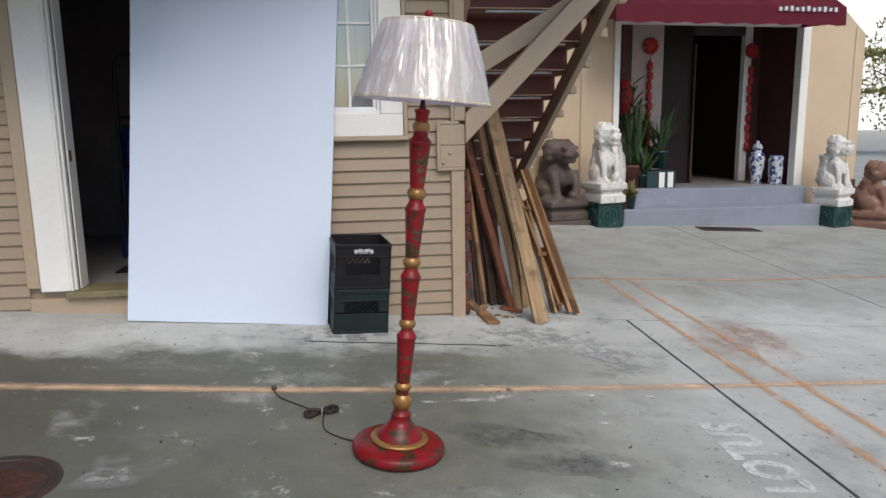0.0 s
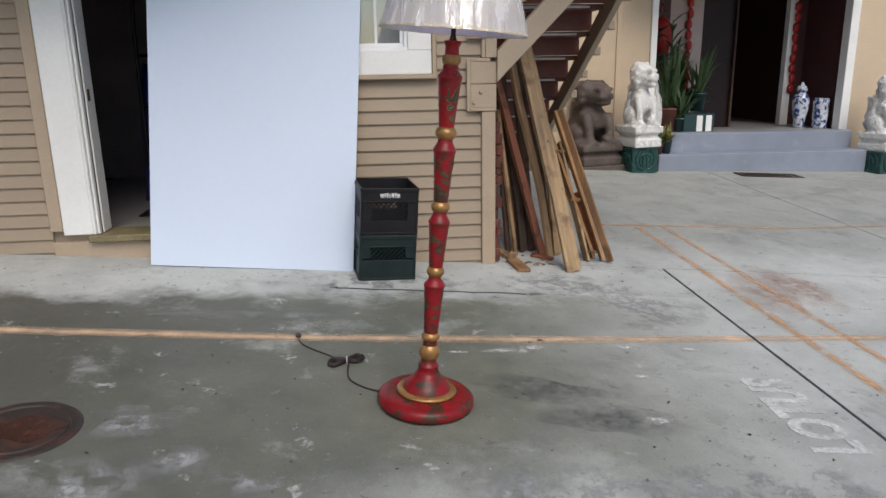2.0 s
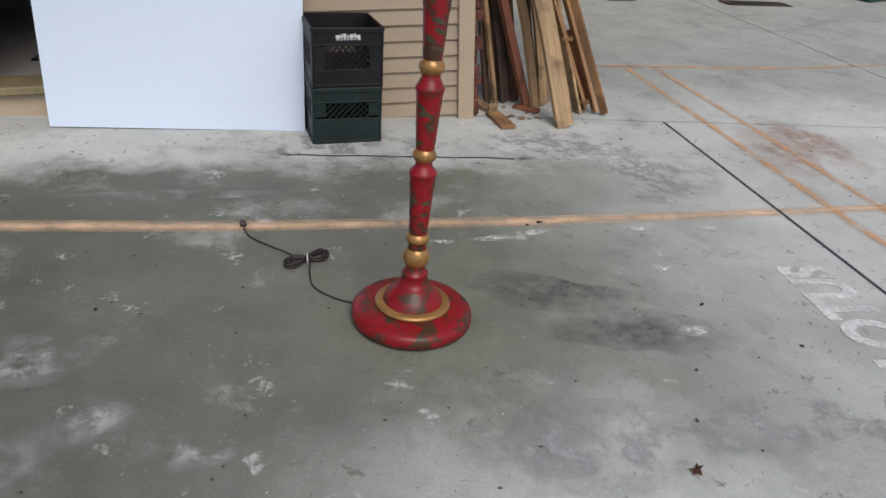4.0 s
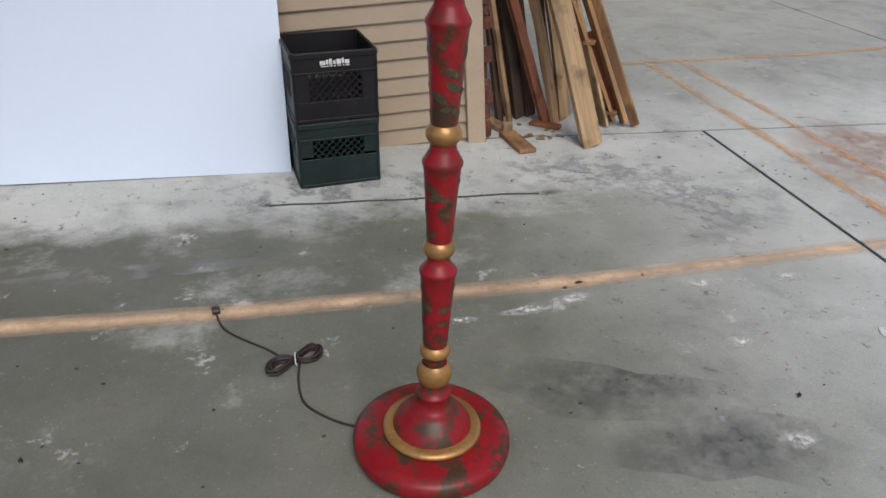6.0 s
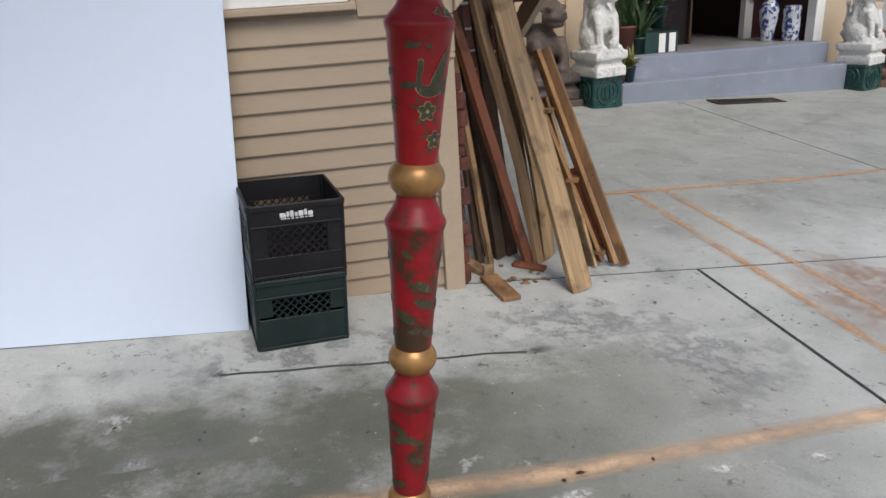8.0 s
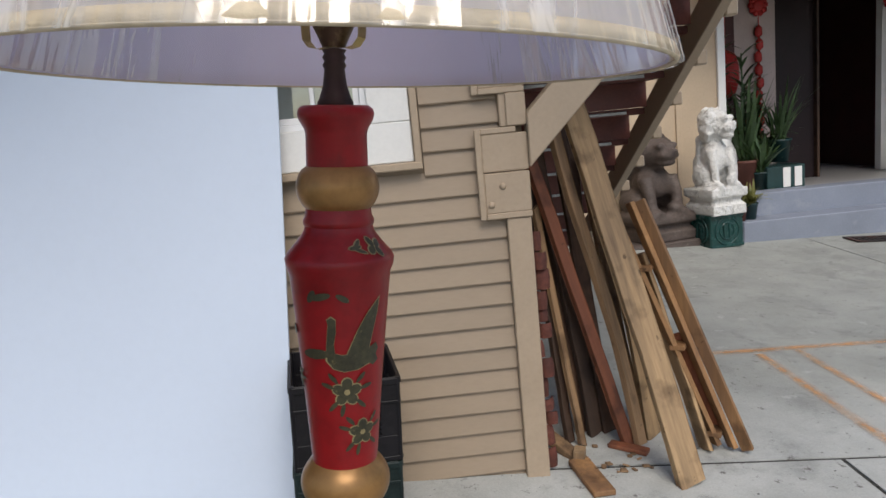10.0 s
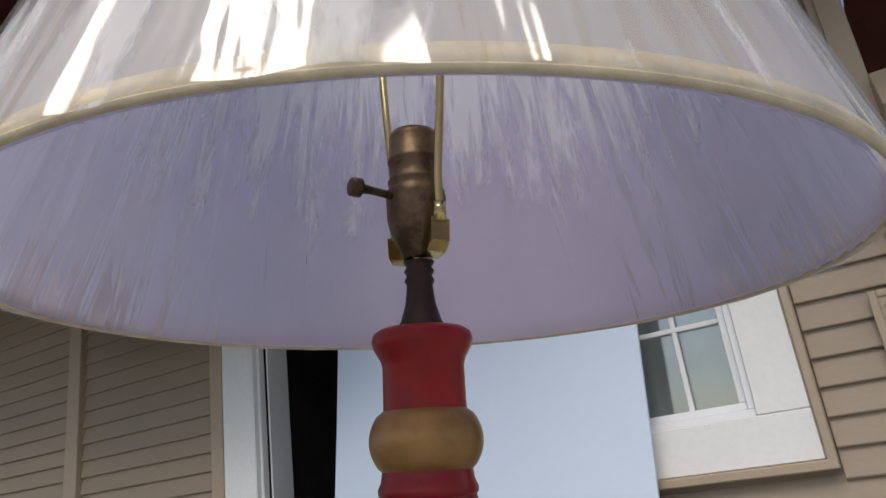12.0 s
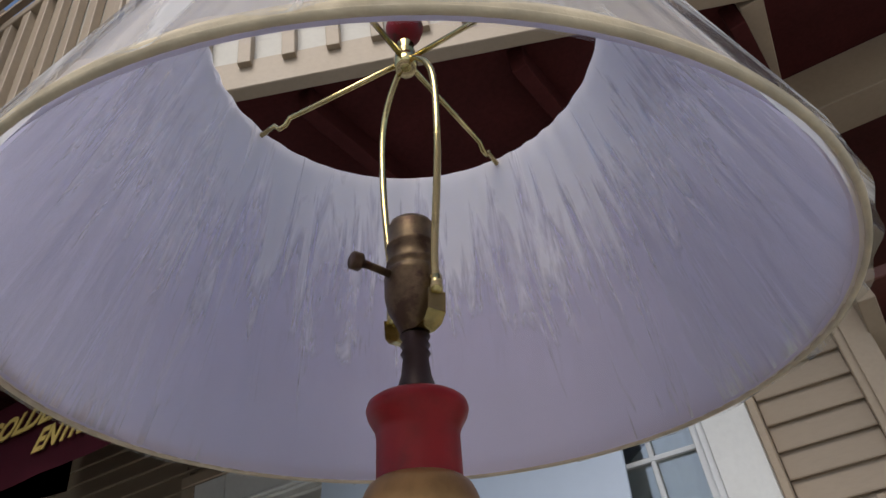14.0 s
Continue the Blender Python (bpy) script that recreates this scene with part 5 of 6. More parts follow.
# ---- outer stairs ----
stairs = thing("outdoor_stairs", "red-brown painted wooden stairs with tan stringers rising to the deck", "stairs")
for k in range(-6, 6):
    z, y = 1.331 + 0.18 * k, 1.556 - 0.3255 * k
    part("tread", boxes(((0.03, y, z - 0.038), (0.97, y + 0.30, z)), bevel=0.004), M["tread"], stairs)
    part("nosing", boxes(((0.20, y - 0.012, z - 0.030), (0.86, y - 0.0005, z - 0.012)), bevel=0.003), M["nosing"], stairs, "grey metal tread edge")
    part("riser", boxes(((0.03, y + 0.29, z - 0.178), (0.97, y + 0.325, z + 0.001))), M["tread"], stairs)
    part("tread_end", boxes(((1.021, y + 0.04, z - 0.185), (1.080, y + 0.10, z - 0.115)), bevel=0.008), M["tan_trim"], stairs)
for sx in (0.03, 0.995):
    bm = bmesh.new()
    beam(bm, (sx, 3.62, 0.125), (sx, -0.10, 2.182), 0.05, 0.15)
    part("stringer", bm, M["tan_trim"], stairs, "tan painted stringer")

# ---- planks leaning by the corner ----
def plank(name, a, b, w, t, mt, label, turn=0.0, bend=0.0, seed=0):
    """A rough-sawn board from its foot a to its head b."""
    a, b = Vector(a), Vector(b)
    z = (b - a).normalized()
    face = Vector((math.cos(radians(turn)), math.sin(radians(turn)), 0))
    x = (face - z * face.dot(z)).normalized()
    y = z.cross(x)
    L = (b - a).length
    rnd = random.Random(seed)
    bm = bmesh.new()
    n = 9
    rings = []
    for i in range(n + 1):
        s = i / n
        off = bend * math.sin(s * 5.2) + rnd.uniform(-0.002, 0.002)
        ww = w * (1 + rnd.uniform(-0.04, 0.04))
        cut = rnd.uniform(-0.015, 0.015) if i in (0, n) else 0
        c = 0.0025
        ring_ = []
        for px, py in ((-1, -1), (1, -1), (1, 1), (-1, 1)):
            for ex, ey in (((c, 0), (0, c)) if px * py > 0 else ((0, c), (c, 0))):
                ring_.append(bm.verts.new((px * (ww / 2 - ex) + off, py * (t / 2 - ey), s * L + cut * px)))
        rings.append(ring_)
    for p, q in zip(rings, rings[1:]):
        for k in range(8):
            bm.faces.new((p[k], p[(k + 1) % 8], q[(k + 1) % 8], q[k]))
    bm.faces.new(rings[0][::-1])
    bm.faces.new(rings[-1])
    m = Matrix((x, y, z)).transposed().to_4x4()
    m.translation = a
    ob = part(name, bm, mt, None, "", False, m)
    return tagged(ob, label, "plank", "planks leaning by the corner")


def foot(x, y, h=0.0):
    return (x, y, G(x, y) + 0.004 + h)


PK = (
    ((0.533, -0.13), (0.266, 0.36, 1.375), 0.104, 0.034, "wood_light", 12, 0.005, "pale weathered plank leaning at the house corner"),
    ((0.405, 0.205), (0.060, 0.30, 1.205), 0.052, 0.030, "wood_red", 25, 0.0, "red-brown stained batten leaning at the house corner"),
    ((0.455, 0.200), (0.185, 0.34, 1.310), 0.058, 0.028, "wood_grey", 40, 0.026, "crooked grey weathered plank leaning at the corner"),
    ((0.700, 0.130), (0.50, 0.33, 0.74), 0.018, 0.07, "wood_light", 15, 0.0, "thin pale board edge leaning beside the frame"),
    ((0.290, 0.300), (0.110, 0.42, 1.28), 0.060, 0.03, "wood_dark", 20, 0.01, "dark old plank leaning under the stairs"),
    ((0.240, 0.330), (0.130, 0.46, 1.22), 0.045, 0.03, "wood_dark", 30, 0.0, "dark old plank leaning under the stairs"),
    ((0.360, 0.330), (0.220, 0.50, 1.33), 0.060, 0.03, "wood_dark", 10, 0.0, "dark old plank leaning under the stairs"),
    ((0.500, 0.330), (0.330, 0.52, 1.15), 0.055, 0.03, "wood_grey", 10, -0.01, "grey weathered plank leaning under the stairs"),
    ((0.215, 0.210), (0.075, 0.30, 0.98), 0.032, 0.022, "wood_grey", 35, 0.0, "thin grey stick leaning at the house corner"),
    ((0.170, 0.240), (0.060, 0.33, 1.10), 0.040, 0.025, "wood_dark", 35, 0.0, "dark old plank leaning under the stairs"),
    ((0.525, 0.260), (0.400, 0.44, 1.02), 0.075, 0.025, "wood_light", 25, 0.012, "pale weathered plank leaning behind the wide plank"),
    ((0.330, 0.420), (0.290, 0.62, 1.45), 0.070, 0.03, "wood_dark", 5, 0.0, "dark old plank leaning under the stairs"))
for i, (f0, top, w, t, mt, turn, bend, label) in enumerate(PK):
    plank("plank", foot(f0[0] - 0.03, f0[1]), top, w, t, M[mt], label, turn, bend, i + 1)

# open wooden frame with rungs
frame_ = thing("wooden_frame", "orange-brown open wooden frame with three shelf rungs leaning", "wooden frame")
A0, A1 = Vector(foot(0.837, 0.085)), Vector((0.515, 0.30, 0.965))
B0, B1 = Vector(foot(0.714, 0.165)), Vector((0.392, 0.380, 0.945))
C0, C1 = A0.lerp(B0, 0.50), A1.lerp(B1, 0.38)
for p, q, wide, up_ in ((A0 + Vector((-0.013, 0.0115, 0)), A1 + Vector((-0.013, 0.0115, 0)), 0.046, (0.65, 0.75, 0)), (C0, C1, 0.060, (1.0, 0.05, 0)), (B0, B1, 0.11, (1.0, 0.05, 0))):
    bm = bmesh.new()
    beam(bm, p + Vector((0, 0, 0.012)), q, wide, 0.020, up_, 0.002)
    part("rail", bm, M["wood_orange"], frame_)
bm = bmesh.new()
lift_ = Vector((0.0, 0.045, 0.015))
beam(bm, (A0.lerp(B0, 0.68)).lerp(A1.lerp(B1, 0.68), 0.05) + lift_, A0.lerp(B0, 0.68).lerp(A1.lerp(B1, 0.68), 0.44) + lift_, 0.012, 0.085, (B0 - A0), 0.002)
part("back_panel", bm, M["wood_red"], frame_, "dark red-brown board")
for s_ in (0.07, 0.42, 0.74):
    bm = bmesh.new()
    p, q = C0.lerp(C1, s_), B0.lerp(B1, s_)
    d_ = (q - p).normalized() * 0.011
    beam(bm, p + d_, q - d_, 0.094, 0.020, (A1 - A0), 0.002)
    part("shelf", bm, M["wood_orange"], frame_)
# offcuts on the ground
def offcut(x, y, turn, size, mt, label, lean=0):
    bm = bmesh.new()
    box(bm, (-size[0] / 2, -size[1] / 2, 0), (size[0] / 2, size[1] / 2, size[2]), 0.003)
    ob = part("wood_offcut", bm, M[mt], None, "", False, standing(x, y, turn) @ pose(0, 0, 0.002, lean, 0, 0))
    return tagged(ob, label, "wood offcut", "offcuts on the ground")


offcut(0.148, -0.06, 8, (0.085, 0.25, 0.022), "wood_orange", "short orange-brown wood offcut lying on the concrete")
offcut(0.140, 0.085, -20, (0.045, 0.06, 0.05), "wood_light", "small pale wood block on an offcut")
offcut(0.36, 0.16, 55, (0.05, 0.16, 0.018), "wood_red", "short red-brown wood offcut lying on the concrete")
offcut(0.10, 0.16, 35, (0.06, 0.22, 0.03), "wood_grey", "short grey wood offcut lying by the corner", 14)
rnd = random.Random(11)
for i in range(16):
    x, y = rnd.uniform(0.22, 0.5), rnd.uniform(-0.02, 0.2)
    offcut(x, y, rnd.uniform(0, 180), (rnd.uniform(0.01, 0.03), rnd.uniform(0.01, 0.035), 0.006), "wood_grey", "small splinter of wood on the concrete")
# stacked curved roof tiles beside the corner
stack = thing("tile_stack", "stack of curved terracotta tiles on end beside the corner", "tile stack", Matrix.Translation((0.026, 0.060, G(0.026, 0.060))))
tz = 0.006
while tz < 0.86:
    th = rnd.uniform(0.045, 0.085)
    rr = rnd.uniform(0.022, 0.034)
    bm = bmesh.new()
    lathe(bm, [(rr - 0.008, 0.001), (rr, 0.004), (rr + 0.001, th * 0.6), (rr - 0.004, th), (rr - 0.011, th - 0.002), (rr - 0.012, 0.003), (rr - 0.008, 0.001)], 10, math.pi * rnd.uniform(0.95, 1.15), math.pi * rnd.uniform(1.75, 2.0))
    part("tile", bm, M["terracotta"], stack, "", False, pose(rnd.uniform(-0.012, 0.012), rnd.uniform(-0.01, 0.01), tz, rnd.uniform(-5, 5), rnd.uniform(-5, 5), rnd.uniform(-35, 35)))
    tz += th + 0.001

# ---- shop building across the yard ----
BX = Matrix.Translation((2.888, 5.03, -0.03)) @ pose(0, 0, 0, 0, 0, 5.5)


def shop(name, spans, mt, label, category, bevel=0.0):
    ob = part(name, boxes(*spans, bevel=bevel), mt)
    ob.matrix_world = BX
    return tagged(ob, label, category, kind="structure")


PZ, OX0, OX1, OT = 0.295, 0.12, 3.10, 2.72
bm = bmesh.new()
for prof, x0, x1 in (([(-4.2, -0.6), (OX0 - 0.06, -0.6), (OX0 - 0.06, 3.6), (-4.2, 3.6)], 0, 0.2), ([(OX1 + 0.06, -0.8), (4.16, -0.8), (4.16, 2.52), (3.70, 2.92), (OX1 + 0.06, 3.30)], 0, 0.2), ([(OX0 - 0.06, OT), (OX1 + 0.06, OT), (OX1 + 0.06, 3.6), (OX0 - 0.06, 3.6)], 0, 0.2)):
    f0 = [bm.verts.new((x, 0.0, z)) for x, z in prof]
    f1 = [bm.verts.new((x, 0.2, z)) for x, z in prof]
    bm.faces.new(f0)
    bm.faces.new(f1[::-1])
    for i in range(len(prof)):
        j = (i + 1) % len(prof)
        bm.faces.new((f0[i], f1[i], f1[j], f0[j]))
w_ = part("wall_shop", bm, M["stucco"])
w_.matrix_world = BX
tagged(w_, "beige stucco shop wall across the yard", "wall", kind="structure")
shop("wall_shop_side", (((3.96, 0.201, -0.8), (4.16, 9, 2.5)),), M["stucco"], "beige stucco side wall of the shop", "wall")
shop("wall_seam", (((3.98, -0.012, -0.5), (4.005, -0.001, 2.62)),), M["stucco"], "vertical seam strip on the stucco wall", "trim", 0.003)
shop("wall_pilaster", (((-0.42, -0.02, -0.3), (-0.36, -0.001, 3.0)),), M["stucco"], "vertical stucco corner strip by the entrance", "trim", 0.003)
for sp in (((OX0 - 0.059, -0.03, PZ), (OX0 + 0.03, 0.12, OT)), ((OX1 - 0.045, -0.03, PZ - 0.1), (OX1 + 0.09, 0.12, OT)), ((OX0 + 0.031, -0.029, OT - 0.1), (OX1 - 0.046, 0.12, OT))):
    shop("entrance_frame", (sp,), M["white_paint"], "white painted frame of the shop entrance", "door frame", 0.006)
TILT = Matrix(((1, 0, 0, 0), (0, 1, 0, 0), (-0.033, 0, 1, 0.033 * 1.6), (0, 0, 0, 1)))
st1 = shop("entrance_step", (((0.0, -0.55, -0.5), (3.12, -0.251, 0.065)),), M["grey_step"], "blue-grey painted concrete step", "step", 0.01)
st2 = shop("entrance_step_upper", (((0.10, -0.25, -0.5), (3.10, -0.002, PZ + 0.012)),), M["grey_step"], "blue-grey painted upper entrance step", "step", 0.01)
st1.matrix_world = st2.matrix_world = BX @ TILT
shop("porch_base", (((OX0 + 0.031, 0.0, -0.4), (OX1 - 0.046, 1.6, PZ)),), M["grey_step"], "blue-grey painted porch base", "step")
shop("porch_floor", (((OX0 + 0.03, -0.2, PZ + 0.001), (OX1 - 0.045, 6.0, PZ + 0.008)),), M["shop_floor"], "grey porch floor inside the entrance", "floor")
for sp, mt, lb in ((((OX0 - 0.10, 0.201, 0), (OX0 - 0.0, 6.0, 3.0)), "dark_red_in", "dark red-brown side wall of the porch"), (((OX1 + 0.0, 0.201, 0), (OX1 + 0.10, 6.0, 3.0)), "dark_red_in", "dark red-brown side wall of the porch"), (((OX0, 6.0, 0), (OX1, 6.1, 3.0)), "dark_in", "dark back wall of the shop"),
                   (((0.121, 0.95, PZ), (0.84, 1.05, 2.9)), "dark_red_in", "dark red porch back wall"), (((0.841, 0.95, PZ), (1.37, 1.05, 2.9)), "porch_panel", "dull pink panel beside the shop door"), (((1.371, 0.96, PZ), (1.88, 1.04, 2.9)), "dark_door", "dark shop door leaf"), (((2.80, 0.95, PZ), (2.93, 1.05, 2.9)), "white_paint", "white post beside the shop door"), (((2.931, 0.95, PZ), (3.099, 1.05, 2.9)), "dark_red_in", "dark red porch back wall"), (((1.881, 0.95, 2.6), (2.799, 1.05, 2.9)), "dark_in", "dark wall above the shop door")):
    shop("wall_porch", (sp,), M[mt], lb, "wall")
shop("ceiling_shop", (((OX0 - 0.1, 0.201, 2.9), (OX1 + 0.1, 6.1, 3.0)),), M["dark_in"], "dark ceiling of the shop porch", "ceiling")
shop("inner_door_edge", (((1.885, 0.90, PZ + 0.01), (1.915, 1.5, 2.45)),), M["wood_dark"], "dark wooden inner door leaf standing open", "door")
gr = thing("drain_grate", "dark flat metal drain grate in the concrete before the steps", "drain grate", standing(4.36, 4.30, 0), kind="structure")
part("frame", boxes(((-0.42, -0.13, 0.001), (0.42, -0.10, 0.012)), ((-0.42, 0.10, 0.001), (0.42, 0.13, 0.012)), ((-0.42, -0.0995, 0.001), (-0.39, 0.0995, 0.012)), ((0.39, -0.0995, 0.001), (0.42, 0.0995, 0.012))), M["iron"], gr)
for k in range(14):
    part("bar", boxes(((-0.385 + 0.056 * k, -0.0995, 0.002), (-0.36 + 0.056 * k, 0.0995, 0.010))), M["iron"], gr)

# far awning
aw = thing("awning", "maroon cloth awning over the shop entrance with faded white lettering", "awning", BX)
bm = bmesh.new()
rows = []
for i in range(25):
    x = -0.35 + 3.36 * i / 24
    dip = 0.012 * math.sin(i * 2.1)
    rows.append([bm.verts.new((x, y, z + dip)) for y, z in ((-0.01, 3.28), (-0.45, 3.03), (-0.85, 2.76), (-0.87, 2.52))])
for p, q in zip(rows, rows[1:]):
    for k in range(3):
        bm.faces.new((p[k], q[k], q[k + 1], p[k + 1]))
bmesh.ops.solidify(bm, geom=list(bm.faces), thickness=0.008)
part("canopy", bm, M["maroon_cloth"], aw)
for x in (-0.35, 3.01):
    bm = bmesh.new()
    vs = [bm.verts.new((x, y, z)) for y, z in ((-0.0, 3.27), (-0.86, 2.75), (-0.87, 2.52), (-0.80, 2.56), (0.0, 2.60))]
    bm.faces.new(vs)
    bmesh.ops.solidify(bm, geom=list(bm.faces), thickness=0.008)
    part("side_panel", bm, M["maroon_cloth"], aw)
for i in range(11):
    part("letter_bar", boxes(((1.95 + 0.085 * i, -0.886, 2.690 + 0.006 * (i % 2)), (1.995 + 0.085 * i, -0.862, 2.738 + 0.008 * (i % 3)))), M["print"], aw, "faded white mark")

# ---- stone lions ----
def lion(name, mt, m, label, turn, h=1.0, coarse=0.016):
    """A seated guardian lion on a stepped plinth, one mesh."""
    bm = bmesh.new()
    box(bm, (-0.20, -0.24, 0.0), (0.20, 0.22, 0.09))
    box(bm, (-0.17, -0.20, 0.08), (0.17, 0.19, 0.16))
    box(bm, (-0.21, -0.25, 0.15), (0.21, 0.23, 0.23))
    blob(bm, (0, 0.10, 0.40), (0.155, 0.15, 0.19))
    blob(bm, (-0.13, 0.02, 0.33), (0.07, 0.14, 0.11))
    blob(bm, (0.13, 0.02, 0.33), (0.07, 0.14, 0.11))
    blob(bm, (0, -0.02, 0.50), (0.135, 0.12, 0.18))
    for s in (-1, 1):
        tube(bm, [(s * 0.10, -0.09, 0.56), (s * 0.105, -0.15, 0.40), (s * 0.10, -0.155, 0.25)], [0.055, 0.042, 0.045], 10)
        blob(bm, (s * 0.10, -0.19, 0.255), (0.055, 0.075, 0.035))
        blob(bm, (s * 0.14, -0.10, 0.255), (0.055, 0.08, 0.035))
    blob(bm, (0.04, -0.21, 0.29), 0.055)
    rot = Matrix.Rotation(radians(turn), 4, "Z")
    head = Vector((0, -0.06, 0.78))

    def hb(c, r):
        blob(bm, head + rot @ Vector(c), r, 2, rot)

    hb((0, 0, 0), (0.125, 0.13, 0.135))
    hb((0, -0.12, -0.035), (0.085, 0.08, 0.05))
    hb((0, -0.11, -0.10), (0.07, 0.07, 0.032))
    hb((0, -0.18, 0.0), (0.035, 0.03, 0.028))
    for s in (-1, 1):
        hb((s * 0.055, -0.115, 0.05), (0.038, 0.04, 0.03))
        hb((s * 0.125, 0.0, 0.06), (0.03, 0.04, 0.05))
    rnd = random.Random(5)
    for i in range(95):
        t, u = rnd.uniform(-0.15, math.pi + 0.15), rnd.uniform(-0.9, 1.0)
        c = Vector((0.145 * math.cos(t) * math.cos(u * 0.9), 0.02 + 0.145 * math.sin(t) * math.cos(u * 0.9), 0.15 * math.sin(u)))
        hb(c, rnd.uniform(0.026, 0.036))
    for i in range(26):
        t = rnd.uniform(0, math.pi)
        blob(bm, (0.12 * math.cos(t), 0.05 + 0.10 * math.sin(t), rnd.uniform(0.52, 0.68)), rnd.uniform(0.028, 0.038), 1)
    for i in range(9):
        blob(bm, (rnd.uniform(-0.05, 0.05), 0.235 + 0.015 * math.sin(i), 0.28 + 0.045 * i), rnd.uniform(0.03, 0.045), 1)
    ob = part(name, bm, mt, None, "", True, m @ Matrix.Diagonal((h, h, h, 1)))
    rm = ob.modifiers.new("fuse", "REMESH")
    rm.mode, rm.voxel_size, rm.use_smooth_shade = "VOXEL", coarse, True
    return tagged(ob, label, "lion statue", "guardian lions at the entrance")


def stand(m, w, h, label):
    st = thing("statue_stand", label, "stand", m, "green glazed stands")
    part("body", boxes(((-w / 2, -w / 2, 0), (w / 2, w / 2, h)), bevel=0.01), M["green_glaze"], st)
    for q in range(4):
        side_ = pose(0, 0, h / 2, 0, 0, 90 * q)
        for r0 in (0.36, 0.22):
            bm = bmesh.new()
            tube(bm, [(w * r0 * math.cos(t * math.tau / 20), -w / 2 - 0.002, w * r0 * math.sin(t * math.tau / 20)) for t in range(20)], w * 0.028, 6, True)
            part("fret_ring", bm, M["green_glaze"], st, "", True, side_)
        for sx in (-0.08, 0.08):
            part("fret_bar", boxes(((w * sx - 0.012, -w / 2 - 0.012, -w * 0.2), (w * sx + 0.012, -w / 2 + 0.002, w * 0.2)), bevel=0.003), M["green_glaze"], st, "", False, side_)
        for lo, hi in (((-w / 2, -w / 2 - 0.012, h / 2 - 0.035), (w / 2, -w / 2, h / 2)), ((-w / 2, -w / 2 - 0.012, -h / 2), (w / 2, -w / 2, -h / 2 + 0.03))):
            part("edge_band", boxes((lo, hi), bevel=0.004), M["green_glaze"], st, "", False, side_)
    return st


def at_shop(x, y, z, turn=0):
    return BX @ pose(x, y, z, 0, 0, turn)


stand(at_shop(-0.315, -0.56, -0.075, 6), 0.37, 0.33, "dark green glazed square stand with pierced ring pattern")
lion("lion_statue", M["stone_white"], at_shop(-0.315, -0.56, 0.255, 8) @ Matrix.Diagonal((0.95, 0.95, 1.10, 1)), "white marble guardian lion on a green stand", 25, 1.02)
stand(at_shop(3.32, -0.52, -0.25, 14), 0.40, 0.30, "dark green glazed square stand with pierced ring pattern")
lion("lion_statue", M["stone_white"], at_shop(3.32, -0.52, 0.05, 16) @ Matrix.Diagonal((0.92, 0.92, 1.10, 1)), "white marble guardian lion on a green stand", 25, 0.99)
lion("lion_statue", M["stone_dark"], at_shop(-0.84, -0.22, 0.02, 10) @ Matrix.Diagonal((1.15, 1.15, 0.88, 1)), "dark brown cast stone guardian lion by the stairs", 10, 1.30, 0.02)
tagged(part("statue_slab", boxes(((-0.52, -0.42, -0.16), (0.40, 0.36, 0.018)), bevel=0.01), M["stone_dark"], None, "", False, at_shop(-0.80, -0.22, 0, 8)), "dark stone slab under a lion statue", "stone slab")
lion("lion_statue", M["stone_rust"], at_shop(3.93, -0.62, -0.29, 40), "rust-brown cast stone guardian lion by the shop wall", 20, 1.05, 0.02)

# ---- porch things ----
def leaf_blade(bm, base, way, length, width, droop):
    pts = []
    way = Vector(way).normalized()
    flat = Vector((way.x, way.y, 0))
    side_ = flat.cross(Vector((0, 0, 1)))
    side_ = side_.normalized() if side_.length > 1e-3 else Vector((1, 0, 0))
    p = Vector(base)
    d = way.copy()
    for i in range(6):
        s = i / 5
        wd = width * math.sin(math.pi * min(0.12 + s * 0.88, 1)) + 0.0008
        pts.append((bm.verts.new(p - side_ * wd / 2), bm.verts.new(p + side_ * wd / 2)))
        p = p + d * (length / 5)
        d = (d + Vector((0, 0, -droop / 5))).normalized()
    for a_, b_ in zip(pts, pts[1:]):
        bm.faces.new((a_[0], b_[0], b_[1], a_[1]))


def potted(m, label, pot_mt, leaf_mt, r, h, n, length, width, spread, droop, seed):
    rnd = random.Random(seed)
    t = thing("potted_plant", label, "potted plant", m, "plants at the entrance")
    bm = bmesh.new()
    lathe(bm, [(0, 0), (r * 0.7, 0), (r * 0.95, h * 0.9), (r * 1.05, h * 0.92), (r * 1.05, h), (r * 0.9, h), (r * 0.88, h * 0.85), (0, h * 0.85)], 20)
    part("pot", bm, pot_mt, t, "", True)
    bm = bmesh.new()
    for i in range(n):
        a_ = rnd.uniform(0, math.tau)
        s = rnd.uniform(0.1, spread)
        leaf_blade(bm, (rnd.uniform(-r, r) * 0.5, rnd.uniform(-r, r) * 0.5, h * 0.85), (math.cos(a_) * s, math.sin(a_) * s, 1), length * rnd.uniform(0.6, 1.1), width * rnd.uniform(0.7, 1.2), droop * rnd.uniform(0.5, 1.4))
    part("foliage", bm, leaf_mt, t, "", False)
    return t


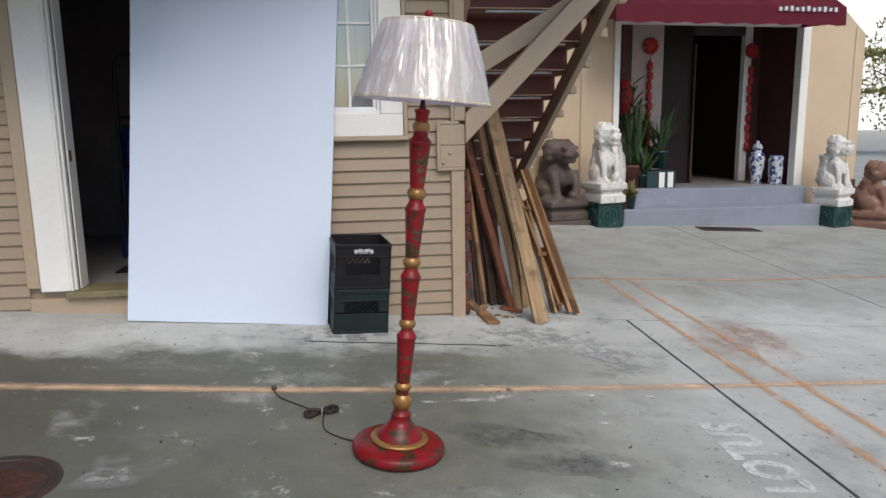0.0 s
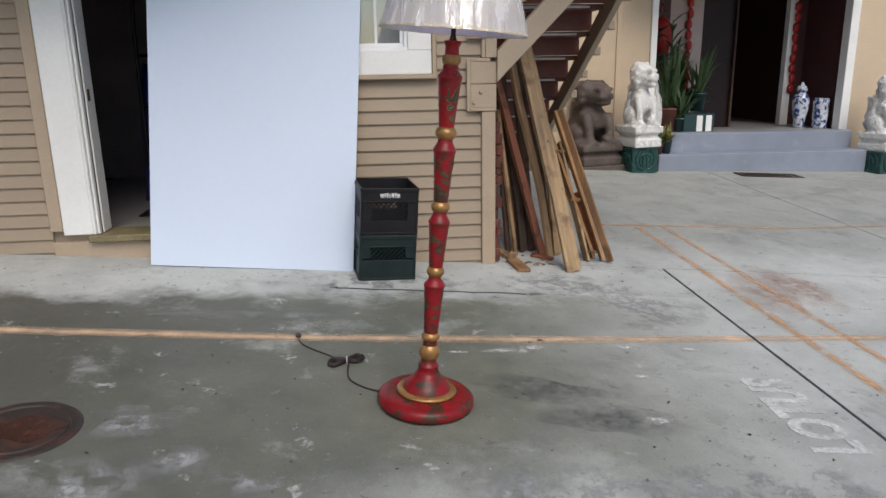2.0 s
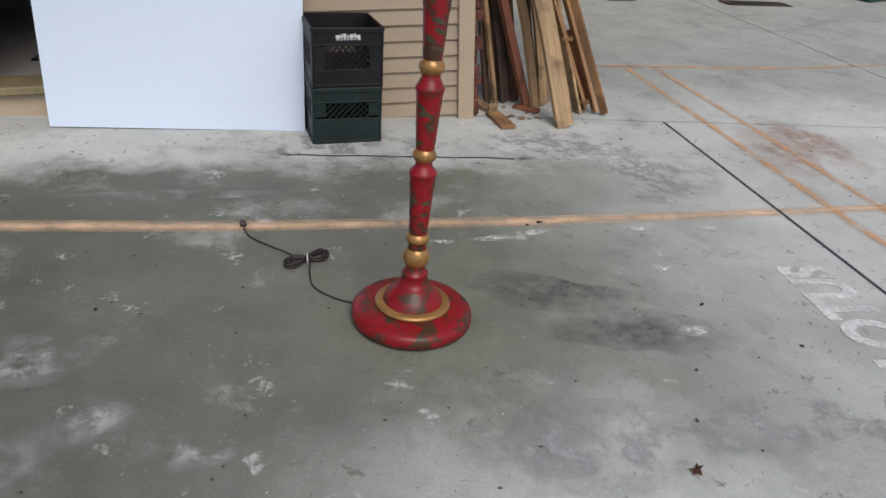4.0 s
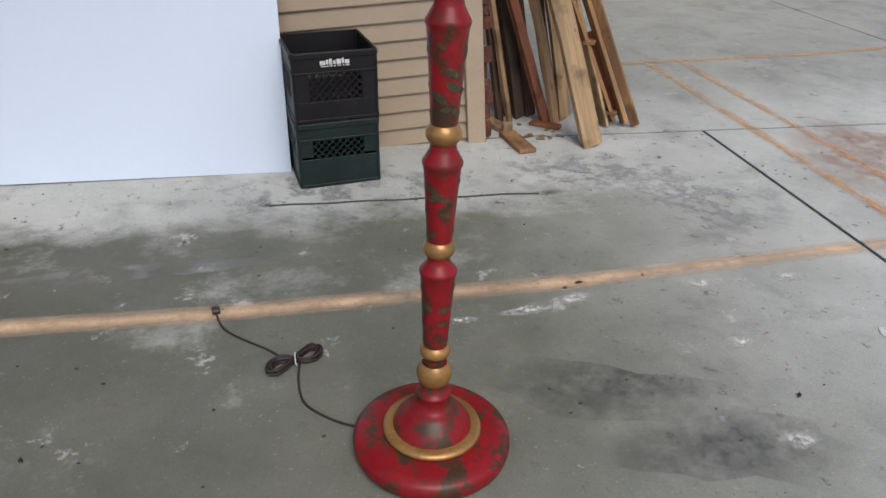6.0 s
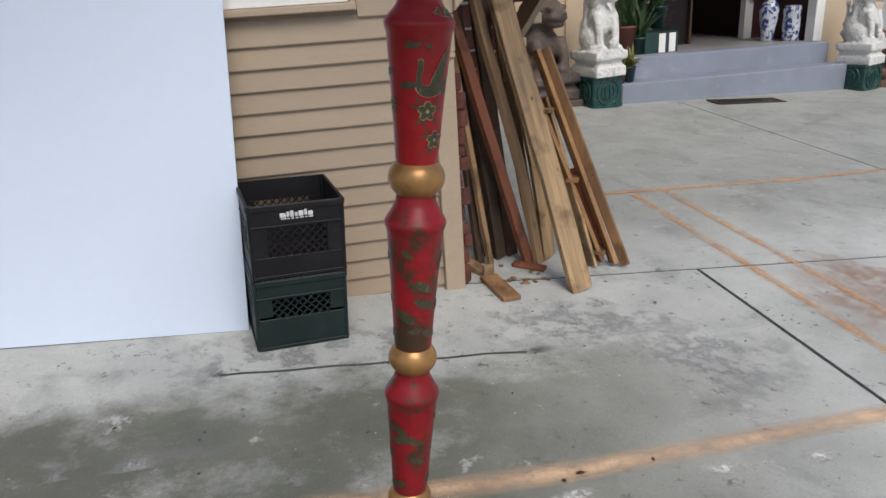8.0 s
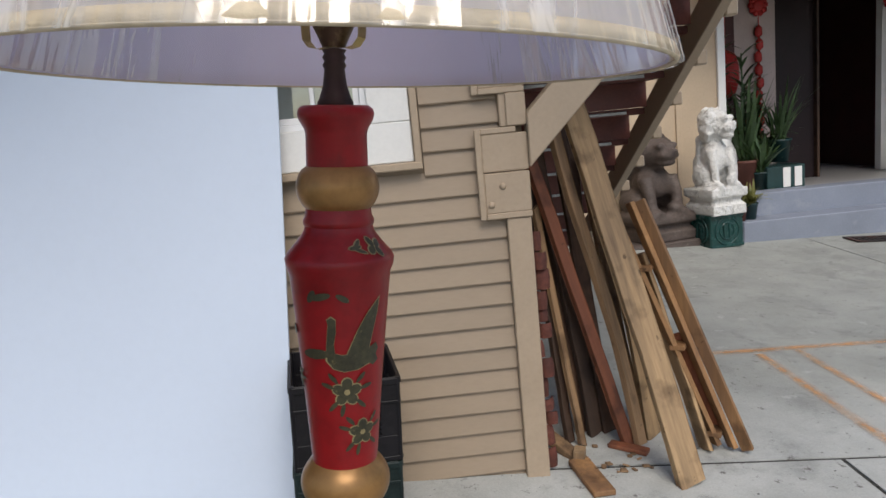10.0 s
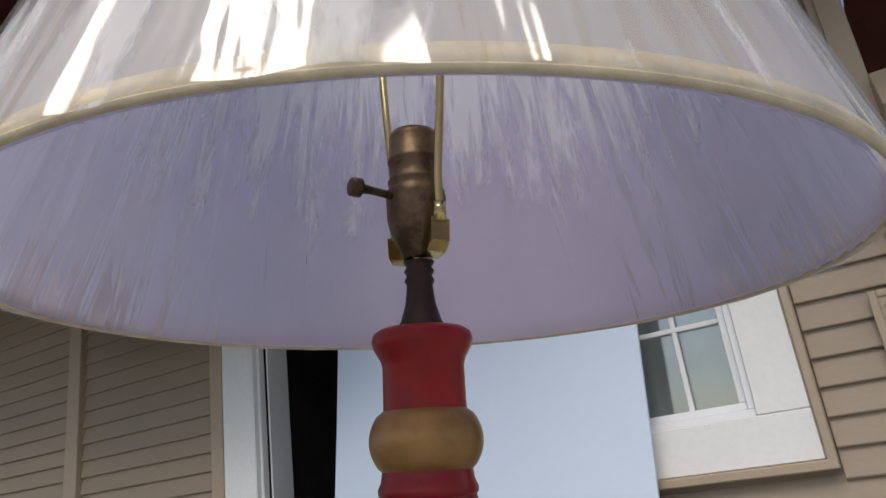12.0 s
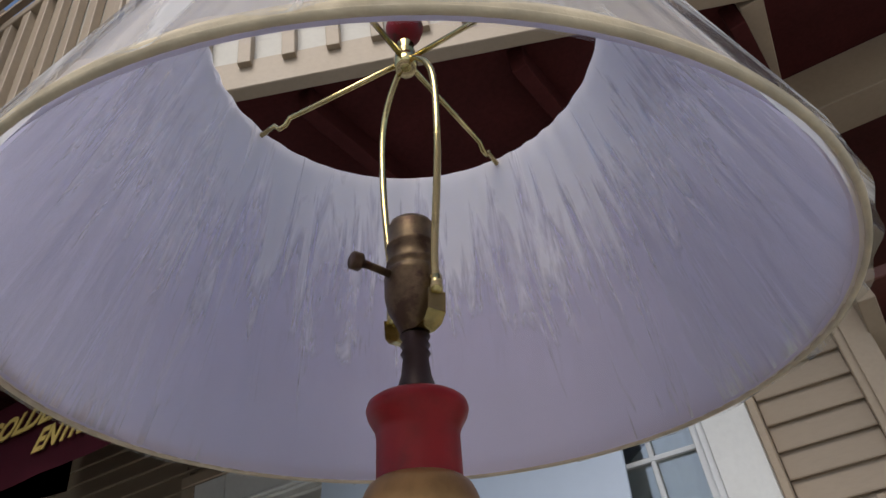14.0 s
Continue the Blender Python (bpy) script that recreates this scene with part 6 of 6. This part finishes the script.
potted(at_shop(0.17, -0.40, 0.116), "yellow-green bushy plant in a dark green pot on the step", M["pot_green"], M["leaf_yellow"], 0.075, 0.17, 60, 0.26, 0.03, 1.1, 1.2, 3)
potted(at_shop(0.02, -0.45, 0.116), "small plant in a red-brown clay pot on the step", M["pot_red"], M["leaf_yellow"], 0.07, 0.13, 24, 0.22, 0.025, 0.9, 1.0, 4)
potted(at_shop(0.55, 0.30, PZ + 0.01), "tall spiky green plant in a dark pot in the porch", M["pot_red"], M["leaf"], 0.13, 0.36, 34, 0.95, 0.045, 0.5, 0.5, 5)
potted(at_shop(1.05, 0.42, PZ + 0.30), "arching green plant in a green glazed pot", M["pot_green"], M["leaf"], 0.13, 0.26, 30, 0.75, 0.035, 0.6, 0.9, 6)
potted(at_shop(0.70, 0.25, PZ + 0.01), "low leafy green plant in a dark pot", M["pot_green"], M["leaf"], 0.12, 0.22, 40, 0.55, 0.05, 0.9, 0.8, 7)
for px, py, ph, seed in ((0.62, 0.42, 1.55, 11), (0.80, 0.55, 1.25, 12), (0.50, 0.62, 1.75, 13), (1.00, 0.62, 0.95, 14)):
    rnd = random.Random(seed)
    tall = thing("potted_plant", "tall leafy cane plant in a dark pot in the porch", "potted plant", at_shop(px, py, PZ + 0.009), "plants at the entrance")
    bm = bmesh.new()
    lathe(bm, [(0, 0), (0.09, 0), (0.12, 0.22), (0.125, 0.25), (0.105, 0.25), (0.10, 0.21), (0, 0.21)], 18)
    part("pot", bm, M["pot_green"], tall, "", True)
    for q in range(3):
        lean = (rnd.uniform(-0.12, 0.12), rnd.uniform(-0.1, 0.1))
        top = ph * (1 - 0.22 * q)
        bm = bmesh.new()
        tube(bm, [(0.02 * q, 0, 0.2), (lean[0] * 0.5, lean[1] * 0.5, top * 0.6), (lean[0], lean[1], top)], [0.014, 0.012, 0.008], 6)
        part("cane", bm, M["leaf"], tall)
        bm = bmesh.new()
        for k in range(30):
            f = rnd.uniform(0.35, 1.0)
            a_ = rnd.uniform(0, math.tau)
            leaf_blade(bm, (lean[0] * f, lean[1] * f, top * f), (math.cos(a_), math.sin(a_), rnd.uniform(0.5, 1.4)), rnd.uniform(0.22, 0.42), rnd.uniform(0.03, 0.05), rnd.uniform(0.6, 1.5))
        part("foliage", bm, M["leaf"], tall)
crate_b = thing("planter_box", "dark green box with white panels under a pot", "box", at_shop(0.86, 0.26, PZ + 0.01))
part("body", boxes(((-0.16, -0.14, 0), (0.30, 0.30, 0.27)), bevel=0.006), M["pot_green"], crate_b)
for x in (0.03, 0.17):
    part("panel", boxes(((x, -0.148, 0.03), (x + 0.09, -0.141, 0.25)), bevel=0.002), M["white_paint"], crate_b, "white panel")


def vase(m, label, prof, seed):
    bm = bmesh.new()
    lathe(bm, prof, 28)
    ob = part("porcelain_jar", bm, M["porcelain"], None, "", True, m)
    return tagged(ob, label, "porcelain jar", "porcelain jars in the porch")


vase(at_shop(2.76, 0.45, PZ + 0.009) @ Matrix.Diagonal((0.78, 0.78, 0.95, 1)), "tall blue and white porcelain temple jar with lid", [(0, 0), (0.11, 0), (0.10, 0.08), (0.145, 0.30), (0.155, 0.40), (0.12, 0.50), (0.075, 0.53), (0.085, 0.56), (0.10, 0.58), (0.08, 0.63), (0.03, 0.66), (0.03, 0.69), (0, 0.70)], 1)
vase(at_shop(2.95, 0.25, PZ + 0.009) @ Matrix.Diagonal((0.78, 0.78, 0.95, 1)), "squat blue and white porcelain jar", [(0, 0), (0.13, 0), (0.135, 0.04), (0.125, 0.08), (0.14, 0.20), (0.13, 0.34), (0.14, 0.36), (0.14, 0.42), (0.12, 0.46), (0, 0.46)], 2)
for x, y, z, r in ((1.13, 0.93, 2.42, 0.13), (2.90, 0.93, 2.36, 0.12)):
    o = thing("hanging_ornament", "round red paper ornament with a hanging red string", "ornament", at_shop(x, y, z), "red ornaments at the door")
    bm = bmesh.new()
    for k in range(10):
        a_ = math.tau * k / 10
        blob(bm, (r * 0.72 * math.cos(a_), -0.02, r * 0.72 * math.sin(a_)), (r * 0.33, 0.02, r * 0.33), 1)
    blob(bm, (0, -0.02, 0), (r * 0.62, 0.022, r * 0.62), 2)
    part("disc", bm, M["red_paper"], o, "", True)
    for k in range(9):
        bm = bmesh.new()
        blob(bm, (0.012 * math.sin(k * 2), -0.02, 0), (0.055, 0.03, 0.085), 1)
        part("tassel", bm, M["red_paper"], o, "", True, pose(0, 0, -0.30 - 0.15 * k))
    bm = bmesh.new()
    tube(bm, [(0, -0.02, -0.05), (0, -0.02, -1.55)], 0.006, 6)
    part("string", bm, M["red_paper"], o)
lan = thing("paper_lantern", "red oval paper lantern in the porch corner", "lantern", at_shop(0.62, 0.78, 1.65))
bm = bmesh.new()
lathe(bm, [(0.03, -0.27), (0.11, -0.22), (0.15, -0.08), (0.15, 0.08), (0.11, 0.22), (0.03, 0.27)], 18)
part("body", bm, M["red_paper"], lan, "", True)
bm = bmesh.new()
tube(bm, [(0, 0, 0.27), (0, 0, 1.24)], 0.006, 6)
part("hanging_string", bm, M["red_paper"], lan)
fig = bmesh.new()
lathe(fig, [(0, 0), (0.10, 0), (0.12, 0.10), (0.13, 0.35), (0.11, 0.60), (0.05, 0.72), (0.075, 0.80), (0.07, 0.88), (0.02, 0.95), (0, 0.95)], 16)
tagged(part("stone_statue", fig, M["stone_white"], None, "", True, at_shop(0.34, 0.30, PZ + 0.009) @ Matrix.Diagonal((0.8, 0.8, 0.82, 1))), "slender grey-white stone statue in the porch", "statue")
tab = thing("carved_table", "carved red-brown wooden altar table in the porch", "table", at_shop(0.42, 0.62, PZ + 0.009))
part("tabletop", boxes(((-0.26, -0.22, 0.78), (0.30, 0.28, 0.83)), bevel=0.006), M["wood_red"], tab)
part("apron", boxes(((-0.23, -0.20, 0.66), (0.27, -0.17, 0.779)), bevel=0.004), M["wood_red"], tab)
for x in (-0.22, 0.23):
    for y in (-0.18, 0.22):
        part("leg", boxes(((x, y, 0), (x + 0.05, y + 0.05, 0.659)), bevel=0.004), M["wood_red"], tab)

# ---- store room things ----
ht = thing("hand_truck", "black steel hand truck standing in the dark store room", "hand truck", Matrix.Translation((-2.23, 0.85, 0.271)))
bm = bmesh.new()
tube(bm, smooth_path([(-0.15, 0, 0.05), (-0.15, 0, 0.9), (-0.15, 0.02, 1.38), (-0.12, 0.03, 1.52), (0, 0.03, 1.55), (0.12, 0.03, 1.52), (0.15, 0.02, 1.38), (0.15, 0, 0.9), (0.15, 0, 0.05)], 6), 0.014, 10)
part("frame", bm, M["black_metal"], ht, "", True)
for z in (0.4, 0.75, 1.1):
    bm = bmesh.new()
    tube(bm, [(-0.15, 0, z), (0.15, 0, z)], 0.011, 8)
    part("crossbar", bm, M["black_metal"], ht, "", True)
bm = bmesh.new()
tube(bm, [(0, 0.01, 0.2), (0, 0.03, 1.54)], 0.011, 8)
part("upright", bm, M["black_metal"], ht, "", True)
part("toe_plate", boxes(((-0.2, -0.22, 0), (0.2, 0.0, 0.012)), bevel=0.003), M["black_metal"], ht)
cov = bmesh.new()
rings = []
for j in range(9):
    z = j / 8
    rings.append([cov.verts.new(((0.20 + 0.03 * math.sin(5 * i + j) * (1 - z * 0.5)) * (1 - 0.35 * z * z) * math.cos(math.tau * i / 24), (0.18 + 0.025 * math.sin(7 * i + j * 1.3)) * (1 - 0.35 * z * z) * math.sin(math.tau * i / 24), 1.05 * z)) for i in range(24)])
for p, q in zip(rings, rings[1:]):
    for i in range(24):
        cov.faces.new((p[i], p[(i + 1) % 24], q[(i + 1) % 24], q[i]))
cov.faces.new(rings[-1])
tagged(part("draped_cover", cov, M["blue_cloth"], None, "", True, Matrix.Translation((-2.36, 1.35, 0.271))), "dark blue cloth cover draped over goods in the store room", "cloth cover")

# ---- awning over the door ----
aw2 = thing("awning", "maroon cloth awning, coloured as in deck shade, with yellow letters above the side door", "awning")
bm = bmesh.new()
rows = []
for i in range(15):
    x = -3.55 + 1.86 * i / 14
    rows.append([bm.verts.new((x, y, z + 0.004 * math.sin(i * 2))) for y, z in ((-0.03, 2.93), (-0.40, 2.84), (-0.70, 2.66), (-0.783, 2.225))])
for p, q in zip(rows, rows[1:]):
    for k in range(3):
        bm.faces.new((p[k], q[k], q[k + 1], p[k + 1]))
bmesh.ops.solidify(bm, geom=list(bm.faces), thickness=0.006)
part("canopy", bm, M["maroon_shaded"], aw2)
for x in (-3.55, -1.69):
    bm = bmesh.new()
    bm.faces.new([bm.verts.new((x, y, z)) for y, z in ((-0.03, 2.92), (-0.40, 2.83), (-0.70, 2.65), (-0.783, 2.225), (-0.03, 2.60))])
    bmesh.ops.solidify(bm, geom=list(bm.faces), thickness=0.006)
    part("side_panel", bm, M["maroon_shaded"], aw2)
vm = pose(-2.52, -0.742, 2.488, 79.2, 0, 0)
for text, dx, dy, wide in (("GOLDEN", -0.315, 0.012, 0.50), ("ENTRANCE", 0.085, -0.124, 0.54)):
    me = lettering(text, 0.140, M["gold_letter"], "lettering", 0.002, 0.2, 0.004)
    span = max(v.co.x for v in me.vertices) - min(v.co.x for v in me.vertices)
    t = new("lettering", me)
    t.parent = aw2
    t.matrix_basis = vm @ pose(dx, dy, 0.008) @ Matrix.Diagonal((wide / span, 1, 1, 1))
    tagged(t, "yellow painted lettering")

# ---- deck railing: lattice, then board and batten ----
rail = thing("deck_railing", "tan painted deck railing with lattice and battened panels", "railing", kind="structure")
RM = Matrix((DD, DN, Vector((0, 0, 1)))).transposed().to_4x4()
RM.translation = Vector((DA.x, DA.y, DZ))
S0 = -0.36
part("panel", boxes(((S0, -0.012, 0.075), (1.60, 0.006, 0.98))), M["rail_panel"], rail, "pale painted board panel", False, RM)
part("panel", boxes(((-0.62, -0.010, 0.075), (-0.048, 0.006, 0.98))), M["rail_panel"], rail, "pale painted board panel", False, Matrix.Translation((P_B.x, P_B.y, DZ)))
i = 0
s = S0 + 0.02
while s < 1.58:
    part("batten", boxes(((s, -0.045, 0.03), (s + 0.042, -0.0125, 0.98)), bevel=0.002), M["tan_trim"], rail, "", False, RM)
    s += 0.140
part("top_rail", boxes(((S0, -0.05, 0.981), (1.62, 0.05, 1.03)), bevel=0.004), M["tan_trim"], rail, "", False, RM)
# second run, straight along the house: pickets before a fine lattice
RL = Matrix.Translation((P_B.x, P_B.y, DZ))
part("top_rail", boxes(((-6.2, -0.05, 0.981), (-0.02, 0.05, 1.03)), bevel=0.004), M["tan_trim"], rail, "", False, RL)
part("bottom_rail", boxes(((-6.2, -0.012, 0.068), (-0.02, 0.02, 0.11)), bevel=0.004), M["tan_trim"], rail, "", False, RL)
s = -2.2
while s < -0.03:
    part("batten", boxes(((s, -0.045, 0.03), (s + 0.046, -0.0125, 0.98)), bevel=0.002), M["tan_trim"], rail, "", False, RL)
    s += 0.120
for d in (1, -1):
    s = -3.0
    while s < -0.93:
        bm = bmesh.new()
        beam(bm, (s + (0.87 if d < 0 else 0), 0.009 + 0.007 * d, 0.112), (s + (0.87 if d > 0 else 0), 0.009 + 0.007 * d, 0.980), 0.012, 0.036, (0, 1, 0), 0)
        part("lattice_slat", bm, M["tan_trim"], rail, "", False, RL)
        s += 0.090
for s in (-3.1, -0.01):
    part("post", boxes(((s - 0.045, -0.044, 0.07), (s + 0.045, 0.046, 1.12)), bevel=0.004), M["tan_trim"], rail, "", False, RL)
louver = thing("louvred_soffit", "tan louvred roof soffit above the deck", "soffit", kind="structure")
for k in range(40):
    part("slat", boxes(((-6.0, -2.35 + 0.05 * k, 4.42), (-2.42, -2.32 + 0.05 * k, 4.445))), M["tan_trim"], louver)
for x in (-5.2, -4.4, -3.6, -2.95, -2.49):
    part("rafter", boxes(((x, -2.4, 4.447), (x + 0.07, -0.3, 4.55))), M["tan_trim"], louver)

# ---- manhole ----
mh = thing("manhole_cover", "rusty round cast-iron manhole cover set in the concrete", "manhole cover", standing(-2.03, -2.10))
bm = bmesh.new()
lathe(bm, [(0.165, 0.002), (0.168, 0.007), (0.198, 0.007), (0.205, 0.001)], 48)
part("rim", bm, M["iron"], mh, "", True)
bm = bmesh.new()
lathe(bm, [(0, 0.007), (0.155, 0.007), (0.160, 0.004), (0.163, 0.001)], 48)
part("lid", bm, M["iron"], mh, "", False)
bm = bmesh.new()
ring_ = [bm.verts.new(((0.105 + 0.018 * math.sin(3 * t) + 0.012 * math.sin(7 * t)) * math.cos(t), (0.085 + 0.012 * math.sin(4 * t)) * math.sin(t), 0.0085)) for t in [math.tau * i / 36 for i in range(36)]]
bm.faces.new(ring_)
part("wet_rust", bm, M["rust_patch"], mh, "wet red rust patch", False, pose(0.035, 0.0, 0))

# ---- fallen leaves and grit ----
rnd = random.Random(21)


def dry_leaf(x, y, size, turn):
    bm = bmesh.new()
    n = 10
    mid = bm.verts.new((0, 0, size * 0.25))
    ring_ = []
    for i in range(n):
        t = math.tau * i / n
        r = size * (1.0 if i % 2 == 0 else 0.45) * rnd.uniform(0.8, 1.1)
        ring_.append(bm.verts.new((r * math.cos(t), r * 0.6 * math.sin(t), rnd.uniform(0.1, 0.45) * size)))
    for i in range(n):
        bm.faces.new((ring_[i], ring_[(i + 1) % n], mid))
    bmesh.ops.solidify(bm, geom=list(bm.faces), thickness=0.0006)
    ob = part("dry_leaf", bm, M["dead_leaf"], None, "", False, standing(x, y, turn))
    ob.location.z += 0.001
    return tagged(ob, "curled dry brown leaf on the concrete", "leaf", "fallen leaves")


for x, y, s in ((0.40, -1.905, 0.016), (0.01, -2.62, 0.030), (-0.83, -2.72, 0.022), (0.005, -1.29, 0.020), (-0.05, -1.31, 0.014), (0.62, -2.15, 0.014), (-1.55, -1.80, 0.014), (-1.42, -1.55, 0.010), (-0.55, -0.98, 0.012), (0.10, -2.45, 0.012), (-1.75, -2.25, 0.012), (0.85, -2.32, 0.012), (0.24, -1.27, 0.012), (-1.9, -0.75, 0.014), (-1.3, -0.80, 0.012), (0.66, -1.20, 0.010), (1.95, -1.35, 0.015), (0.75, -0.45, 0.010), (0.98, -0.30, 0.010), (-0.35, -2.5, 0.010)):
    dry_leaf(x, y, s, rnd.uniform(0, 360))
bm = bmesh.new()
for i in range(150):
    x, y = rnd.uniform(-3.2, 2.6), rnd.uniform(-3.2, 0.0)
    r = rnd.uniform(0.001, 0.003)
    blob(bm, (x, y, G(x, y) + r * 0.3), (r, r * rnd.uniform(0.6, 1), r * 0.6), 1)
tagged(part("grit", bm, M["paper_scrap"]), "pale grit scattered over the concrete", "grit", kind="stuff")
bm = bmesh.new()
for i in range(260):
    x, y = rnd.uniform(-3.2, 2.6), rnd.uniform(-3.2, -0.05)
    r = rnd.uniform(0.002, 0.007)
    blob(bm, (x, y, G(x, y) + r * 0.2), (r, r * rnd.uniform(0.4, 1), r * 0.4), 1)
tagged(part("debris", bm, M["joint"]), "dark crumbs of dirt scattered over the concrete", "debris", kind="stuff")

# ---- distant trees ----
def tree(x, y, h, seed):
    r2 = random.Random(seed)
    t = thing("tree", "leafy green tree beyond the shop", "tree", Matrix.Translation((x, y, G(x, y))))
    bm = bmesh.new()
    tube(bm, [(0, 0, 0), (0.1, 0, h * 0.3), (0.05, 0.1, h * 0.6)], [0.22, 0.16, 0.08], 8)
    for k in range(6):
        a_ = k * 1.05
        tube(bm, [(0.08, 0, h * (0.3 + 0.04 * k)), (1.0 * math.cos(a_), 1.0 * math.sin(a_), h * (0.5 + 0.05 * k)), (1.9 * math.cos(a_), 1.9 * math.sin(a_), h * (0.6 + 0.05 * k))], [0.09, 0.06, 0.02], 6)
    part("trunk", bm, M["wood_dark"], t)
    vs, fs = [], []
    for i in range(3800):
        u = Vector((r2.gauss(0, 1), r2.gauss(0, 1), r2.gauss(0, 0.75))).normalized() * (2.7 * r2.random() ** 0.45)
        c = u + Vector((0, 0, h * 0.68)) + Vector((math.sin(u.x * 3), math.cos(u.y * 3), math.sin(u.z * 4))) * 0.3
        a_, b_ = Vector((r2.gauss(0, 1), r2.gauss(0, 1), r2.gauss(0, 1))).normalized() * 0.12, Vector((r2.gauss(0, 1), r2.gauss(0, 1), r2.gauss(0, 1))).normalized() * 0.06
        k = len(vs)
        vs += [c - a_, c + b_, c + a_, c - b_]
        fs.append((k, k + 1, k + 2, k + 3))
    me = bpy.data.meshes.new("crown")
    me.from_pydata([tuple(v) for v in vs], [], fs)
    me.materials.append(M["leaf_yellow"])
    cr = new("crown", me)
    cr.parent = t
    return t


tree(22.5, 21.8, 5.0, 1)
# bright hazy sky low over the street
hz = bpy.data.materials.new("bright_haze")
hz.use_nodes = True
hz_em = hz.node_tree.nodes.new("ShaderNodeEmission")
hz_em.inputs[0].default_value, hz_em.inputs[1].default_value = (1.0, 0.99, 0.96, 1), 1.1
hz.node_tree.links.new(hz_em.outputs[0], hz.node_tree.nodes["Material Output"].inputs[0])
hb = part("backdrop", boxes(((-26, 0, -6), (30, 0.3, 26))), hz)
hb.matrix_world = pose(55.5, 65.0, 0, 0, 0, -39)
tagged(hb, "plain bright white hazy sky in the distance", "sky", kind="structure")
tree(31.0, 24.0, 5.5, 2)

# ---- clapboards, one by one ----
def clapboard_mesh(length, seed):
    rr = random.Random(seed)
    bm = bmesh.new()
    h = SIDE + 0.010
    prof = ((0.0215, 0.0), (0.0, 0.0), (-0.0015, 0.004), (0.0155, h), (0.0215, h))
    ends = [[bm.verts.new((x, y, z)) for y, z in prof] for x in (0.0, length)]
    n = len(prof)
    for i in range(n):
        j = (i + 1) % n
        bm.faces.new((ends[0][i], ends[1][i], ends[1][j], ends[0][j]))
    bm.faces.new(ends[0][::-1])
    bm.faces.new(ends[1])
    return finish(bm, "clapboard", M["siding"])


Z_LINE = 1.166
for x0, x1, lo, hi in ((-1.438, -0.084, -0.02, 1.17), (-0.356, -0.084, 1.17, 2.98), (-1.438, -0.357, 2.695, 2.98), (-2.744, -1.439, 2.44, 2.98), (-3.699, -2.746, 0.13, 2.98), (-9.0, -3.801, 0.2, 2.98)):
    me = clapboard_mesh(x1 - x0, 1)
    k = math.floor((lo - Z_LINE) / SIDE)
    while Z_LINE + k * SIDE < hi - 0.02:
        z = Z_LINE + k * SIDE
        if z >= lo - SIDE * 0.6:
            piece("clapboard", me, wall_south, Matrix.Translation((x0, 0, z)))
        k += 1
